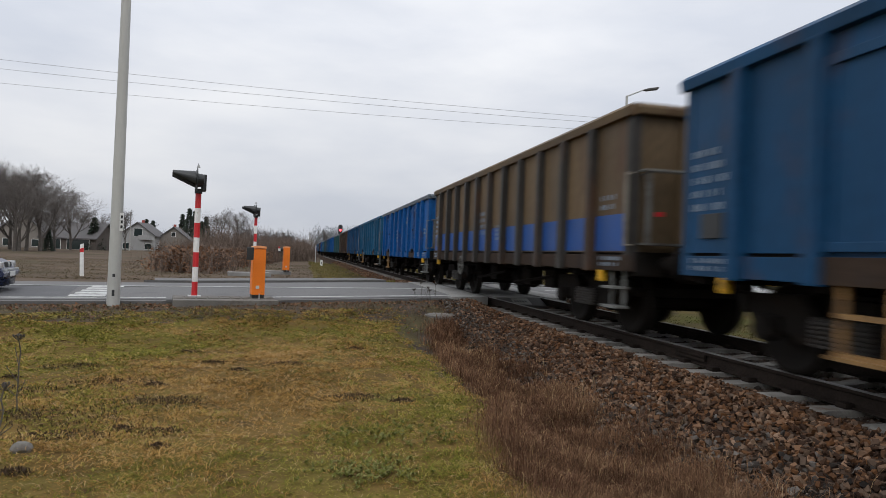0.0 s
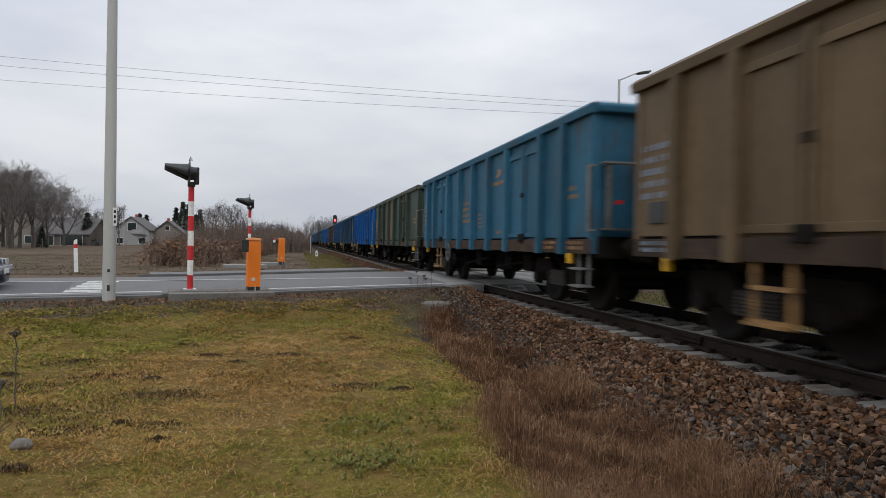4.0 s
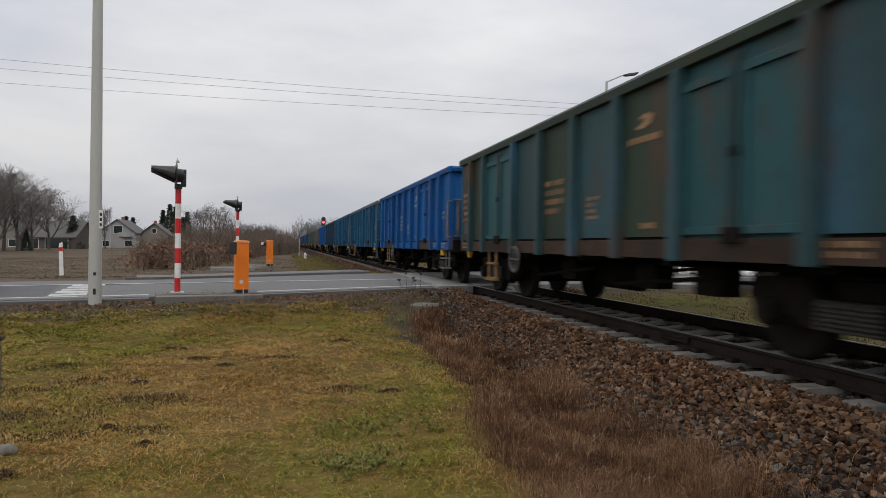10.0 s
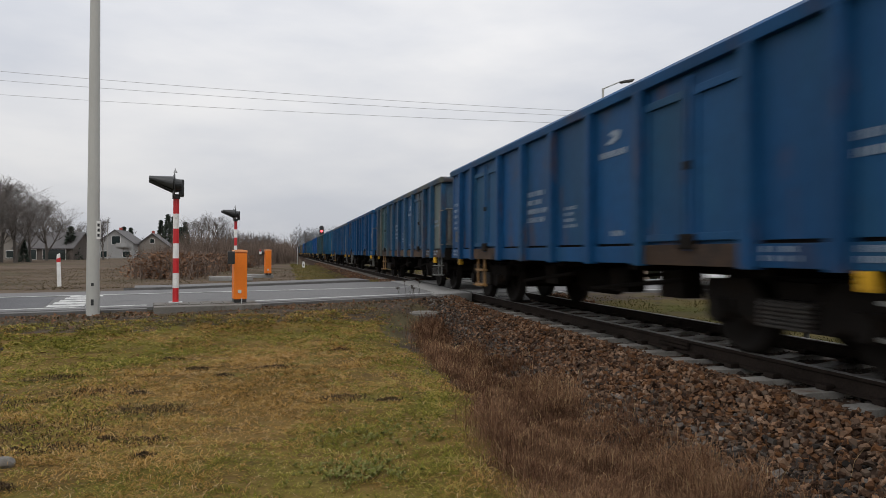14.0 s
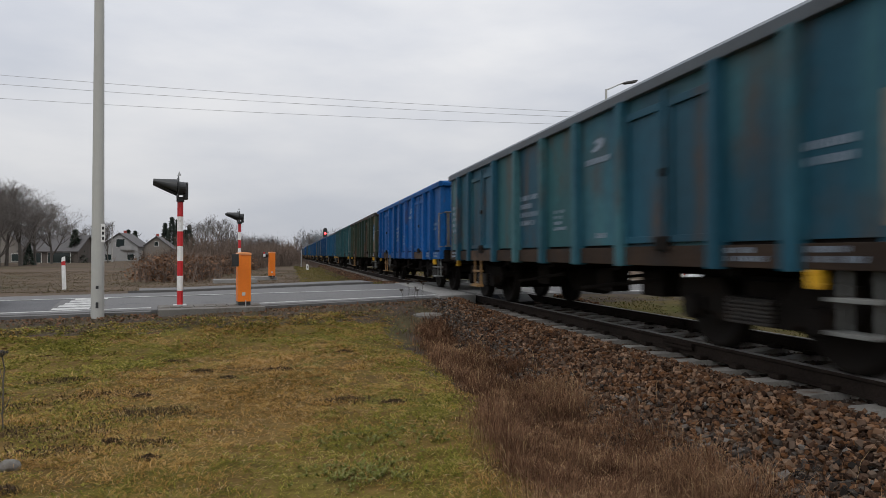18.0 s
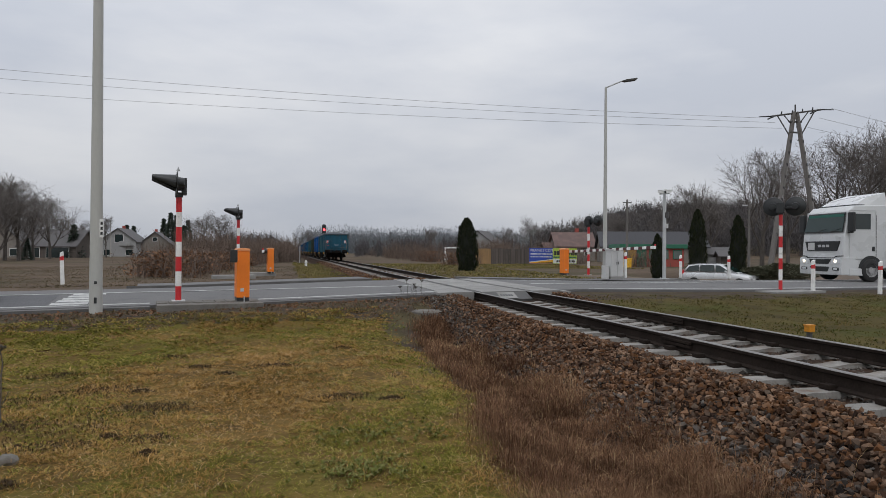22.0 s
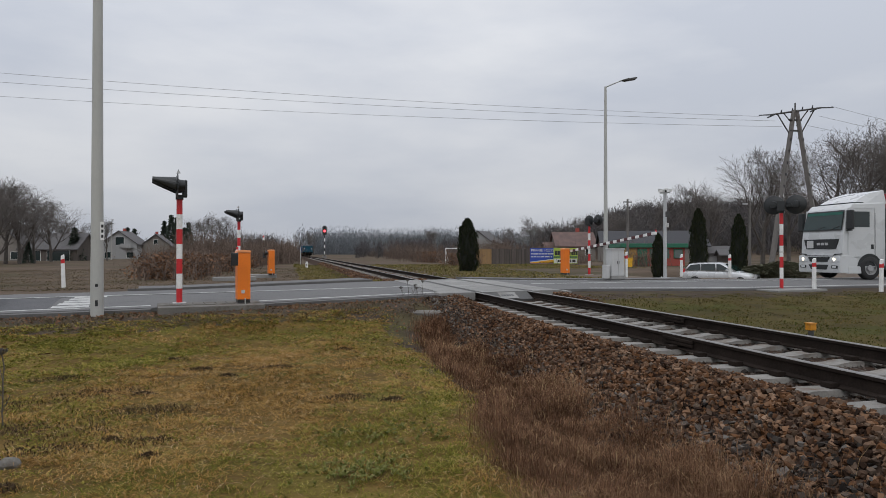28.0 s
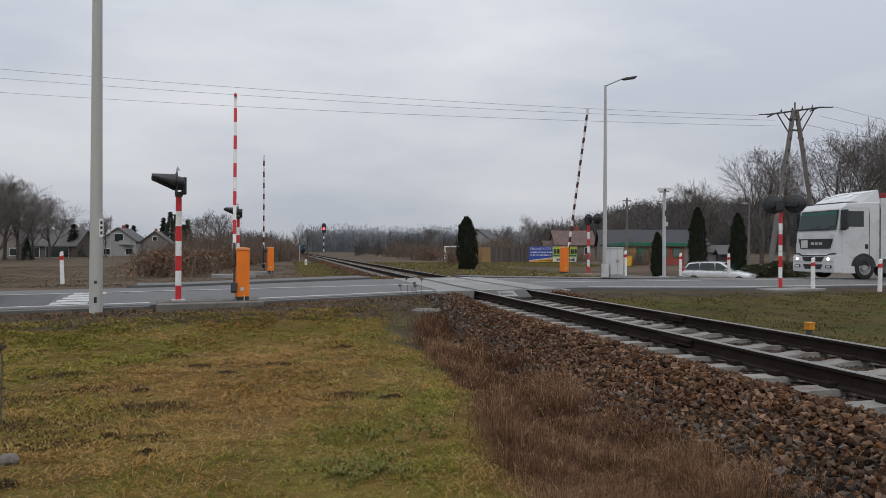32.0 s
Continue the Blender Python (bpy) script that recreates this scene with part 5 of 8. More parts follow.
def build_barrier(x, y, z, high, boom_len, pivot_dx, away, swap, pieces):
    """An orange drive cabinet and its banded boom. away: the way in which the lowered boom points, in degrees from up the plan."""
    b = thing("barrier_drive", "tall orange level crossing barrier drive cabinet on a concrete slab", "barrier", pose(x, y, z, 0, 0, HDG), "barrier drives")
    part("base", box(0.25, 0.33, 0.07, 0, 0, 0, bev=0.006), M["black"], b)
    part("cabinet", box(0.27, 0.36, high - 0.13, 0, 0, 0.07, bev=0.018), M["orange"], b)
    part("lid", prism([(-0.15, 0), (0.15, 0), (0.13, 0.045), (0, 0.06), (-0.13, 0.045)], 0.4, "y", 0.008), M["orange_pale"], b, "faded orange lid", pose(0, 0, high - 0.06))
    part("door_plate", box(0.07, 0.012, 0.07, -0.02, -0.186, 0.2), M["grey_metal"], b, "small grey lock plate")
    part("conduit", tube(0.012, 0.012, 0.12, 0.02, -0.2, -0.02, n=8), M["galv"], b)
    part("pivot_hub", tube(0.09, 0.09, 0.12, -0.06, 0, high - 0.16, n=16, axis="x"), M["black"], b, at=pose(pivot_dx * 0.75, 0, 0))
    boom = thing("barrier_boom", "slender red and white banded barrier boom with dark counterweight", "barrier boom", group="barrier booms")
    step = boom_len / pieces
    cols = ("white", swap)
    for k in range(pieces):
        part("boom_band", box(0.07, step, 0.11, 0, 0.12 + step * (k + 0.5), -0.055, bev=0.008), M[cols[k % 2]], boom, ("white" if k % 2 == 0 else "dark red") + " band")
    part("boom_tip_lamp", tube(0.03, 0.03, 0.08, 0, 0.1 + boom_len, 0.045, n=10), M["red"], boom)
    part("arm_bracket", box(0.05, 0.5, 0.13, 0.0, 0.0, -0.065, bev=0.012), M["black"], boom)
    part("arm_tail", box(0.04, 0.62, 0.06, 0.0, -0.4, -0.03, bev=0.01), M["black"], boom)
    part("counterweight", box(0.14, 0.2, 0.26, 0, -0.72, -0.14, bev=0.02), M["black"], boom)
    px, py = x + pivot_dx * math.cos(ROAD_TURN), y + pivot_dx * math.sin(ROAD_TURN)
    BOOMS.append((boom, px, py, z + high - 0.16, away))


M["orange_pale"] = mat("faded_orange", (0.75, 0.3, 0.12), 0.6, vary=0.1, scale=3, bump=0.05)
M["dark_red"] = mat("dull_boom_red", (0.07, 0.012, 0.014), 0.5, vary=0.15, scale=3, bump=0.05)
build_barrier(-0.95, 14.57, -0.035, 1.13, 3.5, -0.16, 3.5, "red", 11)
build_barrier(-0.77, 31.04, 0.0, 1.18, 4.25, -0.3, 181.5, "dark_red", 17)
build_barrier(12.74, 28.31, 0.0, 1.25, 6.48, 0.24, 184.5, "dark_red", 25)
for x, y in ((-1.41, 31.19), (-2.19, 28.29)):
    solid("kerb_slab", box(1.7, 0.7, 0.16, 0, 0, 0, bev=0.02), M["concrete"], "low concrete slab at the far barrier", "slab", pose(x, y, -0.14, 0, 0, HDG), kind="structure")


def build_delineator(x, y, z, lean=0.0):
    d = thing("delineator_post", "white plastic road delineator post with a red band", "delineator", pose(x, y, z, 0, lean, HDG), "delineator posts")
    part("post", prism([(-0.06, 0), (0.06, 0), (0.055, 0.8), (-0.055, 0.8)], 0.09, "y", 0.015), M["white"], d)
    part("red_band", prism([(-0.057, 0.8), (0.057, 0.8), (0.055, 0.95), (-0.055, 0.92)], 0.092, "y", 0.012), M["red"], d, "red reflective band")
    part("cap", prism([(-0.056, 0.92), (0.056, 0.95), (0.05, 1.1), (-0.04, 1.06)], 0.09, "y", 0.015), M["white"], d)


for x, y, z, lean in ((-7.21, 23.64, -0.12, -2), (13.97, 24.82, -0.02, 0), (17.14, 18.10, -0.24, 0), (19.14, 17.41, -0.27, 1.5),
                      (18.39, 27.46, -0.13, 0), (20.66, 26.92, -0.15, -1), (-12.00, 25.51, -0.2, 0)):
    build_delineator(x, y, z, lean)


def build_street_lamp(x, y, z, high, r0, r1, arm, head_turn, label, holes=False):
    s = thing("street_lamp", label, "street lamp", pose(x, y, z, 0, 0, head_turn), "street lamps")
    part("pole", smooth_mesh(mesh_of(tube(r0, r1, high, n=20, caps=False))), M["pole_light"], s)
    part("foot", tube(r0 + 0.05, r0 + 0.02, 0.12, 0, 0, -0.08, n=20), M["concrete"], s)
    part("arm", beam((0, 0, high - 0.02), (arm, 0, high + 0.3), 0.035, 0.03), M["galv"], s)
    head = prism([(0, 0), (0.18, 0.06), (0.62, 0.13), (0.66, 0.1), (0.6, 0.04), (0.15, -0.03)], 0.26, "y", 0.02)
    part("lamp_head", head, M["steel_dark"], s, "flat dark LED head", pose(arm - 0.05, 0, high + 0.27))
    if holes:
        for zz, hh in ((0.25, 0.12), (0.63, 0.06)):
            part("bolt_hole", box(0.05, 0.02, hh, 0, 0, zz, bev=0.008), M["black"], s, at=pose(-r0 * 0.95, 0, 0, 0, 0, -90))
        lab = part("label_plate", box(0.075, 0.01, 0.36, 0, 0, 1.55, bev=0.003), M["white"], s, "white plate with dark bars", pose(-0.08, -0.095, 0, 0, 0, -75))
        for k in range(3):
            part("bar", box(0.04, 0.004, 0.06, 0, -0.007, 1.6 + 0.1 * k), M["black"], lab)
    return s


M["pole_light"] = mat("pale_grey_pole", (0.41, 0.41, 0.385), 0.6, 0.0, vary=0.06, scale=1.2, fine=30, bump=0.06, stretch=(1, 1, 0.25), dirt=(0.33, 0.33, 0.31), dirt_amount=0.15)
build_street_lamp(-3.68, 14.02, -0.27, 9.0, 0.122, 0.075, 1.0, 100, "tall pale grey tapered street lamp pole on the verge", True)
build_street_lamp(13.41, 25.57, -0.1, 8.35, 0.1, 0.05, 0.75, -13, "slender pale street lamp with a flat dark head")

cab = thing("control_cabinet", "pale grey sheet metal control cabinet beside the crossing", "cabinet", pose(13.42, 24.75, -0.06, 0, 0, HDG - 4))
part("plinth", box(0.66, 0.42, 0.12, 0, 0, 0, bev=0.01), M["concrete"], cab)
part("body", box(0.62, 0.4, 1.1, 0, 0, 0.12, bev=0.012), M["grey_metal"], cab)
part("roof", box(0.68, 0.46, 0.05, 0, 0, 1.22, bev=0.015), M["grey_metal"], cab)
for x in (-0.15, 0.15):
    d = part("door", box(0.285, 0.015, 1.02, x, -0.206, 0.15, bev=0.004), M["grey_metal"], cab)
    part("door_handle", box(0.02, 0.02, 0.12, x * 0.25, -0.22, 0.62), M["steel_dark"], d)
part("side_box", box(0.16, 0.3, 0.55, -0.46, 0, 0.02, bev=0.01), M["grey_metal"], cab)


def build_cctv(x, y, z, high, turn, heads):
    c = thing("camera_mast", "galvanised mast with white surveillance camera heads on top", "camera mast", pose(x, y, z, 0, 0, turn), "camera masts")
    part("mast", smooth_mesh(mesh_of(tube(0.085, 0.075, high, n=18, caps=False))), M["galv"], c)
    part("foot_plate", box(0.34, 0.34, 0.03, bev=0.005), M["galv"], c)
    for a in (-0.12, 0.12):
        part("anchor_bolt", tube(0.018, 0.018, 0.1, a, -0.13, 0, n=8), M["galv"], c)
    part("top_bar", box(0.5, 0.05, 0.05, 0, 0, high, bev=0.008), M["galv"], c)
    for k in range(heads):
        yaw = (-30, 40, 170)[k]
        hd = part("camera_housing", box(0.12, 0.42, 0.12, 0, 0.08, 0, bev=0.02), M["white"], c, "white camera housing", pose(-0.2 + 0.22 * k, 0, high + 0.06, -8, 0, yaw))
        part("sunshield", box(0.15, 0.5, 0.015, 0, 0.1, 0.125, bev=0.004), M["white"], hd)
        part("front_glass", box(0.09, 0.01, 0.09, 0, 0.293, 0.015), M["glass"], hd)
    part("junction_box", box(0.16, 0.12, 0.26, 0.12, 0, high * 0.72, bev=0.012), M["steel_dark"], c)
    part("junction_box", box(0.12, 0.1, 0.2, 0.11, 0, high * 0.6, bev=0.012), M["grey_metal"], c)


build_cctv(-6.69, 14.17, -0.26, 4.25, 60, 2)
build_cctv(17.06, 26.76, -0.16, 3.95, -60, 3)

post = thing("boundary_post", "short square concrete boundary post with a pointed top", "post", pose(-1.76, 3.93, -0.55, 0, 1.0, 22))
pb = prism([(-0.1, 0), (0.1, 0), (0.1, 0.74), (-0.1, 0.74)], 0.2, "y", 0.012)
part("shaft", pb, M["post_pale"], post)
pc = bmesh.new()
q = [pc.verts.new(v) for v in ((-0.1, -0.1, 0.738), (0.1, -0.1, 0.738), (0.1, 0.1, 0.738), (-0.1, 0.1, 0.738), (-0.05, 0, 0.81), (0.05, 0, 0.81))]
for f in ((0, 1, 5, 4), (1, 2, 5), (2, 3, 4, 5), (3, 0, 4), (0, 3, 2, 1)):
    pc.faces.new([q[i] for i in f])
part("pointed_top", pc, M["post_pale"], post)

mh = thing("manhole_cover", "round concrete drain shaft cover lying in the verge", "manhole", pose(2.98, 13.75, -0.33))
part("shaft_ring", lathe([(0.0, 0), (0.36, 0.0), (0.36, 0.07), (0.34, 0.085), (0.3, 0.085), (0.0, 0.085)], 28), M["old_concrete"], mh)
part("lid", lathe([(0.0, 0.1), (0.27, 0.1), (0.285, 0.085)], 28), M["old_concrete"], mh)

M["marker_yellow"] = mat("orange_yellow_plastic", (0.62, 0.25, 0.015), 0.5, vary=0.15, scale=6, bump=0.05, dirt=(0.3, 0.13, 0.03), dirt_amount=0.3)
mk = thing("cable_marker", "small yellow cable marker cap on a short stub", "marker", pose(8.36, 8.9, -0.36))
part("stub", tube(0.045, 0.045, 0.14, n=12), M["steel_dark"], mk)
part("cap", box(0.115, 0.115, 0.11, 0, 0, 0.12, bev=0.012), M["marker_yellow"], mk, "orange yellow cap")
part("cap_rim", box(0.13, 0.13, 0.02, 0, 0, 0.222, bev=0.005), M["marker_yellow"], mk)

km = thing("kilometre_marker", "small white kilometre stone beside the far track", "marker", pose(1.74, 63.35, -0.45))
part("stone", prism([(-0.12, 0), (0.12, 0), (0.12, 0.45), (0.07, 0.62), (-0.07, 0.62), (-0.12, 0.45)], 0.14, "y", 0.02), M["white"], km)
part("number_bar", box(0.05, 0.01, 0.2, 0, -0.076, 0.2), M["black"], km)

rs = thing("railway_signal", "tall railway signal on a black and white post showing red", "railway signal", pose(6.60, 121.83, 0.1, 0, 0, 0))
for k in range(7):
    part("post_band", tube(0.09, 0.09, 0.6, 0, 0, 0.6 * k, n=12), M["white" if k % 2 else "black"], rs)
part("signal_board", prism([(-0.36, 0), (0.36, 0), (0.4, 0.3), (0.4, 1.5), (0.2, 1.75), (-0.2, 1.75), (-0.4, 1.5), (-0.4, 0.3)], 0.08, "y", 0.01), M["black"], rs, at=pose(0, 0, 4.2))
part("red_light", lathe([(0.0, 0.0), (0.2, 0.0), (0.2, 0.06), (0.0, 0.08)], 18, "y"), M["red_lamp"], rs, "lit red lamp", pose(0, -0.12, 4.95))
part("dark_lamp", lathe([(0.0, 0.0), (0.16, 0.0), (0.16, 0.06)], 18, "y"), M["glass"], rs, at=pose(0, -0.1, 5.5))
part("plinth", box(0.8, 0.5, 0.35, 0, 0, 0, bev=0.03), M["concrete"], rs)

gf = thing("goal_frame", "small white tubular goal frame in the rough grass", "frame", pose(19.78, 77.53, -0.4, 0, 0, -25))
for x in (-0.8, 1.9):
    part("upright", beam((x, 0, 0), (x, 0, 1.95), 0.06), M["white"], gf)
part("crossbar", beam((-0.85, 0, 1.95), (1.95, 0, 1.95), 0.06), M["white"], gf)
part("stay", beam((-0.8, 0, 1.7), (-0.55, 0.9, 0), 0.04), M["white"], gf)


# ---- the power line ----
def build_pylon():
    x, y, top = *PYL, 11.6
    p = thing("power_pylon", "dark A-shaped concrete power line pylon with a steel crossarm", "pylon", pose(x, y, -0.6))
    L, Rr = Vector((-1.75, 0.42, 0)), Vector((1.9, -0.45, 0))
    for foot, dx in ((L, -0.1), (Rr, 0.12)):
        leg = bmesh.new()
        tip = Vector((dx, 0, top))
        d = (tip - foot)
        m = Matrix.Translation((tip + foot) / 2) @ d.to_track_quat("Z", "Y").to_matrix().to_4x4()
        bmesh.ops.create_cone(leg, cap_ends=True, segments=4, radius1=0.22, radius2=0.16, depth=d.length, matrix=m)
        lg = part("leg", leg, M["pole_dark"], p)
        for k in range(9):
            c = foot.lerp(tip, 0.25 + 0.07 * k)
            part("web_opening", box(0.11, 0.36, 0.22, c.x, c.y, c.z, bev=0.03), M["black"], lg)
    part("peak", beam((0, 0, top - 0.1), (0, 0, top + 0.5), 0.05), M["steel_dark"], p)
    a, b = Vector((-1.55, 0.5, top - 0.3)), Vector((1.6, -0.6, top + 0.12))
    part("crossarm", beam(a, b, 0.06), M["steel_dark"], p)
    for e, s in ((a, -1), (b, 1)):
        part("arm_brace", beam(e.lerp((a + b) / 2, 0.25), (0.25 * s, 0, top - 2.0), 0.045), M["steel_dark"], p)
        part("arm_brace", beam(e.lerp((a + b) / 2, 0.5), (0.1 * s, 0, top - 1.1), 0.04), M["steel_dark"], p)
        part("insulator", beam(e, e + Vector((s * 0.75, -0.28 * s, -0.02)), 0.05, 0.035), M["black"], p)
        part("insulator", beam(e.lerp((a + b) / 2, 0.15), e.lerp((a + b) / 2, 0.15) + Vector((-0.5, 0.1, -0.25)), 0.06, 0.05), M["black"], p)
    for z, s in ((top - 0.75, 0.5), (top - 1.5, 0.42)):
        part("yoke", box(2 * s, 0.16, 0.1, 0, 0, z, bev=0.01), M["steel_dark"], p)
    for q in (0.2, 0.42, 0.62, 0.82):
        c = a.lerp(b, q)
        part("insulator", beam(c, c + Vector((0.02, -0.05, 0.24)), 0.05, 0.035), M["black"], p)


PYL = (34.45, 38.01)
build_pylon()


def wire(a, b, sag, r=0.011):
    a, b = Vector(a), Vector(b)
    pts = []
    for i in range(25):
        q = i / 24
        p = a.lerp(b, q)
        p.z -= sag * 4 * q * (1 - q)
        pts.append(p)
    n = 5
    bm = bmesh.new()
    rings = [[bm.verts.new((p.x, p.y + r * math.cos(6.2832 * k / n), p.z + r * math.sin(6.2832 * k / n))) for k in range(n)] for p in pts]
    for ra, rb in zip(rings, rings[1:]):
        for k in range(n):
            bm.faces.new((ra[k], ra[(k + 1) % n], rb[(k + 1) % n], rb[k]))
    solid("power_line", bm, M["wire"], "thin grey overhead power line cable", "cable", group="power lines")


for (x0, y0, z0), (x1, y1, z1) in (((-34.44, 49.41, 13.74), (32.74, 39.44, 10.77)),
                                   ((-36.16, 51.88, 13.64), (33.06, 38.34, 10.24)),
                                   ((-37.88, 54.35, 13.04), (33.56, 38.22, 9.84))):
    wire((x0, y0, z0), (x1, y1, z1), 0.55)
for a, b in (((36.08, 36.59, 11.04), (81.32, 42.17, 7.21)), ((35.29, 37.80, 9.92), (84.03, 43.58, 6.60)), ((36.06, 37.62, 10.59), (82.67, 42.88, 6.88))):
    wire(a, b, 0.3)


# ---- vehicles ----
def wheel_parts(v, x, y, r, width, hub, label=""):
    t = part("wheel", smooth_mesh(mesh_of(lathe([(r * 0.62, -width / 2), (r * 0.93, -width / 2), (r, -width * 0.38), (r, width * 0.38), (r * 0.93, width / 2), (r * 0.62, width / 2)], 28, "y"))), M["tyre"], v, "black tyre", pose(x, y, r))
    part("rim", lathe([(0.0, -width * 0.36), (r * 0.2, -width * 0.42), (r * 0.25, -width * 0.25), (r * 0.58, -width * 0.3), (r * 0.64, -width * 0.5)], 24, "y"), M[hub], t)
    for k in range(6):
        a = math.pi * k / 3
        part("rim_hole", box(r * 0.12, 0.012, r * 0.16, r * 0.42 * math.cos(a), -width * 0.33, r * 0.42 * math.sin(a) - r * 0.08, bev=0.01), M["black"], t)


def lofted(sections, close=True):
    """Rings of equal length joined into a body."""
    bm = bmesh.new()
    rings = [[bm.verts.new(p) for p in s] for s in sections]
    n = len(rings[0])
    for a, b in zip(rings, rings[1:]):
        for i in range(n):
            bm.faces.new((a[i], a[(i + 1) % n], b[(i + 1) % n], b[i]))
    if close:
        bm.faces.new(rings[0][::-1])
        bm.faces.new(rings[-1])
    return bm


def car_body(stations, width, low):
    """Rounded lower body from (x, shoulder height, half-width share) stations."""
    secs = []
    for x, top, share in stations:
        w = width / 2 * share
        secs.append([(x, -w * 0.86, low), (x, -w, low + 0.16), (x, -w, top - 0.14), (x, -w * 0.94, top - 0.03), (x, -w * 0.75, top), (x, w * 0.75, top),
                     (x, w * 0.94, top - 0.03), (x, w, top - 0.14), (x, w, low + 0.16), (x, w * 0.86, low)])
    return smooth_mesh(mesh_of(lofted(secs)))


def cabin(stations, width):
    """Glasshouse from (x, sill height, roof height, share) stations."""
    secs = []
    for x, lo, hi, share in stations:
        w = width / 2 * share
        k = 0.84
        secs.append([(x, -w, lo), (x, -w * k, hi - 0.05), (x, -w * 0.7, hi), (x, w * 0.7, hi), (x, w * k, hi - 0.05), (x, w, lo)])
    return lofted(secs)


def side_glass(pts, y, lean=0.09, t=0.012):
    """A window pane on the car's flank: (x, z) corners, leaning in towards the roof."""
    bm = bmesh.new()
    lo = min(z for _, z in pts)
    for s in (0, 1):
        ring = [bm.verts.new((x, y + (z - lo) * lean * (1 if y < 0 else -1) - s * t * (1 if y > 0 else -1) * -1, z)) for x, z in pts]
        bm.faces.new(ring if s else ring[::-1])
    return bm


def build_estate(x, y, z, turn):
    c = thing("estate_car", "silver estate car waiting on the lower lane", "car", pose(x, y, z, 0, 0, turn))
    part("body", car_body([(-2.15, 0.8, 0.86), (-2.05, 0.92, 0.95), (-1.3, 0.95, 1.0), (0.6, 0.94, 1.0), (1.2, 0.9, 0.98), (1.9, 0.76, 0.92), (2.15, 0.58, 0.8)], 1.75, 0.24), M["silver"], c)
    part("glasshouse", smooth_mesh(mesh_of(cabin([(-2.08, 0.9, 0.93, 0.85), (-1.75, 0.93, 1.36, 0.93), (-1.2, 0.94, 1.45, 0.96), (-0.1, 0.94, 1.46, 0.96), (0.35, 0.93, 1.38, 0.95), (1.15, 0.9, 0.93, 0.9)], 1.7))), M["silver"], c)
    for yy in (-0.845, 0.845):
        part("side_window", side_glass([(-1.85, 0.98), (-1.6, 1.3), (-1.02, 1.37), (-1.0, 0.98)], yy, 0.2), M["glass"], c)
        part("side_window", side_glass([(-0.93, 0.98), (-0.95, 1.37), (-0.12, 1.385), (-0.08, 0.98)], yy, 0.24), M["glass"], c)
        part("side_window", side_glass([(0.0, 0.98), (-0.04, 1.385), (0.22, 1.36), (0.82, 1.0)], yy, 0.24), M["glass"], c)
        part("mirror", box(0.12, 0.16, 0.12, 0.62, yy * 1.1, 0.94, bev=0.03), M["silver"], c)
        part("roof_rail", beam((-1.5, yy * 0.78, 1.47), (0.0, yy * 0.78, 1.49), 0.018), M["steel_dark"], c)
    ws = bmesh.new()
    ws.faces.new([ws.verts.new(p) for p in ((1.1, -0.7, 0.965), (1.1, 0.7, 0.965), (0.42, 0.6, 1.385), (0.42, -0.6, 1.385))])
    part("windscreen", ws, M["windscreen"], c)
    for yy in (-0.62, 0.62):
        part("headlight", box(0.22, 0.34, 0.13, 1.98, yy, 0.6, bev=0.03), M["lens"], c)
        part("tail_light", box(0.12, 0.2, 0.34, -2.02, yy * 1.15, 0.72, bev=0.02), M["red"], c)
    part("grille", box(0.08, 0.7, 0.1, 2.12, 0, 0.5, bev=0.02), M["black"], c)
    for xx in (-1.3, 1.35):
        for yy, t in ((-0.78, 0), (0.78, 180)):
            wheel_parts(c, xx, yy, 0.31, 0.2, "hubcap")
    return c


build_estate(26.12, 34.86, 0.42 - 1.46, -54)


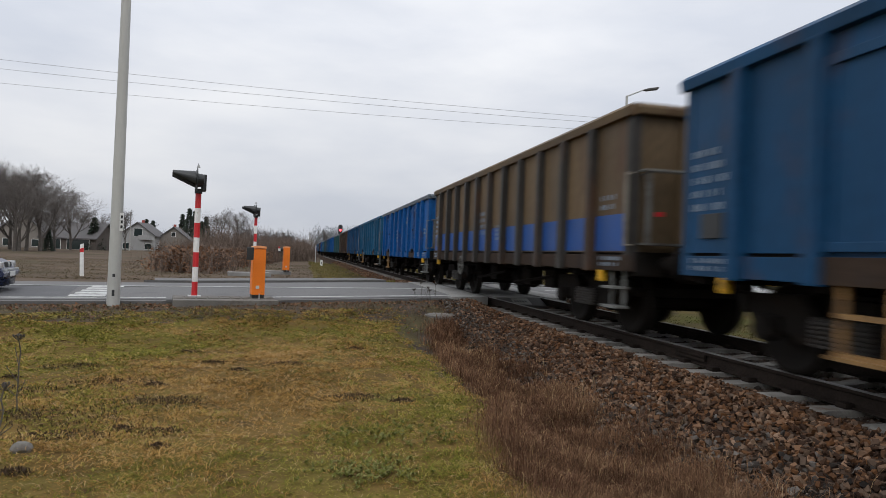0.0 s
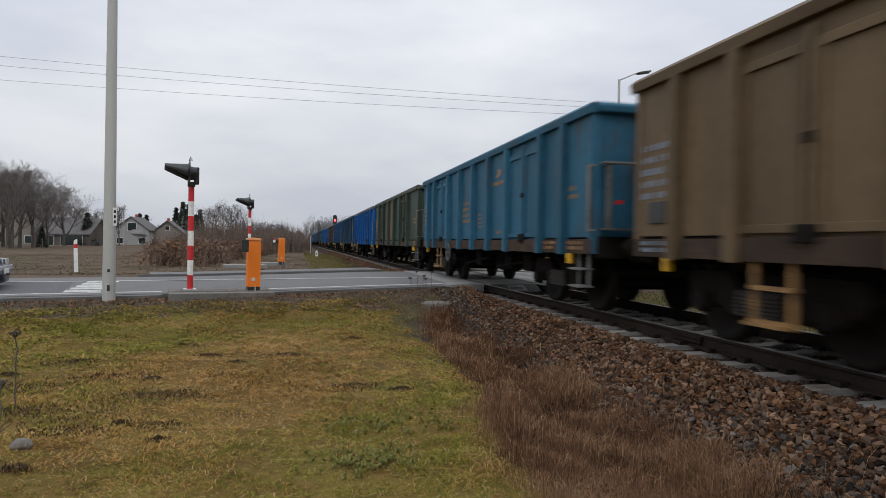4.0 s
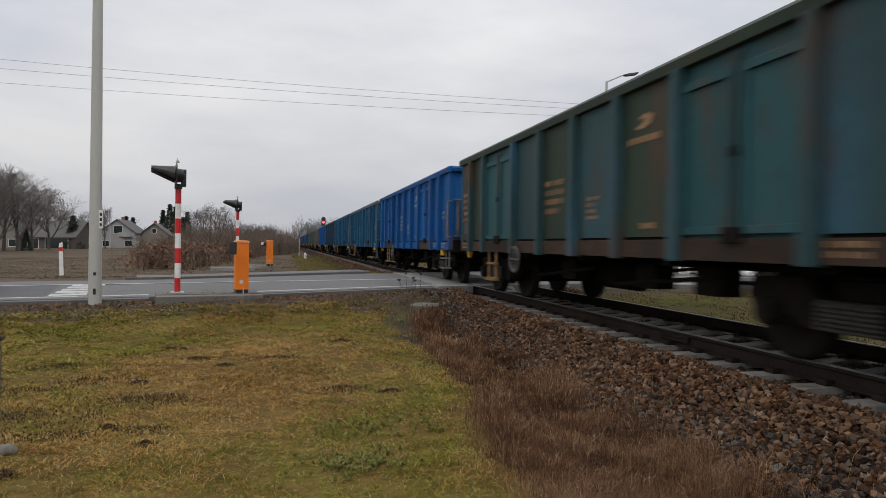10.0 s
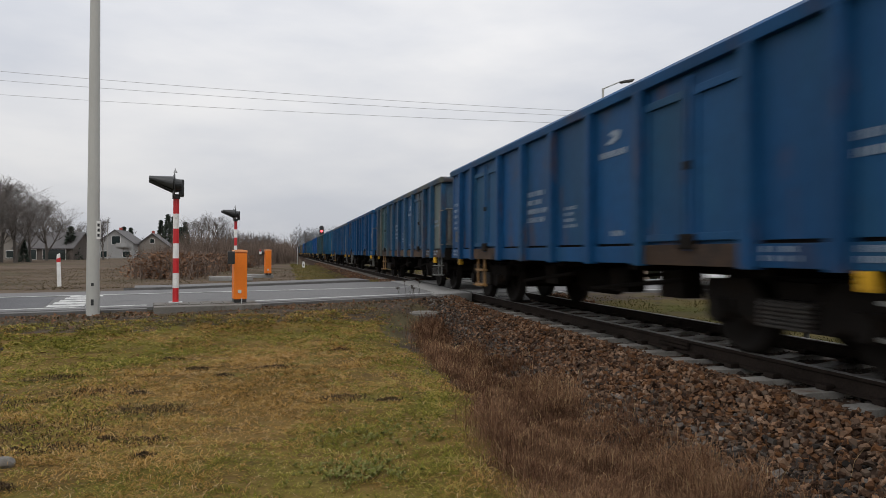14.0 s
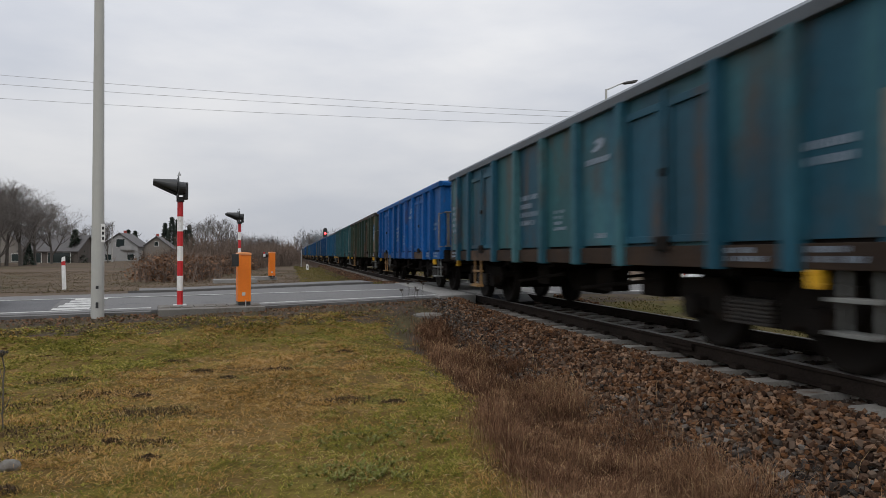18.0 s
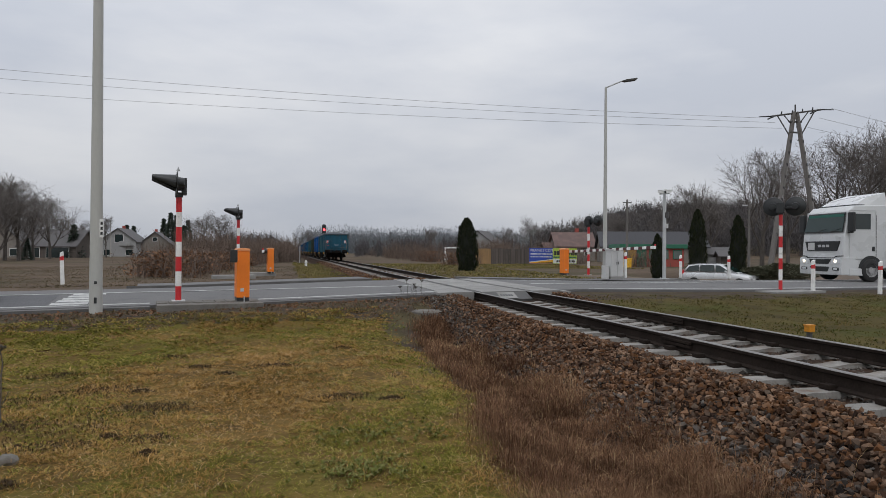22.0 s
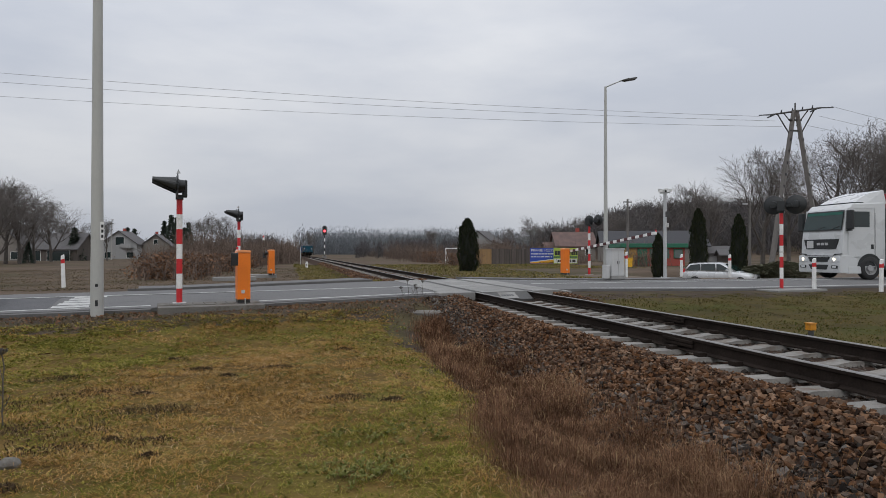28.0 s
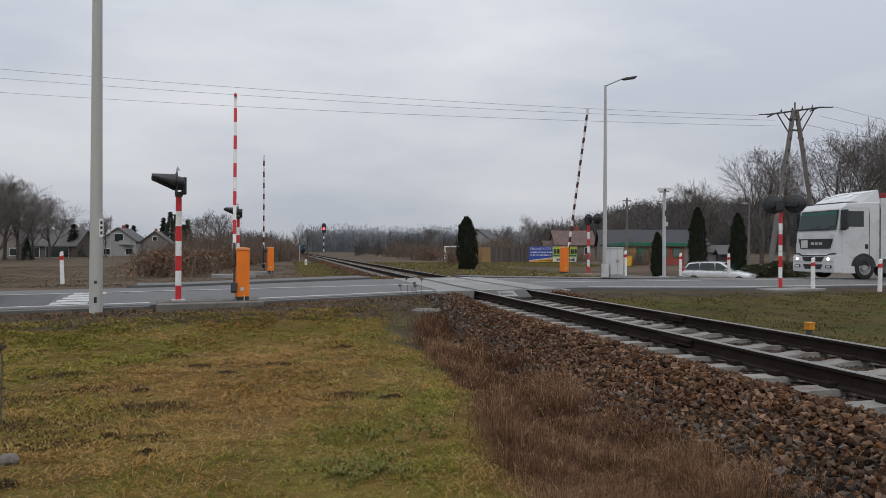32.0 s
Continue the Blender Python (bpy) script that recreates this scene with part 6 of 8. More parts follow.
def build_old_saloon(x, y, z, turn):
    c = thing("hatchback_car", "dark navy hatchback with chrome trim waiting at the stop line", "car", pose(x, y, z, 0, 0, turn))
    part("body", car_body([(-2.05, 0.84, 0.88), (-1.9, 0.93, 0.96), (-0.8, 0.94, 1.0), (0.55, 0.93, 1.0), (1.2, 0.88, 0.97), (1.8, 0.79, 0.93), (2.02, 0.7, 0.87), (2.06, 0.5, 0.85)], 1.68, 0.22), M["navy"], c)
    part("glasshouse", smooth_mesh(mesh_of(cabin([(-1.98, 0.92, 0.95, 0.86), (-1.5, 0.93, 1.34, 0.94), (-0.9, 0.94, 1.41, 0.96), (-0.1, 0.94, 1.4, 0.96), (0.2, 0.93, 1.33, 0.95), (0.85, 0.9, 0.94, 0.9)], 1.62))), M["navy"], c)
    for yy in (-0.8, 0.8):
        part("side_window", side_glass([(-1.6, 0.98), (-1.35, 1.28), (-0.78, 1.33), (-0.76, 0.98)], yy, 0.24), M["glass"], c)
        part("side_window", side_glass([(-0.68, 0.98), (-0.7, 1.33), (0.05, 1.31), (0.62, 0.99)], yy, 0.24), M["glass"], c)
        part("mirror", box(0.1, 0.15, 0.11, 0.45, yy * 1.12, 0.93, bev=0.03), M["black"], c)
        part("trim_strip", box(3.2, 0.012, 0.04, -0.2, yy * 1.045, 0.55, bev=0.004), M["black"], c)
    ws = bmesh.new()
    ws.faces.new([ws.verts.new(p) for p in ((0.83, -0.66, 0.965), (0.83, 0.66, 0.965), (0.27, 0.58, 1.335), (0.27, -0.58, 1.335))])
    part("windscreen", ws, M["windscreen"], c)
    part("bumper", prism([(1.72, 0.42), (2.1, 0.42), (2.12, 0.5), (2.08, 0.58), (1.72, 0.58)], 1.66, "y", 0.02), M["navy"], c)
    part("bumper_trim", box(0.02, 1.5, 0.045, 2.1, 0, 0.545, bev=0.008), M["galv"], c, "bright bumper trim")
    for yy in (-0.58, 0.58):
        part("headlight", box(0.12, 0.36, 0.14, 1.98, yy, 0.6, bev=0.025), M["lens"], c)
        part("indicator", box(0.28, 0.16, 0.14, 1.88, yy * 1.28, 0.6, bev=0.025), M["amber"], c)
    part("grille", box(0.08, 0.6, 0.12, 2.0, 0, 0.61, bev=0.01), M["black"], c)
    part("badge", lathe([(0.0, 0.0), (0.055, 0.0), (0.055, 0.015), (0.0, 0.02)], 16, "x"), M["galv"], c, at=pose(2.04, 0, 0.67))
    part("number_plate", box(0.015, 0.5, 0.11, 2.125, 0, 0.42, bev=0.003), M["plate"], c)
    for xx in (-1.2, 1.28):
        for yy in (-0.76, 0.76):
            wheel_parts(c, xx, yy, 0.3, 0.18, "hubcap")
    return c


build_old_saloon(-8.35, 15.55, -0.2, HDG)


M["green_tint"] = glass_mat("green_tinted_glass", (0.03, 0.13, 0.1), 0.2)


def build_truck():
    """A tractor cab with a high roof, facing along -x of its own space, and a red tarpaulin trailer behind."""
    t = thing("truck", "white high-roof lorry with headlights on and a red trailer", "truck")
    W = 1.22
    face = [(-0.05, 0.32), (-0.02, 1.0), (0.0, 1.4), (0.05, 2.0), (0.13, 2.4), (0.3, 3.12), (0.55, 3.36), (2.2, 3.42), (2.2, 0.6), (1.9, 0.55), (1.0, 0.5)]
    cabb = prism(face, 2 * W, "y", 0.06)
    part("cab", smooth_mesh(mesh_of(cabb)), M["truck_white"], t)
    roof = lofted([[(0.7, -1.05, 3.36), (0.75, -0.9, 3.45), (0.75, 0.9, 3.45), (0.7, 1.05, 3.36)],
                   [(1.3, -1.14, 3.36), (1.35, -0.98, 3.74), (1.35, 0.98, 3.74), (1.3, 1.14, 3.36)],
                   [(2.25, -1.2, 3.36), (2.25, -1.06, 3.98), (2.25, 1.06, 3.98), (2.25, 1.2, 3.36)]])
    part("roof_deflector", roof, M["truck_white"], t)
    part("roof_seam", box(1.5, 2.2, 0.03, 1.45, 0, 3.395), M["black"], t)
    part("side_deflector", box(0.5, 0.05, 2.7, 2.5, -1.2, 0.9, bev=0.02), M["truck_white"], t)
    part("side_deflector", box(0.5, 0.05, 2.7, 2.5, 1.2, 0.9, bev=0.02), M["truck_white"], t)
    part("cab_gap", box(0.09, 2.42, 2.3, 2.2, 0, 0.85), M["black"], t)
    sur = bmesh.new()
    sur.faces.new([sur.verts.new(p) for p in ((0.03, -1.16, 2.18), (0.03, 1.16, 2.18), (0.245, 1.1, 3.07), (0.245, -1.1, 3.07))])
    part("windscreen_seal", sur, M["black"], t)
    ws = bmesh.new()
    ws.faces.new([ws.verts.new(p) for p in ((0.02, -1.12, 2.23), (0.02, 1.12, 2.23), (0.22, 1.06, 3.03), (0.22, -1.06, 3.03))])
    w = part("windscreen", ws, M["windscreen"], t)
    for y in (-0.5, 0.35):
        part("wiper", beam((0.01, y, 2.22), (0.035, y - 0.5, 2.36), 0.012), M["black"], w)
    part("tinted_band", box(0.012, 2.05, 0.12, 0.188, 0, 2.88), M["green_tint"], w, "green tinted top band")
    gr = part("grille", prism([(-1.02, 1.8), (1.02, 1.8), (0.88, 1.36), (-0.88, 1.36)], 0.06, "x", 0.015), M["black"], t, "black grille with a pale emblem", pose(-0.005, 0, 0))
    for k in range(3):
        part("emblem_bar", box(0.012, 0.18, 0.11, -0.036, 0.12 - 0.24 * k, 1.53, bev=0.004), M["galv"], gr)
    part("plate_blank", box(0.012, 0.4, 0.34, -0.034, 0.62, 1.4, bev=0.004), M["grey_metal"], gr)
    bump = prism([(-0.12, 0.3), (-0.14, 0.6), (-0.1, 1.08), (0.4, 1.12), (0.75, 0.9), (0.72, 0.3)], 2 * W + 0.04, "y", 0.04)
    part("bumper", bump, M["truck_white"], t)
    part("bumper_seam", prism([(-1.26, 1.16), (-0.9, 1.14), (-0.8, 1.07), (0.8, 1.07), (0.9, 1.14), (1.26, 1.16), (1.26, 1.13), (0.9, 1.11), (0.8, 1.03), (-0.8, 1.03), (-0.9, 1.11), (-1.26, 1.13)], 0.08, "x"), M["black"], t, at=pose(-0.07, 0, 0))
    for z, ww, hh in ((0.78, 1.3, 0.22), (0.44, 1.2, 0.22)):
        part("bumper_intake", prism([(-ww / 2, z + hh), (ww / 2, z + hh), (ww / 2 - 0.14, z), (-ww / 2 + 0.14, z)], 0.05, "x", 0.012), M["black"], t, at=pose(-0.125, 0, 0))
    for y in (-0.93, 0.93):
        sy = 1 if y > 0 else -1
        h = part("headlight", prism([(y - 0.27 * sy, 0.78), (y + 0.27 * sy, 0.8), (y + 0.27 * sy, 1.02), (y - 0.2 * sy, 0.98)], 0.06, "x", 0.015), M["lens"], t, "lit headlight", pose(-0.125, 0, 0))
        part("bulb", lathe([(0.0, -0.01), (0.07, 0.0), (0.07, 0.03)], 16, "x"), M["headlight"], h, at=pose(-0.045, y, 0.9))
        part("fog_light", box(0.05, 0.36, 0.13, -0.135, y, 0.5, bev=0.02), M["black"], t)
        part("fog_lens", box(0.02, 0.22, 0.08, -0.165, y, 0.525, bev=0.01), M["lens"], t)
    part("badge_ring", box(0.012, 0.16, 0.05, -0.01, -1.0, 1.92, bev=0.004), M["galv"], t)
    for y in (-1.225, 1.225):
        sw = bmesh.new()
        box(1.0, 0.012, 0.68, -0.06, 0, 0, bm=sw)
        for v in sw.verts:
            if v.co.x < 0 and v.co.z > 0.3:
                v.co.x += 0.2
        d = part("door", box(1.35, 0.02, 2.15, 0.95, y, 1.0, bev=0.03), M["truck_white"], t)
        part("side_window", sw, M["glass"], d, at=pose(0.92, y * 1.012, 2.32))
        part("door_seam", box(0.025, 0.012, 1.95, 1.65, y * 1.004, 1.0), M["black"], d)
        part("door_handle", box(0.12, 0.02, 0.2, 1.5, y * 1.015, 1.36, bev=0.02), M["black"], d)
        part("step", box(0.7, 0.12, 0.3, 0.62, y * 0.98, 0.28, bev=0.03), M["truck_white"], t)
        part("mirror", box(0.16, 0.3, 0.85, 0.2, y * 1.18, 2.2, bev=0.05), M["black"], t)
        part("mirror_arm", box(0.08, 0.3, 0.05, 0.25, y * 1.08, 2.15, bev=0.01), M["black"], t)
        arch = prism([(0.95 + 0.62 * math.cos(a), 0.5 + 0.62 * math.sin(a)) for a in np.linspace(0.1, math.pi - 0.1, 12)], 0.06, "y", 0.01)
        part("wheel_arch", arch, M["black"], t, "black wheel arch", pose(0.42, y * 0.99, 0.04))
        tw = part("wheel", smooth_mesh(mesh_of(lathe([(0.3, -0.15), (0.47, -0.15), (0.51, -0.1), (0.51, 0.1), (0.47, 0.15), (0.3, 0.15)], 28, "y"))), M["tyre"], t, "black tyre", pose(1.38, y * 0.93, 0.51))
        part("rim", lathe([(0.0, -0.14), (0.13, -0.14), (0.15, -0.04), (0.27, -0.03), (0.31, -0.15)], 24, "y"), M["rim"], tw)
        for k in range(10):
            a = math.pi * k / 5
            part("wheel_nut", tube(0.02, 0.02, 0.03, 0.21 * math.cos(a), -0.06, 0.21 * math.sin(a), n=6, axis="y"), M["galv"], tw)
    part("chassis", box(6.0, 0.9, 0.25, 4.0, 0, 0.75, bev=0.02), M["under"], t)
    part("fuel_tank", tube(0.33, 0.33, 1.3, 2.7, -0.85, 0.7, n=18, axis="x"), M["galv"], t)
    tr = part("trailer", box(11.5, 2.5, 2.75, 8.9, 0, 1.15, bev=0.03), M["trailer"], t, "red tarpaulin trailer")
    part("trailer_frame", box(11.5, 2.5, 0.16, 8.9, 0, 0.98, bev=0.02), M["grey_metal"], tr)
    for x in (4.6, 10.6, 11.9, 13.2):
        for y in (-1.0, 1.0):
            wheel_parts(t, x, y, 0.5, 0.3, "rim")
    return t


TRUCK = build_truck()


# ---- buildings ----
def gable_house(label, x, y, z, turn, w, d, h, ridge, wall, roof, windows=(), chimney=True, group="houses", eave=0.4, name="house"):
    """Ridge along the house's own x. windows: (side, along, sill, width, height); side f or b for long walls, l or r for gables."""
    hs = thing(name, label, "house", pose(x, y, z, 0, 0, turn), group)
    bm = bmesh.new()
    v = [bm.verts.new(p) for p in ((-w / 2, -d / 2, 0), (w / 2, -d / 2, 0), (w / 2, d / 2, 0), (-w / 2, d / 2, 0),
                                   (-w / 2, -d / 2, h), (w / 2, -d / 2, h), (w / 2, d / 2, h), (-w / 2, d / 2, h), (-w / 2, 0, ridge), (w / 2, 0, ridge))]
    for f in ((0, 1, 5, 4), (2, 3, 7, 6), (1, 2, 6, 9, 5), (3, 0, 4, 8, 7), (0, 3, 2, 1), (4, 5, 9, 8), (6, 7, 8, 9)):
        bm.faces.new([v[i] for i in f])
    part("wall", bm, M[wall], hs)
    k = (ridge - h) / (d / 2)
    for s in (-1, 1):
        rf = prism([(0, ridge + 0.02), (s * (d / 2 + eave), h - k * eave + 0.02), (s * (d / 2 + eave), h - k * eave + 0.2), (0, ridge + 0.22)], w + 2 * eave, "x")
        part("roof", rf, M[roof], hs)
    if chimney:
        part("chimney", box(0.6, 0.6, 1.4, w * 0.15, d * 0.08, ridge - 0.5, bev=0.03), M["brick_red"], hs)
    for side, a, sill, ww, wh in windows:
        at = {"f": pose(a, -d / 2, sill), "b": pose(a, d / 2, sill, 0, 0, 180), "l": pose(-w / 2, a, sill, 0, 0, -90), "r": pose(w / 2, a, sill, 0, 0, 90)}[side]
        fr = part("window", box(ww, 0.1, wh, 0, -0.02, 0, bev=0.01), M["white"], hs, at=at)
        part("pane", box(ww - 0.14, 0.02, wh - 0.14, 0, -0.075, 0.07), M["glass"], fr)
    return hs


gable_house("white two-storey house with a dark gabled roof and balcony", -36.82, 163.11, -1.2, 88, 10.5, 7.6, 4.2, 7.0, "render_white", "roof_dark",
            (("l", -2.4, 1.0, 1.6, 1.4), ("l", 2.2, 1.0, 1.6, 1.4), ("l", -0.2, 3.9, 1.9, 1.9), ("f", -2, 1, 1.4, 1.3), ("f", 2, 1, 1.4, 1.3)), True)
bal = thing("balcony", "white balcony across the house's gable", "balcony", pose(-36.83, 158.49, 2.0, 0, 0, -28))
part("deck", box(6.5, 1.2, 0.15, bev=0.02), M["render_white"], bal)
part("balustrade", box(6.5, 0.06, 0.85, 0, -0.58, 0.2, bev=0.01), M["render_white"], bal)
gable_house("pale house with a plain gable end and light roof edge", -30.26, 166.68, -1.0, 92, 9, 7.6, 3.2, 6.2, "render_beige", "roof_dark",
            (("l", 0, 4.0, 1.0, 1.1),), True)
gable_house("large pale house behind bare trees", -50.44, 137.59, -1.2, 84, 10, 9, 3.2, 7.4, "render_beige", "roof_dark", (("l", -2.5, 1, 1.3, 1.4), ("l", 2.5, 1, 1.3, 1.4), ("f", 0, 1, 1.4, 1.4)), True)
gable_house("low grey shed with a long dark roof", -41.43, 133.37, -0.8, -18, 11, 6, 2.6, 5.2, "wood_grey", "roof_dark", (("f", -2.5, 0.3, 2.2, 1.9), ("f", 2.0, 0.3, 4.4, 2.0)), False, name="shed")
gable_house("weathered house with an old red tiled roof", 48.02, 103.65, -0.6, -12, 6.5, 6, 2.8, 5.0, "render_beige", "roof_red", (("f", -2, 1.1, 1.0, 1.2), ("f", 2, 1.1, 1.0, 1.2), ("l", 0, 3.3, 0.9, 1.0)))
gable_house("low shed with an old red roof", 45.0, 104.4, -0.6, -5, 3.6, 4, 2.0, 3.2, "render_beige", "roof_red", (("f", 0, 1, 1.2, 1.0),), False, name="shed")
gable_house("small white gabled house among far trees", 44.24, 143.64, 0.6, 55, 8, 6.5, 2.8, 5.2, "render_white", "roof_dark", (("f", 0, 1, 1.1, 1.1),), False)
gable_house("long grey storehouse with a wide grey roof", 54.55, 89.74, -0.6, -22, 15, 9, 2.6, 4.8, "render_beige", "roof_grey", (), False, name="storehouse")


gable_house("low white outbuilding under the wooded hill", 62.35, 83.75, -0.6, -25, 3.4, 3.0, 1.6, 2.4, "render_white", "roof_dark", (("f", 0.6, 0.5, 0.8, 0.7),), False, name="shed")
gable_house("low dark carport under the wooded hill", 61.40, 79.87, -0.6, -25, 3.0, 3.0, 1.3, 1.9, "wood_grey", "roof_dark", (), False, name="shed")


def build_kiosk():
    k = thing("kiosk", "red-walled kiosk with a green flat roof and ochre door", "kiosk", pose(36.86, 61.08, -0.7, 0, 0, -14))
    part("wall", box(6.4, 4.0, 2.3, 0, 0, 0), M["brick_red"], k)
    part("roof", box(6.9, 4.6, 0.42, 0, 0, 2.25, bev=0.03), M["green"], k, "green fascia roof")
    part("door_panel", box(1.4, 0.06, 2.1, -2.45, -2.02, 0.05, bev=0.01), M["ochre"], k, "ochre panel door")
    part("green_door", box(1.0, 0.06, 2.1, -1.15, -2.02, 0.05, bev=0.01), M["green"], k, "green door")
    for x, w in ((0.6, 2.0), (2.5, 0.9)):
        fr = part("window", box(w, 0.08, 0.95, x, -2.02, 1.15, bev=0.01), M["green"], k)
        part("pane", box(w - 0.16, 0.02, 0.8, x, -2.07, 1.22), M["pane_grey"], fr)
    bin_ = thing("yellow_bin", "small yellow waste bin by the kiosk", "bin", pose(31.76, 56.14, -0.5))
    part("body", prism([(-0.3, 0), (0.3, 0), (0.36, 0.95), (-0.36, 0.95)], 0.6, "y", 0.03), M["yellow"], bin_)
    part("lid", box(0.78, 0.66, 0.1, 0, 0, 0.95, bev=0.03), M["yellow"], bin_)


M["pane_grey"] = glass_mat("dull_window_pane", (0.12, 0.15, 0.14), 0.2)
build_kiosk()


def build_fence():
    f = thing("board_fence", "weathered grey board fence with a tan section", "fence", pose(25.25, 71.07, -0.55, 0, 0, -13))
    rng = random.Random(3)
    for i in range(70):
        x = -7.0 + i * 0.2
        c = "wood_tan" if 12 < i < 24 else "wood_grey"
        part("board", box(0.18, 0.03, 2.0 + rng.uniform(-0.06, 0.06), x, rng.uniform(-0.01, 0.01), 0), M[c], f)
    for x in np.arange(-7, 7.1, 2.4):
        part("post", box(0.12, 0.12, 2.1, x, 0.09, 0, bev=0.01), M["wood_grey"], f)


build_fence()


def lettering(words, size, m, parent, at):
    """Words in the built-in font, as a mesh."""
    cu = bpy.data.curves.new("words", "FONT")
    cu.body, cu.size, cu.extrude = words, size, 0.003
    ob = bpy.data.objects.new("words", cu)
    me = bpy.data.meshes.new_from_object(ob)
    bpy.data.objects.remove(ob)
    me.materials.clear()
    return tagged(part("lettering", me, M[m], parent, at=at), kind="stuff")


def bars(parent, m, seed, x0, x1, z, h, lo=0.05, hi=0.13):
    """A line of unreadable lettering as plain bars."""
    r = random.Random(seed)
    bm, x = bmesh.new(), x0
    while x < x1:
        w = r.uniform(lo, hi)
        box(w, 0.006, h, x + w / 2, -0.016, z, bm=bm)
        x += w + r.choice((0.03, 0.03, 0.04, 0.11))
    tagged(part("bars", bm, M[m], parent), kind="stuff")


def build_banners():
    b = thing("advert_banner", "blue and yellow cleaning advert banner on a fence", "banner", pose(28.87, 68.14, -0.2, 0, 0, -13), "banners")
    part("sheet", box(4.6, 0.02, 1.75), M["ban_blue"], b)
    part("yellow_field", prism([(-2.28, 0.02), (2.28, 0.02), (2.28, 0.5), (1.2, 0.52), (0.2, 0.4), (-2.28, 0.12)], 0.006, "y"), M["ban_yellow"], b, at=pose(0, -0.014, 0))
    part("white_stripe", prism([(-2.28, 0.13), (0.2, 0.41), (1.2, 0.53), (2.28, 0.51), (2.28, 0.57), (1.2, 0.6), (0.1, 0.5), (-2.28, 0.2)], 0.006, "y"), M["ban_white"], b, at=pose(0, -0.016, 0))
    lettering("PRANIE I CZYSZCZENIE", 0.4, "ban_white", b, pose(-2.18, -0.016, 1.36, 90, 0, 0))
    bars(b, "ban_white", 2, -2.15, 1.9, 1.02, 0.15)
    bars(b, "ban_white", 3, -2.15, 0.1, 0.7, 0.15)
    part("vehicle_picture", prism([(0.5, 0.55), (2.1, 0.55), (2.15, 0.72), (1.8, 0.84), (1.5, 0.98), (1.0, 0.98), (0.62, 0.78)], 0.008, "y"), M["black"], b, "dark vehicle silhouette", pose(0, -0.02, 0))
    bars(b, "black", 4, -1.3, 1.4, 0.08, 0.12)
    g = thing("advert_banner", "pale green advertising banner with dark bars", "banner", pose(30.26, 67.09, -0.2, 0, 0, -13), "banners")
    part("sheet", box(2.7, 0.02, 1.75), M["ban_green"], g)
    part("white_field", box(2.6, 0.006, 0.5, 0, -0.014, 0.05), M["ban_white"], g)
    bars(g, "black", 5, -1.2, 1.2, 0.95, 0.5, 0.16, 0.3)
    bars(g, "black", 6, -0.9, 1.0, 0.18, 0.22, 0.1, 0.2)
    part("green_band", box(2.6, 0.006, 0.16, 0, -0.014, 0.66), M["green"], g)


build_banners()


def utility_pole(x, y, z, h, lamp=False, mat_name="pole_dark"):
    p = thing("utility_pole", "plain dark utility pole at the lane", "pole", pose(x, y, z), "utility poles")
    part("pole", tube(0.14, 0.09, h, n=10), M[mat_name], p)
    part("crossarm", box(0.9, 0.08, 0.1, 0.1 if lamp else 0, 0, h - 0.35), M["steel_dark"], p)
    if lamp:
        part("lamp_head", box(0.5, 0.2, 0.12, -0.5, 0, h - 0.05, bev=0.03), M["galv"], p)


utility_pole(31.76, 56.14, -0.5, 6.7)
utility_pole(43.18, 53.39, -0.5, 6.2, True)
utility_pole(-34.68, 142.03, -0.8, 8.0, False, "pole_concrete")
utility_pole(1.62, 195.02, -0.5, 7.0, False, "pole_concrete")
mp = thing("marker_pole", "thin grey marker pole beside the line", "pole", pose(1.41, 76.80, -0.5))
part("pole", tube(0.05, 0.045, 2.1, n=10), M["galv"], mp)
part("cap", tube(0.06, 0.06, 0.05, 0, 0, 2.08, n=10), M["galv"], mp)


# ---- trees and shrubs ----
def tube_mesh(name, segs, sides=4):
    """segs: rows of start, end, start radius, end radius; one prism each, in a single mesh."""
    s = np.array(segs, float)
    p0, p1, r0, r1 = s[:, 0:3], s[:, 3:6], s[:, 6], s[:, 7]
    d = p1 - p0
    d /= np.linalg.norm(d, axis=1, keepdims=True) + 1e-9
    ref = np.where(np.abs(d[:, 2:3]) < 0.9, np.array([[0, 0, 1.0]]), np.array([[1.0, 0, 0]]))
    a = np.cross(d, ref)
    a /= np.linalg.norm(a, axis=1, keepdims=True) + 1e-9
    b = np.cross(d, a)
    n = len(s)
    verts = np.zeros((n, 2 * sides, 3))
    for k in range(sides):
        t = 2 * math.pi * k / sides
        o = a * math.cos(t) + b * math.sin(t)
        verts[:, k] = p0 + o * r0[:, None]
        verts[:, sides + k] = p1 + o * r1[:, None]
    base = (np.arange(n) * 2 * sides)[:, None]
    faces = np.concatenate([np.stack([base[:, 0] + k, base[:, 0] + (k + 1) % sides, base[:, 0] + sides + (k + 1) % sides, base[:, 0] + sides + k], -1) for k in range(sides)])
    return array_mesh(name, verts.reshape(-1, 3), faces)


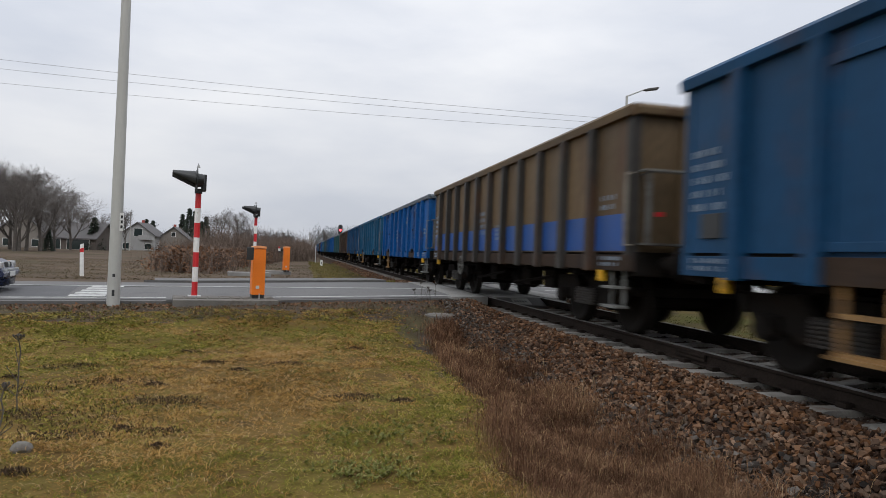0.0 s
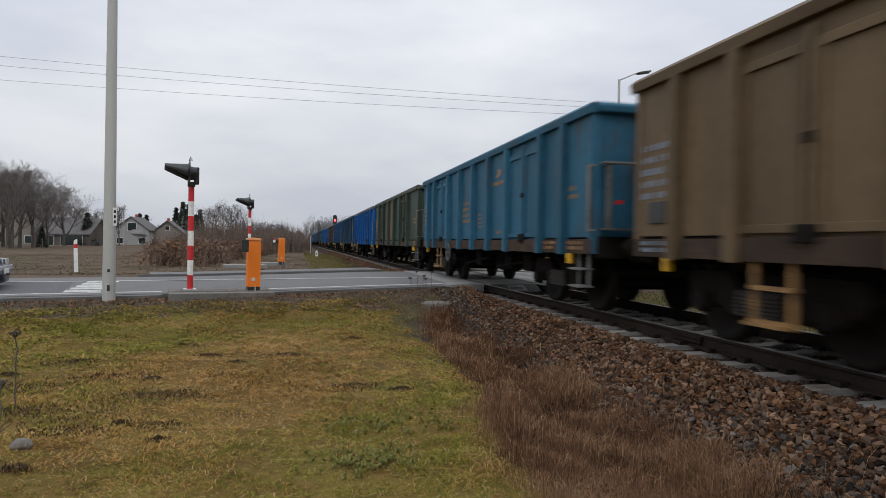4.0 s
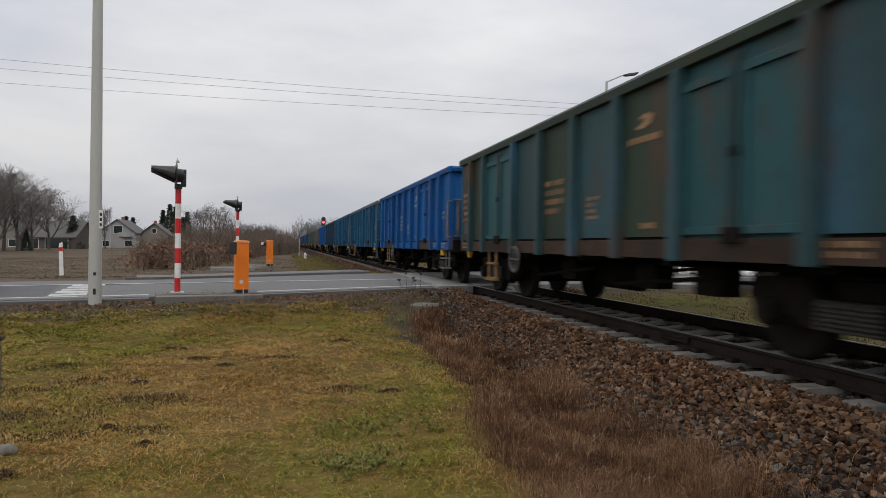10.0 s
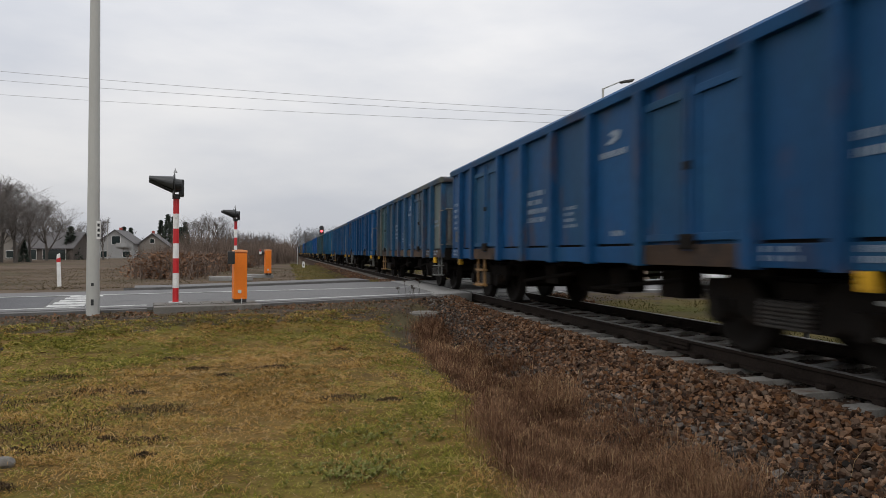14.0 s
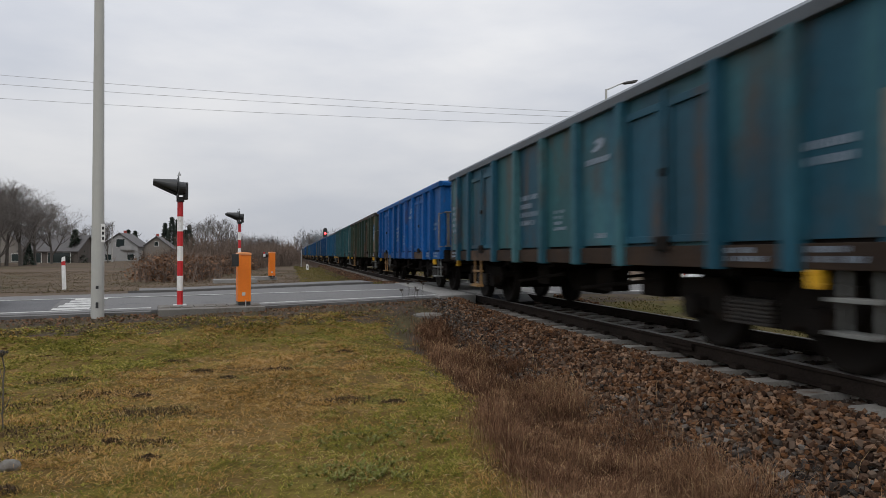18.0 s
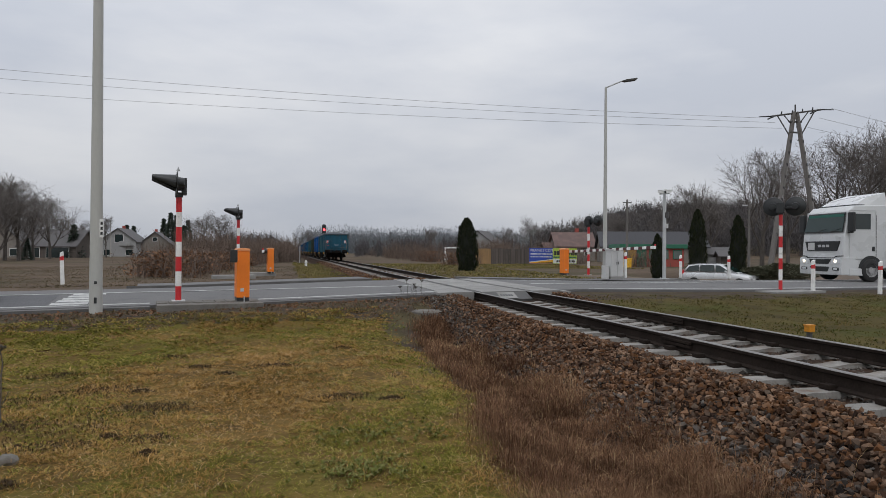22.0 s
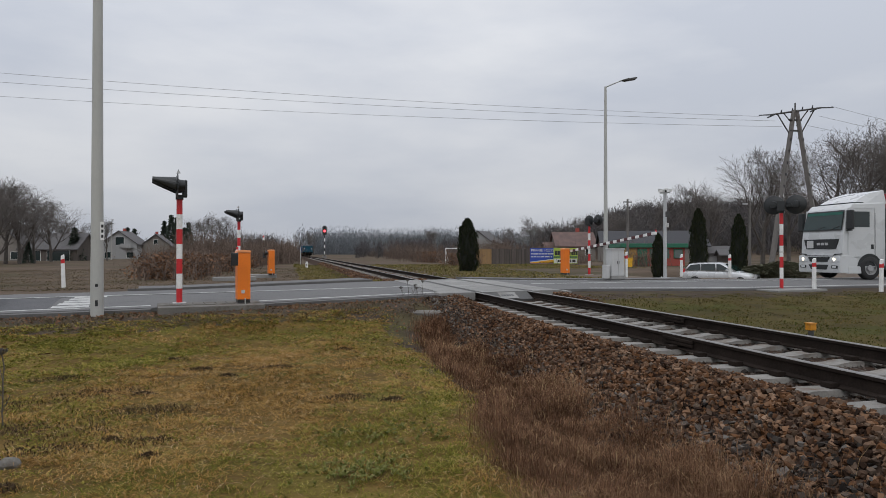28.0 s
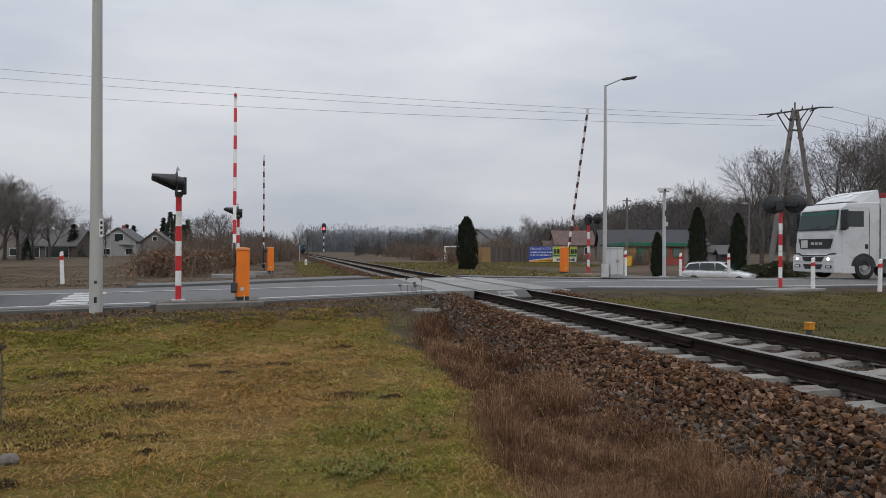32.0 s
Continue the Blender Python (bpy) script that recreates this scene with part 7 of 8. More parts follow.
def fine_twigs(name, thin, fine, sides=3):
    """Thin limbs as prisms and the last twigs as single slivers, in one mesh."""
    tm = tube_mesh(name, thin, sides)
    nv = len(tm.vertices)
    tv = np.empty(nv * 3, np.float32)
    tm.vertices.foreach_get("co", tv)
    q = np.empty(len(tm.polygons) * 4, np.int32)
    tm.polygons.foreach_get("vertices", q)
    q = q.reshape(-1, 4)
    s = np.array(fine, float)
    p0, p1, r = s[:, 0:3], s[:, 3:6], s[:, 6:7]
    d = p1 - p0
    sd = np.cross(d, np.random.RandomState(len(fine)).normal(size=d.shape))
    sd /= np.linalg.norm(sd, axis=1, keepdims=True) + 1e-9
    fv = np.stack([p0 - sd * r, p0 + sd * r, p1], 1).reshape(-1, 3)
    tri = np.concatenate([q[:, [0, 1, 2]], q[:, [0, 2, 3]], nv + np.arange(len(fv)).reshape(-1, 3)])
    bpy.data.meshes.remove(tm)
    return array_mesh(name, np.concatenate([tv.reshape(-1, 3), fv]), tri)


def grow_tree(seed, height, spread=0.55, lean=0.35, levels=4, kids=5, trunk_share=0.3):
    """Limb segments of a bare tree: thick ones for the trunk and limbs, thin ones for the twigs."""
    rng = np.random.RandomState(seed)
    thick, thin, fine = [], [], []

    def limb(p, d, length, r, lev):
        steps = 5 if lev < 2 else 4 if lev < levels else 2
        q = p.copy()
        dd = d.copy()
        for i in range(steps):
            dd = dd + rng.normal(0, 0.05 + 0.03 * lev, 3) + np.array([0, 0, 0.1 if lev == 0 else 0.16 if lev < 3 else 0.05])
            dd /= np.linalg.norm(dd)
            nq = q + dd * length / steps
            ra, rb = r * (1 - 0.7 * i / steps), r * (1 - 0.7 * (i + 1) / steps)
            (thick if lev < 2 else thin if lev < levels else fine).append([*q, *nq, max(ra, 0.012), max(rb, 0.008)])
            share = (i + 1) / steps
            if lev < levels and share > (trunk_share if lev == 0 else 0.2):
                for _ in range(rng.randint(1, kids - 1) if lev < 3 else rng.randint(1, 3)):
                    az = rng.uniform(0, 2 * math.pi)
                    side = np.array([math.cos(az), math.sin(az), 0.0])
                    side -= dd * side.dot(dd)
                    side /= np.linalg.norm(side) + 1e-9
                    an = spread * rng.uniform(0.7, 1.3)
                    nd = dd * math.cos(an) + side * math.sin(an)
                    limb(nq, nd, length * rng.uniform(0.45, 0.68) * (1.3 - (0.75 if lev == 0 else 0.45) * share), max(rb * 0.62, 0.006), lev + 1)
            q = nq

    limb(np.zeros(3), np.array([0, 0, 1.0]), height * 0.82, height * 0.023, 0)
    # the crown's tip stands at the given height
    k = height / max(r[5] for r in fine)
    return [[[v * k for v in r] for r in rows] for rows in (thick, thin, fine)]


def tree_variant(seed, height, **kw):
    th, tn, fi = grow_tree(seed, height, **kw)
    return tube_mesh("trunk", th, 6), fine_twigs("crown", tn, fi)


TREES = [tree_variant(1, 11, spread=0.6, trunk_share=0.2), tree_variant(2, 11, spread=0.68, trunk_share=0.18), tree_variant(7, 11, spread=0.55), tree_variant(11, 11, spread=0.72, trunk_share=0.18)]
SIMPLE = [tree_variant(21, 11, spread=0.5, levels=3, kids=5), tree_variant(22, 11, spread=0.65, levels=3, kids=5)]


def plant_tree(x, y, h, which, turn=0.0, label="tall bare winter tree with fine dark twigs", z=None, wide=1.0, simple=False):
    tr, cr = (SIMPLE if simple else TREES)[which]
    t = thing("tree", label, "tree", None, "bare trees")
    sc = h / 11.0
    t.matrix_basis = pose(x, y, (level(x, y) if z is None else z) - 0.15, 0, 0, turn) @ Matrix.Diagonal((sc * wide, sc * wide, sc, 1))
    part("trunk", tr, M["bark"], t)
    part("crown", cr, M["twig"], t)


rng0 = random.Random(4)
for x, y, h, k, wd in ((51.55, 61.67, 12.0, 1, 1.1), (60.35, 67.78, 12.5, 0, 1.0), (51.26, 51.45, 11.6, 1, 1.1), (48.78, 45.88, 12.2, 3, 1.1), (54.72, 48.56, 13.0, 0, 1.2),
                       (55.87, 46.23, 12.5, 1, 1.1), (67.59, 98.95, 14.6, 2, 1.2), (65.48, 102.54, 12.0, 0, 1.2), (57.20, 99.39, 10.0, 3, 1.2), (76.72, 104.99, 13.0, 0, 1.2),
                       (49.71, 126.90, 9.6, 3, 1.3), (65.46, 138.54, 10.4, 0, 1.1), (68.62, 127.50, 11.0, 1, 1.1), (60.73, 139.68, 8.0, 2, 1.1),
                       (-38.87, 91.61, 12.5, 2, 1.2), (-36.23, 96.12, 12.0, 0, 1.2), (-34.01, 94.56, 11.0, 1, 1.2), (-40.66, 102.33, 12.8, 3, 1.2), (-37.59, 109.82, 10.8, 0, 1.2), (-42.3, 96.0, 12.5, 1, 1.2), (-35.2, 91.2, 10.2, 3, 1.1), (-38.6, 99.5, 12.2, 2, 1.2), (-37.59, 117.02, 10.5, 1, 1.3),
                       (-45.65, 98.38, 12.0, 0, 1.2), (-47.05, 93.58, 12.5, 1, 1.2), (-48.59, 109.37, 13.0, 3, 1.2),
                       (-33.82, 86.29, 9.4, 1, 1.2), (-35.13, 103.06, 8.2, 3, 1.2),
                       (-43.22, 144.08, 9.0, 2, 1.3), (-42.96, 154.30, 8.5, 0, 1.2), (-31.37, 125.81, 8.4, 2, 0.9), (-19.18, 158.88, 11.5, 3, 1.2), (-15.68, 168.32, 11.0, 1, 1.2),
                       (42.62, 195.45, 9.5, 2, 1.2), (63.16, 180.24, 9.0, 1, 1.2)):
    plant_tree(x, y, h * (1.14 if x > 45 and y < 70 else 1.0), k, rng0.uniform(0, 360), wide=wd)
for x, y, h in ((0.56, 339.26, 9.0), (3.82, 328.19, 11.5), (6.14, 307.06, 13.0), (10.14, 347.24, 13.5), (13.81, 366.93, 12.0), (-7.09, 269.10, 7.5), (-9.41, 238.81, 7.8), (-10.91, 208.31, 8.0), (-12.93, 193.37, 8.4), (-14.62, 183.49, 8.8)):
    plant_tree(x, y, h, rng0.randrange(2), rng0.uniform(0, 360), "bare tree far along the railway line", wide=1.3, simple=True)


def scatter_tris(name, centers, size, rng, flat=0.0, aspect=0.45):
    """Small leaf triangles at the given places, turned at random."""
    n = len(centers)
    a = rng.normal(size=(n, 3))
    a[:, 2] *= 1 - flat
    a /= np.linalg.norm(a, axis=1, keepdims=True)
    b = rng.normal(size=(n, 3))
    b -= a * (a * b).sum(1, keepdims=True)
    b /= np.linalg.norm(b, axis=1, keepdims=True)
    s = size * rng.uniform(0.6, 1.4, (n, 1))
    v = np.stack([centers - b * s * aspect, centers + b * s * aspect, centers + a * s], 1).reshape(-1, 3)
    return array_mesh(name, v, np.arange(3 * n).reshape(n, 3))


def thuja_mesh(seed):
    rng = np.random.RandomState(seed)
    n = 5200
    h = rng.uniform(0, 1, n) ** 0.9
    prof = np.interp(h, [0, 0.1, 0.4, 0.75, 0.92, 1.0], [0.72, 0.92, 1.0, 0.8, 0.45, 0.08])
    az = rng.uniform(0, 2 * math.pi, n)
    lump = 1 + 0.12 * np.sin(az * 5 + h * 14) + 0.1 * np.sin(az * 3 - h * 23)
    r = prof * lump * rng.uniform(0.72, 1.04, n)
    c = np.stack([r * np.cos(az), r * np.sin(az), h], -1)
    out = np.stack([np.cos(az) * 0.5, np.sin(az) * 0.5, np.full(n, 1.0)], -1) + rng.normal(0, 0.3, (n, 3))
    out /= np.linalg.norm(out, axis=1, keepdims=True)
    sd = np.cross(out, rng.normal(size=(n, 3)))
    sd /= np.linalg.norm(sd, axis=1, keepdims=True)
    sc = np.array([[1, 1, 0.28]])
    s = rng.uniform(0.05, 0.13, (n, 1))
    v = np.stack([c - sd * s * 0.5 * sc, c + sd * s * 0.5 * sc, c + out * s * 1.6 * sc], 1).reshape(-1, 3)
    return array_mesh("foliage", v, np.arange(3 * n).reshape(n, 3))


THUJA = thuja_mesh(3)
# near-black hull added inside each thuja stands in for shade within its foliage
SHADE_HULL = smooth_mesh(mesh_of(lathe([(0.0, 0.0), (0.55, 0.02), (0.82, 0.2), (0.82, 0.5), (0.6, 0.8), (0.3, 0.94), (0.0, 0.98)], 18)))
for x, y, z, h, w, lean in ((12.51, 44.30, -0.35, 3.75, 0.72, 1.5), (18.70, 29.96, -0.4, 2.4, 0.31, 0), (25.37, 36.07, -0.5, 4.25, 0.52, 0), (27.89, 35.47, -0.5, 3.9, 0.48, -1)):
    t = thing("thuja", "dark columnar thuja shrub", "shrub", None, "thujas")
    t.matrix_basis = pose(x, y, z, 0, lean, x * 40) @ Matrix.Diagonal((w, w, h, 1))
    part("foliage", THUJA, M["thuja"], t)
    part("core", SHADE_HULL, M["conifer_core"], t)


def conifer_mesh(seed):
    rng = np.random.RandomState(seed)
    n = 2600
    h = rng.uniform(0.08, 1, n)
    tier = (h * 11) % 1.0
    r = (1 - h) * (0.55 + 0.45 * (1 - tier)) * np.sqrt(rng.uniform(0.15, 1, n))
    az = rng.uniform(0, 2 * math.pi, n)
    c = np.stack([r * np.cos(az), r * np.sin(az), h - 0.12 * r], -1)
    out = np.stack([np.cos(az), np.sin(az), np.full(n, -0.15)], -1) + rng.normal(0, 0.25, (n, 3))
    sd = np.cross(out, rng.normal(size=(n, 3)))
    sd /= np.linalg.norm(sd, axis=1, keepdims=True)
    s = rng.uniform(0.05, 0.12, (n, 1))
    sc = np.array([[1, 1, 0.35]])
    v = np.stack([c - sd * s * 0.5 * sc, c + sd * s * 0.5 * sc, c + out * s * 1.7 * sc], 1).reshape(-1, 3)
    return array_mesh("needles", v, np.arange(3 * n).reshape(n, 3))


CONIFER = conifer_mesh(8)
TRUNK = mesh_of(tube(0.03, 0.006, 0.95, n=8))
for x, y, h, w in ((-32.67, 187.83, 10.6, 2.9), (-30.35, 184.18, 12.0, 3.1), (-29.22, 185.97, 11.6, 3.0), (-26.40, 187.35, 10.2, 3.2), (-28.23, 191.90, 9.0, 2.8), (-44.78, 201.02, 9.2, 3.0), (-43.59, 203.82, 9.0, 3.0),
                   (-38.02, 130.49, 6.6, 2.6), (-34.50, 98.79, 3.6, 1.2)):
    t = thing("conifer", "dark green spruce among the houses", "tree", None, "conifers")
    t.matrix_basis = pose(x, y, -1.0, 0, 0, x * 30) @ Matrix.Diagonal((w, w, h, 1))
    part("needles", CONIFER, M["conifer"], t)
    part("trunk", TRUNK, M["bark"], t)


def shrub_mesh(seed, n=620):
    """A thicket clump: many thin stems from the ground, fanning out, with side twigs."""
    rng = np.random.RandomState(seed)
    segs, fine = [], []
    for i in range(n // 6):
        az, out = rng.uniform(0, 2 * math.pi), rng.uniform(0.05, 0.5)
        p = np.array([rng.normal(0, 0.45), rng.normal(0, 0.45), 0.0])
        d = np.array([math.cos(az) * out, math.sin(az) * out, 1.0])
        ln = rng.uniform(0.6, 1.0)
        for k in range(3):
            q = p + d / np.linalg.norm(d) * ln / 3 + rng.normal(0, 0.02, 3)
            segs.append([*p, *q, 0.012 - 0.003 * k, 0.009 - 0.003 * k])
            for _ in range(2):
                e = q + (d * 0.5 + rng.normal(0, 0.6, 3)) * 0.22
                fine.append([*q, *e, 0.006])
            p = q
            d = d + rng.normal(0, 0.15, 3)
    return fine_twigs("stems", segs, fine)


SHRUBS = [shrub_mesh(s) for s in (1, 2, 3)]
rngl = np.random.RandomState(9)
pts = rngl.normal(0, 0.42, (900, 3))
pts[:, 2] = rngl.uniform(0.05, 0.85, 900)
LEAVES = scatter_tris("dry_leaves", pts, 0.07, rngl)
rng1 = random.Random(12)


def plant_shrub(x, y, h, w, leaves, label, m="shrub"):
    t = thing("shrub", label, "shrub", None, "thicket shrubs")
    t.matrix_basis = pose(x, y, level(x, y) - 0.05, 0, 0, rng1.uniform(0, 360)) @ Matrix.Diagonal((w, w, h, 1))
    part("thicket", SHRUBS[rng1.randrange(3)], M[m], t)
    if leaves:
        part("dry_leaves", LEAVES, M["oak"], t, "russet dead leaves")




for k in range(75):
    q = k / 74
    bearing = math.radians(-10.5 + 16.0 * q ** 0.9 + rng1.uniform(-0.8, 0.8))
    dist = 34 + 110 * q ** 1.6 + rng1.uniform(0, 16 + 30 * q)
    x, y = dist * math.sin(bearing), dist * math.cos(bearing)
    if x > 0.6:
        x = 0.6 - rng1.uniform(0, 2)
    front = dist < 46 + 40 * q
    plant_shrub(x, y, (rng1.uniform(1.3, 2.5) + (0.7 if not front else 0)) * min(1, 0.5 + q * 3), rng1.uniform(1.3, 2.2), front and rng1.random() < 0.7,
                "tangled reddish brown winter shrub" if not front else "low thicket shrub with russet dead leaves")
for k in range(46):
    y = 60 + 190 * (k / 45) ** 1.2 + rng1.uniform(-4, 4)
    x = 13 + y * 0.06 + rng1.uniform(0, 14 + y * 0.12)
    plant_shrub(x, y, rng1.uniform(1.2, 2.1) * (0.75 + y / 300), rng1.uniform(1.6, 2.8), rng1.random() < 0.25, "brown winter scrub beyond the railway")
for k in range(26):
    x, y = rng1.uniform(16, 70), rng1.uniform(84, 130)
    plant_shrub(x, y, rng1.uniform(2.0, 4.0), rng1.uniform(2, 3.2), False, "brown winter scrub behind the houses")


def wood_mass(name, label, m, seed, n, bear0, bear1, d0, d1, h0, h1, size, z0=None, flecks=300):
    """A wood too far off to count its trees: bare crowns of many small twig flecks, and stems."""
    rng = np.random.RandomState(seed)
    be = np.radians(rng.uniform(bear0, bear1, n))
    di = rng.uniform(d0, d1, n)
    h = rng.uniform(h0, h1, n)
    cs, segs = [], []
    for b, d, hh in zip(be, di, h):
        x, y = d * math.sin(b), d * math.cos(b)
        z = level(x, y) - 0.3 if z0 is None else z0
        k = flecks
        p = rng.normal(0, 1, (k, 3)) * (hh * 0.17, hh * 0.17, hh * 0.21)
        p[:, 2] += hh * 0.6
        low = rng.uniform(0, 1, k) < 0.45
        p[:, 2] = np.where(low, rng.uniform(0.0, 0.5, k) * hh, np.clip(p[:, 2], hh * 0.12, hh * 1.02))
        cs.append(p + (x, y, z))
        segs.append([x, y, z, x + rng.normal(0, hh * 0.03), y, z + hh * 0.9, hh * 0.014, hh * 0.004])
    rng2 = np.random.RandomState(seed + 1)
    c = np.concatenate(cs)
    n2 = len(c)
    up = np.stack([rng2.normal(0, 0.5, n2), rng2.normal(0, 0.5, n2), np.ones(n2)], -1)
    up /= np.linalg.norm(up, axis=1, keepdims=True)
    sd = np.cross(up, rng2.normal(size=(n2, 3)))
    sd /= np.linalg.norm(sd, axis=1, keepdims=True)
    s = size * rng2.uniform(0.5, 1.5, (n2, 1))
    v = np.stack([c - sd * s * 0.055, c + sd * s * 0.055, c + up * s], 1).reshape(-1, 3)
    tm = tube_mesh(name, segs, 3)
    st = np.array([vv.co[:] for vv in tm.vertices])
    sf = np.array([p.vertices[:] for p in tm.polygons])
    tri = np.concatenate([sf[:, [0, 1, 2]], sf[:, [0, 2, 3]]]) + len(v)
    me = array_mesh(name, np.concatenate([v, st]), np.concatenate([np.arange(3 * n2).reshape(n2, 3), tri]))
    me.materials.append(M[m])
    tagged(new(name, me), label, "woods", kind="stuff")


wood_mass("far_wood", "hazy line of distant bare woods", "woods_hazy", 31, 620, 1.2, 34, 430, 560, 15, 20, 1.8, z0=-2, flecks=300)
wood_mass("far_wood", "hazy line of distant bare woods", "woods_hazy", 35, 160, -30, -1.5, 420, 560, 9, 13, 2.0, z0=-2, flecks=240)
wood_mass("slope_wood", "grey brown bare wood on the slope behind the houses", "woods", 32, 900, 22, 64, 165, 330, 6.5, 9.5, 1.2, flecks=340)
wood_mass("village_trees", "grey brown bare trees around the far houses", "woods", 33, 70, -26, -4, 175, 240, 5, 8, 0.8, z0=-1)
wood_mass("village_trees", "grey brown bare trees around the far houses", "woods", 36, 110, 6, 30, 150, 230, 3, 6.5, 0.8, z0=-0.6)
wood_mass("line_trees", "grey brown bare trees beside the railway", "woods", 34, 60, -5.5, -0.9, 140, 300, 5, 8, 0.8, z0=-0.6)
M_low = [(28.64, 34.26, 1.1, 1.5), (29.09, 33.12, 1.4, 1.4), (29.36, 36.14, 0.9, 1.3), (32.22, 35.46, 1.2, 1.3)]
for x, y, h, w in M_low:
    t = thing("juniper", "low spreading dark green juniper", "shrub", None, "junipers")
    t.matrix_basis = pose(x, y, -0.55, 0, 0, x * 25) @ Matrix.Diagonal((w, w, h * 0.75, 1))
    part("foliage", THUJA, M["juniper"], t)


# ---- lawn, weeds, stones: the small pieces ----
def spindle_mesh(name, base, mid, tip, half):
    """Leaf blades of two triangles each: a foot, a mid pair half a width to each side, a tip."""
    n = len(base)
    v = np.stack([base, mid - half, mid + half, tip], 1).reshape(-1, 3)
    i = 4 * np.arange(n)
    return array_mesh(name, v, np.concatenate([np.stack([i, i + 1, i + 2], -1), np.stack([i + 2, i + 1, i + 3], -1)]))


def blade_mesh(name, x, y, h, w, rng, bend=0.6, z=None):
    """Grass blades that bow over, rooted on the ground."""
    n = len(x)
    z = land(x, y) if z is None else z
    la = rng.uniform(0, 2 * math.pi, n)
    lean = h * rng.uniform(0.1, bend, n)
    up = np.sqrt(np.maximum(h * h - lean * lean, 1e-5))
    az = la + math.pi / 2 + rng.normal(0, 0.6, n)
    base = np.stack([x, y, z - 0.012], -1)
    c, s = np.cos(la), np.sin(la)
    mid = base + np.stack([c * lean * 0.35, s * lean * 0.35, up * 0.62], -1)
    side = rng.normal(0, 0.12, n) * h
    tip = base + np.stack([c * lean * 1.1 - s * side, s * lean * 1.1 + c * side, up * rng.uniform(0.55, 1.05, n)], -1)
    half = np.stack([np.cos(az) * w / 2, np.sin(az) * w / 2, np.zeros(n)], -1)
    return spindle_mesh(name, base, mid, tip, half)


def grass(name, label, m, n, x0, x1, y0, y1, h0, h1, w, seed, keep, near_bias=2.0, bend=0.9):
    rng = np.random.RandomState(seed)
    x = rng.uniform(x0, x1, n)
    y = y0 + (y1 - y0) * rng.uniform(0, 1, n) ** near_bias
    ok = keep(x, y)
    x, y = x[ok], y[ok]
    d = np.hypot(x, y)
    tall = 0.75 + 0.45 * np.clip(bumps(x, y, 1.6), -1, 1) + 0.25 * np.clip(bumps(y, x, 5.0), -1, 1)
    h = rng.uniform(h0, h1, len(x)) * tall
    me = blade_mesh(name, x, y, h, w * np.clip(d / 5.0, 0.8, 3.0) * rng.uniform(0.6, 1.4, len(x)), rng, bend)
    me.materials.append(M[m])
    tagged(new(name, me), label, "grass", kind="stuff")


def tufted(name, label, m, tufts, per, x0, x1, y0, y1, w, seed, keep, near_bias=1.7):
    """A mat of small tufts whose blades fan out and lie nearly flat."""
    rng = np.random.RandomState(seed)
    cx = rng.uniform(x0, x1, tufts)
    cy = y0 + (y1 - y0) * rng.uniform(0, 1, tufts) ** near_bias
    ok = keep(cx, cy)
    cx, cy = cx[ok], cy[ok]
    n = len(cx)
    size = rng.uniform(0.026, 0.075, n) * (1 + 0.5 * np.clip(bumps(cx, cy, 1.9), -1, 1))
    tx, ty = np.repeat(cx, per), np.repeat(cy, per)
    sz = np.repeat(size, per)
    k = n * per
    az = rng.uniform(0, 2 * math.pi, k)
    r0 = sz * 0.5 * rng.uniform(0, 1, k)
    bx, by = tx + np.cos(az) * r0, ty + np.sin(az) * r0
    ln = sz * rng.uniform(0.6, 1.7, k)
    rise = ln * rng.uniform(0.04, 0.5, k)
    run = np.sqrt(np.maximum(ln * ln - rise * rise, 1e-6))
    az2 = az + rng.normal(0, 0.9, k)
    bend = az2 + rng.normal(0, 0.7, k)
    z = land(bx, by)
    d = np.clip(np.hypot(bx, by) / 5.0, 0.75, 2.6)
    hw = w * d * rng.uniform(0.5, 1.3, k) / 2
    base = np.stack([bx, by, z - 0.006], -1)
    mid = base + np.stack([np.cos(az2) * run * 0.5, np.sin(az2) * run * 0.5, rise * 0.8], -1)
    tip = mid + np.stack([np.cos(bend) * run * 0.55, np.sin(bend) * run * 0.55, rise * rng.uniform(-0.6, 0.35, k)], -1)
    half = np.stack([-np.sin(az2) * hw, np.cos(az2) * hw, np.zeros(k)], -1)
    me = spindle_mesh(name, base, mid, tip, half)
    me.materials.append(M[m])
    tagged(new(name, me), label, "grass", kind="stuff")


def strands(name, label, m, n, seed, keep):
    """Single dead stalks lying almost flat on the lawn."""
    rng = np.random.RandomState(seed)
    x, y = rng.uniform(-7, 3, n), 2.6 + 9 * rng.uniform(0, 1, n) ** 1.5
    ok = keep(x, y)
    x, y = x[ok], y[ok]
    k = len(x)
    az, ln = rng.uniform(0, 2 * math.pi, k), rng.uniform(0.05, 0.13, k)
    base = np.stack([x, y, land(x, y) + rng.uniform(0.005, 0.025, k)], -1)
    mid = base + np.stack([np.cos(az) * ln * 0.5, np.sin(az) * ln * 0.5, rng.uniform(0.0, 0.03, k)], -1)
    az2 = az + rng.normal(0, 0.5, k)
    tip = mid + np.stack([np.cos(az2) * ln * 0.5, np.sin(az2) * ln * 0.5, rng.uniform(-0.025, 0.01, k)], -1)
    hw = 0.0022 * np.clip(np.hypot(x, y) / 5.0, 0.9, 2.0)
    half = np.stack([-np.sin(az) * hw, np.cos(az) * hw, np.zeros(k)], -1)
    me = spindle_mesh(name, base, mid, tip, half)
    me.materials.append(M[m])
    tagged(new(name, me), label, "grass", kind="stuff")


def v_of(x, y):
    return road_uv(x, y)[1]


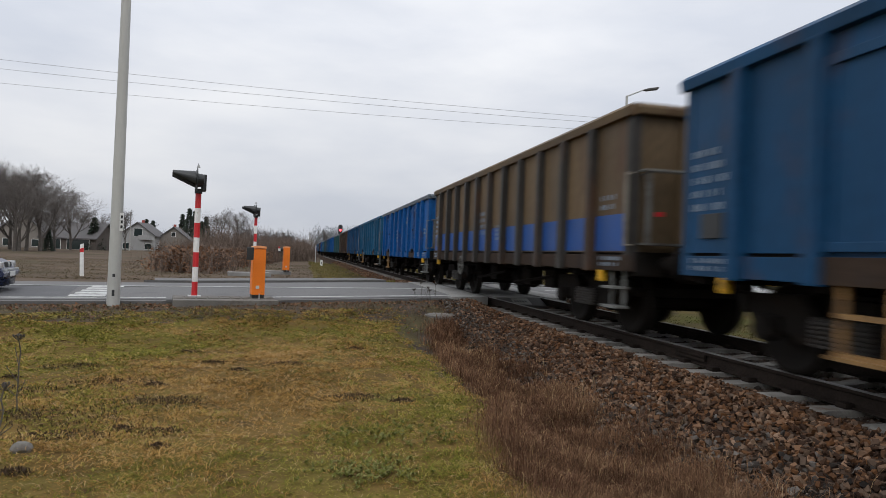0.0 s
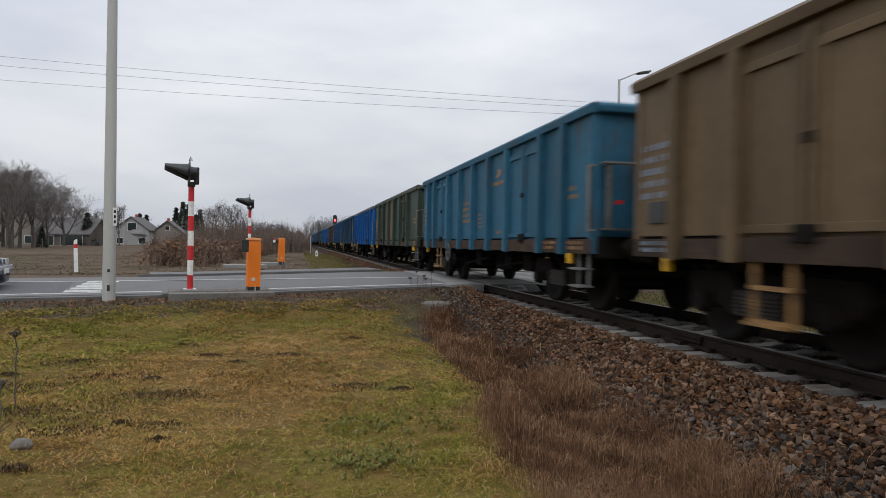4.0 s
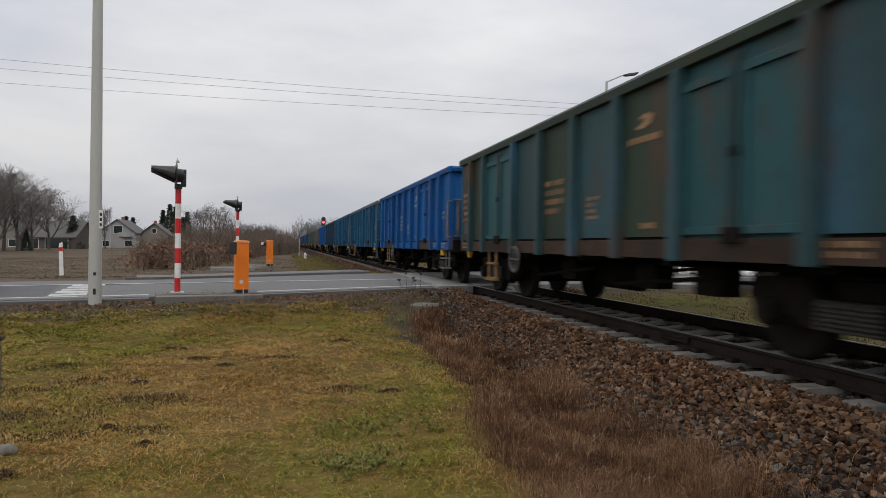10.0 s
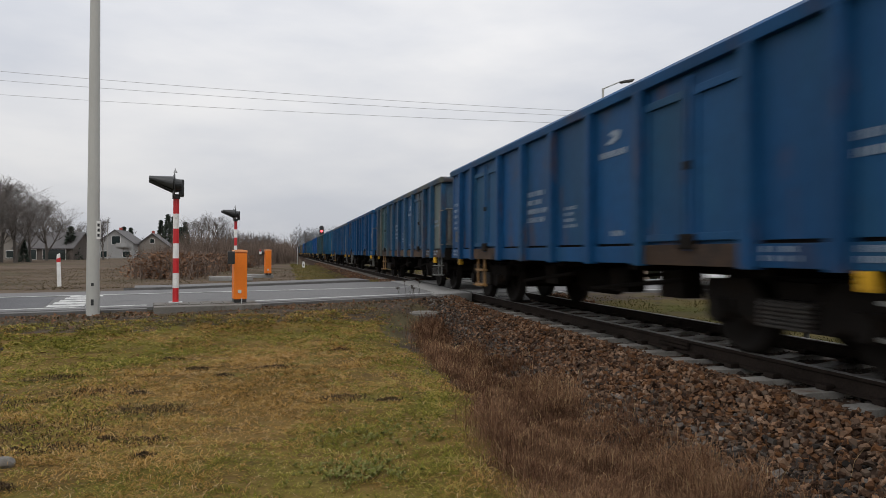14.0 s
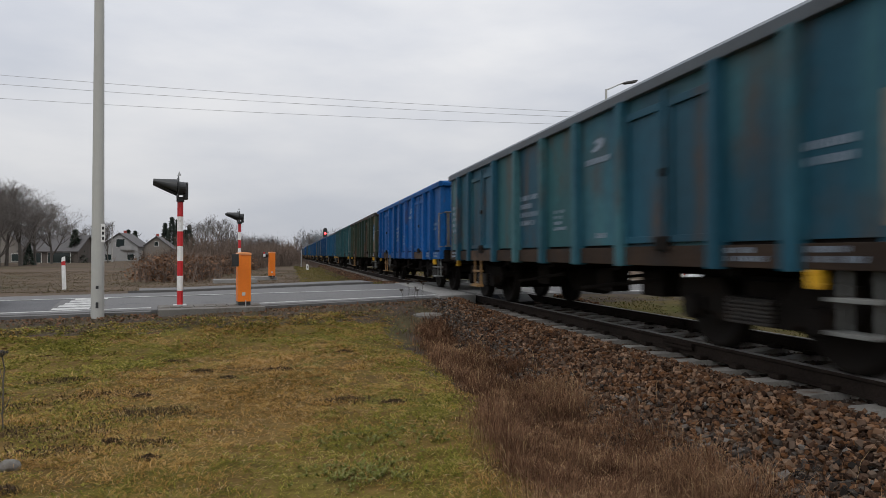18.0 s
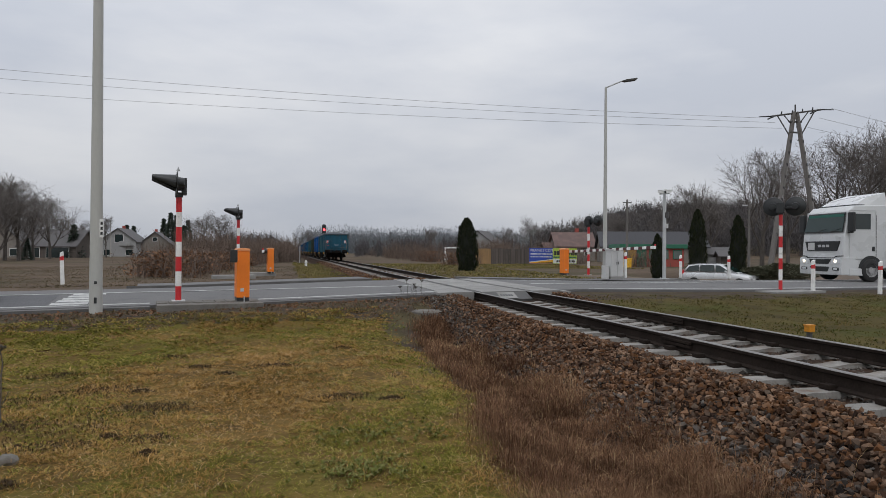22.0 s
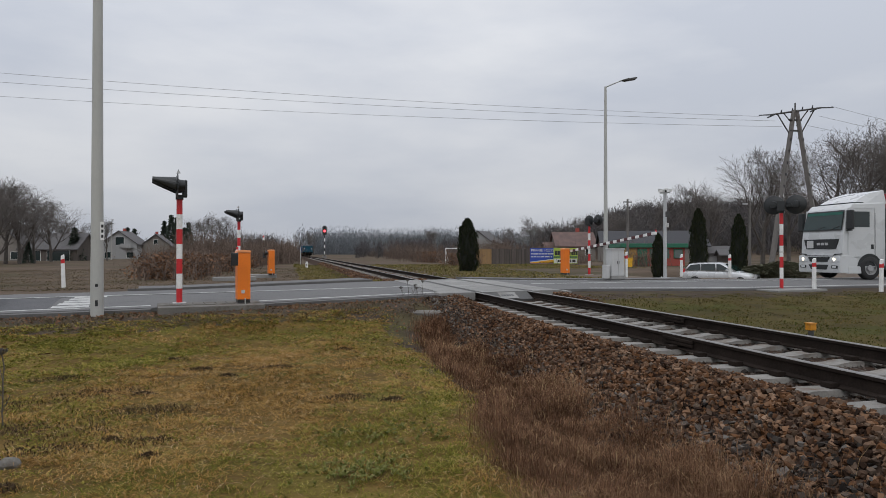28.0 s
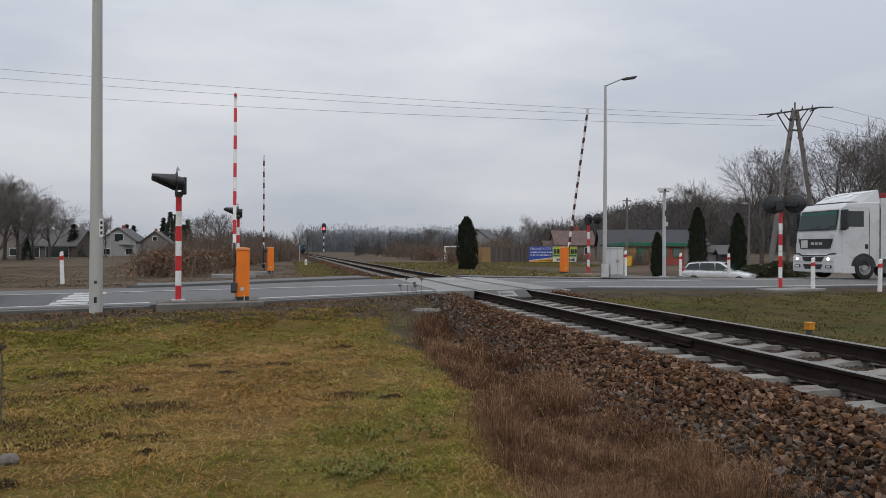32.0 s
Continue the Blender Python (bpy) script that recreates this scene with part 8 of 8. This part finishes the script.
# plan of the lawn: where it stays green and where it has gone to straw
GREEN_AT = ((-2.85, 10.2, 0.9, 1.0), (0.65, 5.6, 0.5, 1.0), (1.55, 8.6, 0.6, 0.8), (0.2, 4.3, 0.55, 0.8), (-4.3, 12.1, 1.2, 0.7), (1.9, 11.3, 0.6, 0.5), (0.9, 4.3, 0.5, 0.8),
            (-3.2, 9.2, 0.9, 0.7), (-0.5, 11.5, 0.8, 0.6), (1.5, 6.6, 0.5, 0.5), (-2.4, 5.0, 0.7, 0.3))
STRAW_AT = ((-0.2, 8.95, 0.9, 1.0), (-0.55, 7.6, 0.8, 0.9), (-1.0, 6.85, 0.6, 0.7), (-1.0, 5.1, 0.6, 0.8), (0.05, 6.6, 0.6, 0.9), (0.7, 9.2, 0.7, 0.6), (-1.6, 8.3, 0.6, 0.5))


def greenness(x, y):
    g = 0.5 + 0.16 * bumps(x, y, 0.9) + 0.14 * bumps(y, x, 2.9)
    for px, py, r, a in GREEN_AT:
        g = g + 0.4 * a * np.exp(-(((x - px) / r) ** 2 + ((y - py) / (1.3 * r)) ** 2))
    for px, py, r, a in STRAW_AT:
        g = g - 0.42 * a * np.exp(-(((x - px) / r) ** 2 + ((y - py) / (1.3 * r)) ** 2))
    return g


CLUMP = np.random.RandomState(77).uniform(0, 1, (256, 256))


def clumped(x, y):
    """True on the clumps, false in the thin patches between them."""
    a = CLUMP[(np.floor(x / 0.075) % 256).astype(int), (np.floor(y / 0.11) % 256).astype(int)]
    b = CLUMP[(np.floor(x / 0.19 + 9) % 256).astype(int), (np.floor(y / 0.26 + 5) % 256).astype(int)]
    return 0.6 * a + 0.4 * b > 0.25


def on_lawn(x, y):
    return (clumped(x, y) & (v_of(x, y) < -5.0 + 0.8 * wobble(x, y)) & (x + np.random.RandomState(8).normal(0, 0.24, len(x)) < 1.82 + 0.8 * wobble(x, y)) &
            (np.abs(x) < 1.2 + y * 0.75))


def green_part(x, y):
    return on_lawn(x, y) & (np.random.RandomState(11).uniform(0.12, 0.9, len(x)) < greenness(x, y))


def straw_part(x, y):
    return on_lawn(x, y) & (np.random.RandomState(12).uniform(0.12, 0.9, len(x)) > greenness(x, y))


tufted("lawn_grass", "short green mossy winter grass matted on the lawn", "blades_green", 100000, 9, -8.5, 3.4, 2.5, 15.5, 0.0062, 1, green_part, 1.6)
tufted("lawn_grass", "short straw coloured dead grass matted on the lawn", "blades_straw", 100000, 9, -8.5, 3.4, 2.5, 15.5, 0.006, 31, straw_part, 1.6)
strands("lawn_straw", "loose pale dead grass strands lying on the lawn", "straw", 26000, 41, lambda x, y: on_lawn(x, y) & (np.random.RandomState(13).uniform(0.1, 1.1, len(x)) > greenness(x, y)))
grass("verge_grass", "short rough grass on the verge past the track", "verge_blades", 120000, 7.3, 30, 3.5, 20, 0.02, 0.07, 0.008, 2,
      lambda x, y: (v_of(x, y) < -4.6 + wobble(x, y)) & (x > 7.5 + 0.3 * wobble(x, y)), 1.0)
def in_ditch(x, y, seed, wide=1.0):
    mid = np.interp(y, [2.5, 4.2, 6.0, 8.0, 12.0], [2.3, 2.4, 2.5, 2.72, 2.85]) + 0.22 * wobble(x, y)
    half = np.interp(y, [2.5, 4.5, 6.5, 9.0, 11.5, 12.8], [0.74, 0.72, 0.56, 0.46, 0.34, 0.1]) + 0.12 * wobble(y, x)
    return np.abs(x + np.random.RandomState(seed).normal(0, 0.15, len(x)) - mid) < half * wide


grass("ditch_grass", "tall dry reddish grass filling the ditch", "dry", 400000, 0.9, 3.9, 2.5, 13.0, 0.08, 0.34, 0.0034, 3, lambda x, y: in_ditch(x, y, 7), 1.3, 1.0)
grass("ditch_straw", "thin pale straw stalks leaning over the ditch", "straw", 14000, 0.9, 3.9, 2.5, 11.5, 0.15, 0.42, 0.0024, 13, lambda x, y: in_ditch(x, y, 9, 1.1), 1.3, 0.98)
grass("field_grass", "rough dull grass across the road", "dull_grass", 40000, -30, 1.2, 24.5, 60, 0.03, 0.09, 0.016, 4,
      lambda x, y: (v_of(x, y) > 5.6), 1.2)
grass("field_grass", "short green and straw grass beside the far track", "rough_grass", 26000, 0.2, 3.6, 24.5, 80, 0.04, 0.14, 0.012, 14,
      lambda x, y: (v_of(x, y) > 5.6) & (x > 0.6 + 0.6 * wobble(x, y)), 1.3)
grass("field_grass", "rough dull grass across the road", "rough_grass", 50000, 7.6, 30, 24.5, 70, 0.05, 0.18, 0.02, 5,
      lambda x, y: (v_of(x, y) > 5.6) & ((x < 13 + 0.08 * y) | (y > 50)), 1.2)
grass("verge_weeds", "thin dry grass in the verge dirt", "dull_grass", 22000, -7, 4.2, 11, 16.5, 0.02, 0.09, 0.01, 6,
      lambda x, y: (v_of(x, y) < -3.7) & (v_of(x, y) > -5.8), 1.0)


tufted("lawn_grass", "short matted winter lawn, green and straw yellow", "blades_straw", 22000, 6, -8.5, 2.2, -6, 2.6, 0.009, 21,
       lambda x, y: (x + np.random.RandomState(18).normal(0, 0.16, len(x)) < 1.97 + 0.8 * wobble(x, y)), 1.0)
grass("ditch_grass", "tall dry reddish grass filling the ditch", "dry", 40000, 1.6, 3.5, -6, 2.6, 0.05, 0.25, 0.008, 23,
      lambda x, y: np.abs(x + np.random.RandomState(17).normal(0, 0.24, len(x)) - 2.5 - 0.28 * wobble(x, y)) < 0.5 + 0.2 * wobble(y, x), 1.0, 1.0)


def litter(seed, n):
    rng = np.random.RandomState(seed)
    x, y = rng.uniform(-5.5, 4.0, n), rng.uniform(9.5, 16.5, n)
    v = v_of(x, y)
    ok = (v < -3.6) & (rng.uniform(0, 1, n) < np.exp(-np.maximum(0, -v - 3.8) / 0.9))
    x, y = x[ok], y[ok]
    c = np.stack([x, y, land(x, y) + rng.uniform(0.0, 0.02, len(x))], -1)
    me = scatter_tris("leaf_litter", c, 0.055, rng, flat=0.75, aspect=0.5)
    me.materials.append(M["oak"])
    tagged(new("leaf_litter", me), "brown dead leaves along the road edge", "leaves", kind="stuff")


litter(3, 9000)

def stone_template(seed):
    """A sharp broken stone: the hull of a few points in a flattened block."""
    r = random.Random(seed)
    bm = bmesh.new()
    corners = [(i, j, k) for i in (-1, 1) for j in (-1, 1) for k in (-1, 1)]
    for i, j, k in r.sample(corners, r.choice((6, 7, 7))):
        bm.verts.new((i * r.uniform(0.55, 1.05), j * r.uniform(0.45, 0.85), k * r.uniform(0.3, 0.75)))
    bmesh.ops.convex_hull(bm, input=bm.verts)
    bmesh.ops.delete(bm, geom=[v for v in bm.verts if not v.link_faces], context="VERTS")
    bmesh.ops.triangulate(bm, faces=bm.faces)
    bm.verts.index_update()
    co = np.array([v.co[:] for v in bm.verts])
    fa = np.array([[v.index for v in f.verts] for f in bm.faces])
    bm.free()
    return co, fa


STONE_T = [stone_template(s) for s in range(12)]


def stone_field(name, label, x, y, z, r, seed, m="stones"):
    rng = np.random.RandomState(seed)
    vs, fs, off = [], [], 0
    for k, (co, fa) in enumerate(STONE_T):
        sel = np.arange(len(x)) % len(STONE_T) == k
        n = sel.sum()
        if not n:
            continue
        yaw, lean, ax = rng.uniform(0, math.pi, n), np.abs(rng.normal(0, 0.4, n)), rng.uniform(0, 2 * math.pi, n)
        q = np.stack([np.cos(yaw) * np.cos(lean), np.cos(ax) * np.sin(lean), np.sin(ax) * np.sin(lean), np.sin(yaw) * np.cos(lean)], -1)
        q /= np.linalg.norm(q, axis=1, keepdims=True)
        w, a, b, c = q.T
        rot = np.stack([1 - 2 * (b * b + c * c), 2 * (a * b - c * w), 2 * (a * c + b * w), 2 * (a * b + c * w), 1 - 2 * (a * a + c * c), 2 * (b * c - a * w),
                        2 * (a * c - b * w), 2 * (b * c + a * w), 1 - 2 * (a * a + b * b)], -1).reshape(n, 3, 3)
        shape = co[None] * rng.uniform(0.7, 1.2, (n, 1, 3)) * r[sel][:, None, None]
        p = np.einsum("nij,nkj->nki", rot, shape) + np.stack([x[sel], y[sel], z[sel]], -1)[:, None]
        vs.append(p.reshape(-1, 3))
        fs.append((fa[None] + (np.arange(n) * len(co))[:, None, None] + off).reshape(-1, 3))
        off += n * len(co)
    me = array_mesh(name, np.concatenate(vs), np.concatenate(fs))
    me.materials.append(M[m])
    tagged(new(name, me), label, "ballast", kind="stuff")


def build_ballast():
    rng = np.random.RandomState(17)
    n = 94000
    x, y = rng.uniform(2.7, 7.6, n), 1.2 + 15.2 * rng.uniform(0, 1, n) ** 1.25
    edge = 2.9 + 0.25 * wobble(x, y) - np.clip((6 - y) * 0.08, 0, 0.25) + np.clip((y - 6) * 0.05, 0, 0.45)
    ok = (x > edge + rng.normal(0, 0.1, n)) & (x < 7.25 + 0.15 * wobble(x, y)) & (v_of(x, y) < -3.75)
    x, y = x[ok], y[ok]
    r = rng.uniform(0.017, 0.036, len(x)) * np.where(rng.uniform(0, 1, len(x)) < 0.08, 1.25, 1.0)
    between = np.abs(x - TRACK_X) < 1.18
    z = land(x, y) + rng.uniform(-0.035, 0.045, len(x))
    near_end = np.abs(x - TRACK_X) < 1.34
    z = np.where(between, np.minimum(z, -0.235) + rng.uniform(-0.03, 0.0, len(x)), np.where(near_end, np.minimum(z + 0.03, -0.195), z))
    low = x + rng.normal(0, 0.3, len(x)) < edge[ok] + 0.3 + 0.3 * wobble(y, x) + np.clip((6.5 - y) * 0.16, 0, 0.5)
    # stones between the rails are brown, with the wagons' shade put into their colour
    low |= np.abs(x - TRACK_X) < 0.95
    stone_field("ballast", "sharp rust brown and tan crushed stone ballast", x[~low], y[~low], z[~low], r[~low], 18)
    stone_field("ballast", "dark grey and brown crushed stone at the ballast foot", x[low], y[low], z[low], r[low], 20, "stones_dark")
    n = 15000
    x, y = rng.uniform(2.9, 7.3, n), rng.uniform(-7, 1.3, n)
    z = np.where(np.abs(x - TRACK_X) < 1.34, -0.235, land(x, y))
    stone_field("ballast", "sharp rust brown and tan crushed stone ballast", x, y, z, rng.uniform(0.03, 0.055, n), 28)
    n = 9000
    x, y = rng.uniform(3.6, 7.4, n), 24.2 + 60 * rng.uniform(0, 1, n) ** 1.5
    stone_field("ballast", "brown and grey crushed stone ballast", x, y, land(x, y) + 0.01, rng.uniform(0.03, 0.07, n), 19)
    # loose single stones on the shoulder nearest the viewer
    meshes = []
    for s in range(6):
        co, fa = STONE_T[s]
        me = array_mesh("ballast_stone", co, fa)
        me.materials.append(M["stone_single"])
        meshes.append(me)
    holder = bpy.data.objects["railway_track"]
    r2 = random.Random(6)
    for k in range(280):
        x, y = r2.uniform(3.0, 4.2), r2.uniform(2.6, 9.5)
        if x < 3.1 + 0.07 * max(0, y - 5):
            continue
        s = r2.uniform(0.024, 0.043)
        at = pose(x, y, level(x, y) + 0.022, r2.uniform(0, 360), r2.uniform(0, 360), r2.uniform(0, 360)) @ Matrix.Diagonal((s, s * r2.uniform(0.8, 1.2), s * r2.uniform(0.8, 1.2), 1))
        part("ballast_stone", meshes[k % 6], M["stone_single"], holder, at=at)


build_ballast()


def build_weed(x, y, h, seed, thin=1.0):
    w = thing("dry_weed", "dead brown weed stalk with a flat seed head", "weed", pose(x, y, level(x, y)))
    r = random.Random(seed)
    stem = bmesh.new()
    p = Vector((0, 0, 0))
    pts = [p]
    for k in range(5):
        p = p + Vector((r.uniform(-0.02, 0.02), r.uniform(-0.02, 0.02), h / 5))
        pts.append(p)
    for a, b in zip(pts, pts[1:]):
        beam(a, b, 0.009 * thin, n=6, bm=stem)
    part("stem", stem, M["bark"], w)
    for k in range(4):
        b0 = pts[1 + k % 3]
        part("side_stem", beam(b0, b0 + Vector((r.uniform(-0.1, 0.1), r.uniform(-0.06, 0.06), r.uniform(0.05, 0.18))), 0.0055 * thin, n=5), M["bark"], w)
    head = bmesh.new()
    for k in range(26):
        a, d = r.uniform(0, 6.28), r.uniform(0, 0.055)
        q = pts[-1] + Vector((d * math.cos(a), d * math.sin(a), r.uniform(0.0, 0.02)))
        box(0.016 * thin, 0.016 * thin, 0.012, q.x, q.y, q.z, bm=head)
        beam(pts[-1] - Vector((0, 0, 0.03)), q, 0.002, n=4, bm=head)
    part("seed_head", head, M["bark"], w)


build_weed(-2.40, 6.33, 0.66, 1, 0.6)
build_weed(-2.12, 5.24, 0.45, 5, 0.6)
for k, (x, y, h) in enumerate(((2.75, 14.85, 0.5), (2.9, 14.9, 0.38), (3.05, 14.8, 0.48), (2.98, 15.0, 0.3), (2.6, 14.95, 0.33))):
    build_weed(x, y, h, 3 + k, 0.45)
stone = bmesh.new()
bmesh.ops.create_icosphere(stone, subdivisions=2, radius=1.0)
for v in stone.verts:
    v.co *= 1 + 0.22 * noise.noise(v.co * 1.4 + Vector((3, 1, 7)))
    v.co = Vector((v.co.x * 0.075, v.co.y * 0.06, v.co.z * 0.05))
solid("pale_stone", stone, M["old_concrete"], "pale stone lying in the grass", "stone", pose(-1.93, 5.2, -0.475))
rc = random.Random(23)
CLODS = [(-2.0, 6.07, 0.2), (-2.66, 7.18, 0.16), (-2.06, 7.66, 0.13), (-1.45, 6.68, 0.17), (-1.25, 6.8, 0.1), (-1.59, 9.79, 0.05), (-1.12, 8.87, 0.05), (-1.1, 5.65, 0.06),
         (0.62, 6.77, 0.09), (-2.59, 8.65, 0.1), (-0.14, 8.89, 0.08), (-2.45, 6.2, 0.12), (-1.8, 5.5, 0.08)]
CLODS += [(rc.uniform(-3.5, 1.2), rc.uniform(4.4, 10.5), rc.uniform(0.015, 0.04)) for _ in range(9)]
for k, (x, y, s) in enumerate(CLODS):
    s *= 1.35
    rng = np.random.RandomState(40 + k)
    n = int(160 + 1500 * s)
    a, d = rng.uniform(0, 6.28, n), s * np.sqrt(rng.uniform(0, 1, n)) * 1.5 * (1 + 0.35 * np.sin(3 * rng.uniform(0, 6.28, n)))
    bx, by = d * np.cos(a) * 1.8, d * np.sin(a)
    me = blade_mesh("dead_tuft", bx, by, rng.uniform(0.02, 0.055, n), np.full(n, 0.009), rng, 0.99, z=0.03 * (1 - d / (2.2 * s)))
    solid("dead_tuft", me, M["tuft"], "dark dead tuft of matted grass and soil", "grass tuft", pose(x, y, level(x, y)), "dead tufts", kind="stuff")




def weed_patch(x, y, r, n, seed):
    """Low broad-leaved weeds: rosettes of short pointed leaves."""
    rng = np.random.RandomState(seed)
    cx, cy = x + rng.normal(0, r, n), y + rng.normal(0, r * 0.6, n)
    px, py = np.repeat(cx, 7), np.repeat(cy, 7)
    k = len(px)
    az, ln = rng.uniform(0, 2 * math.pi, k), rng.uniform(0.018, 0.042, k)
    base = np.stack([px, py, land(px, py) + 0.012], -1)
    mid = base + np.stack([np.cos(az) * ln * 0.5, np.sin(az) * ln * 0.5, rng.uniform(0.01, 0.03, k)], -1)
    tip = mid + np.stack([np.cos(az) * ln * 0.6, np.sin(az) * ln * 0.6, rng.uniform(-0.015, 0.015, k)], -1)
    half = np.stack([-np.sin(az), np.cos(az), np.zeros(k)], -1) * (ln * 0.22)[:, None]
    me = spindle_mesh("weeds", base, mid, tip, half)
    me.materials.append(M["weed_leaf"])
    tagged(new("weeds", me), "low dark green broad-leaved weeds in the lawn", "weeds", kind="stuff")


weed_patch(0.5, 4.5, 0.22, 110, 71)
weed_patch(0.75, 5.4, 0.3, 90, 72)
weed_patch(2.15, 12.4, 0.15, 25, 73)


# ---- what moves ----
def motions():
    for w, y0 in TRAIN:
        walk(w, [(t, pose(TRACK_X, y0 + SPEED * t + gain, 0)) for t, gain in ((0, 0), (1, 0.55), (2, 0.55), (3, 0.42), (6, 0.05), (7.5, 0.05), (9, -0.2), (10, 0), (11.5, 0), (13, -0.2), (14, 0), (17, -0.3), (19, 0), (20, 0), (21, 0.35), (22, 1.55), (23, 4.1), (25, 6.7), (28, 9.0), (32, 6.0))])
    # the barriers rise when the train has gone
    lifts = (
        ((0, 0), (27.4, 0), (28.0, 2), (28.5, 5.5), (29, 10.4), (29.3, 13), (29.6, 16), (30, 20.5), (30.6, 32), (31, 43), (31.5, 60), (32, 80)),
        ((0, 0), (26.8, 0), (27.5, 3), (28.0, 7.5), (28.5, 12.7), (29, 19), (29.6, 27.5), (30, 36), (30.3, 42), (30.6, 49), (31, 58), (31.5, 73), (32, 83)),
        ((0, 1.5), (26.5, 1.5), (27.5, 3.3), (28.0, 6), (28.5, 10), (29, 15.8), (29.5, 23.5), (30, 33), (30.5, 46), (31, 60), (31.5, 72), (32, 81)),
    )
    # the far one by the road leans a little to its side
    for (boom, x, y, z, turn), rows, lean in zip(BOOMS, lifts, (0, 0, -3.6)):
        walk(boom, [(t, pose(x, y, z, 0, 0, turn) @ pose(0, 0, 0, 0, lean) @ pose(0, 0, 0, a)) for t, a in rows])
    # the waiting lorry creeps forward as the booms go up
    tx, ty = 23.57, 24.48
    walk(TRUCK, [(t, pose(tx - d * RU.x, ty - d * RU.y, float(road_z(*road_uv(tx, ty))), 0, 0, -3.0)) for t, d in ((0, -0.22), (18, -0.2), (23, -0.1), (27, 0.0), (28.5, 0.02), (30, 0.1), (31, 0.2), (32, 0.34))])


motions()
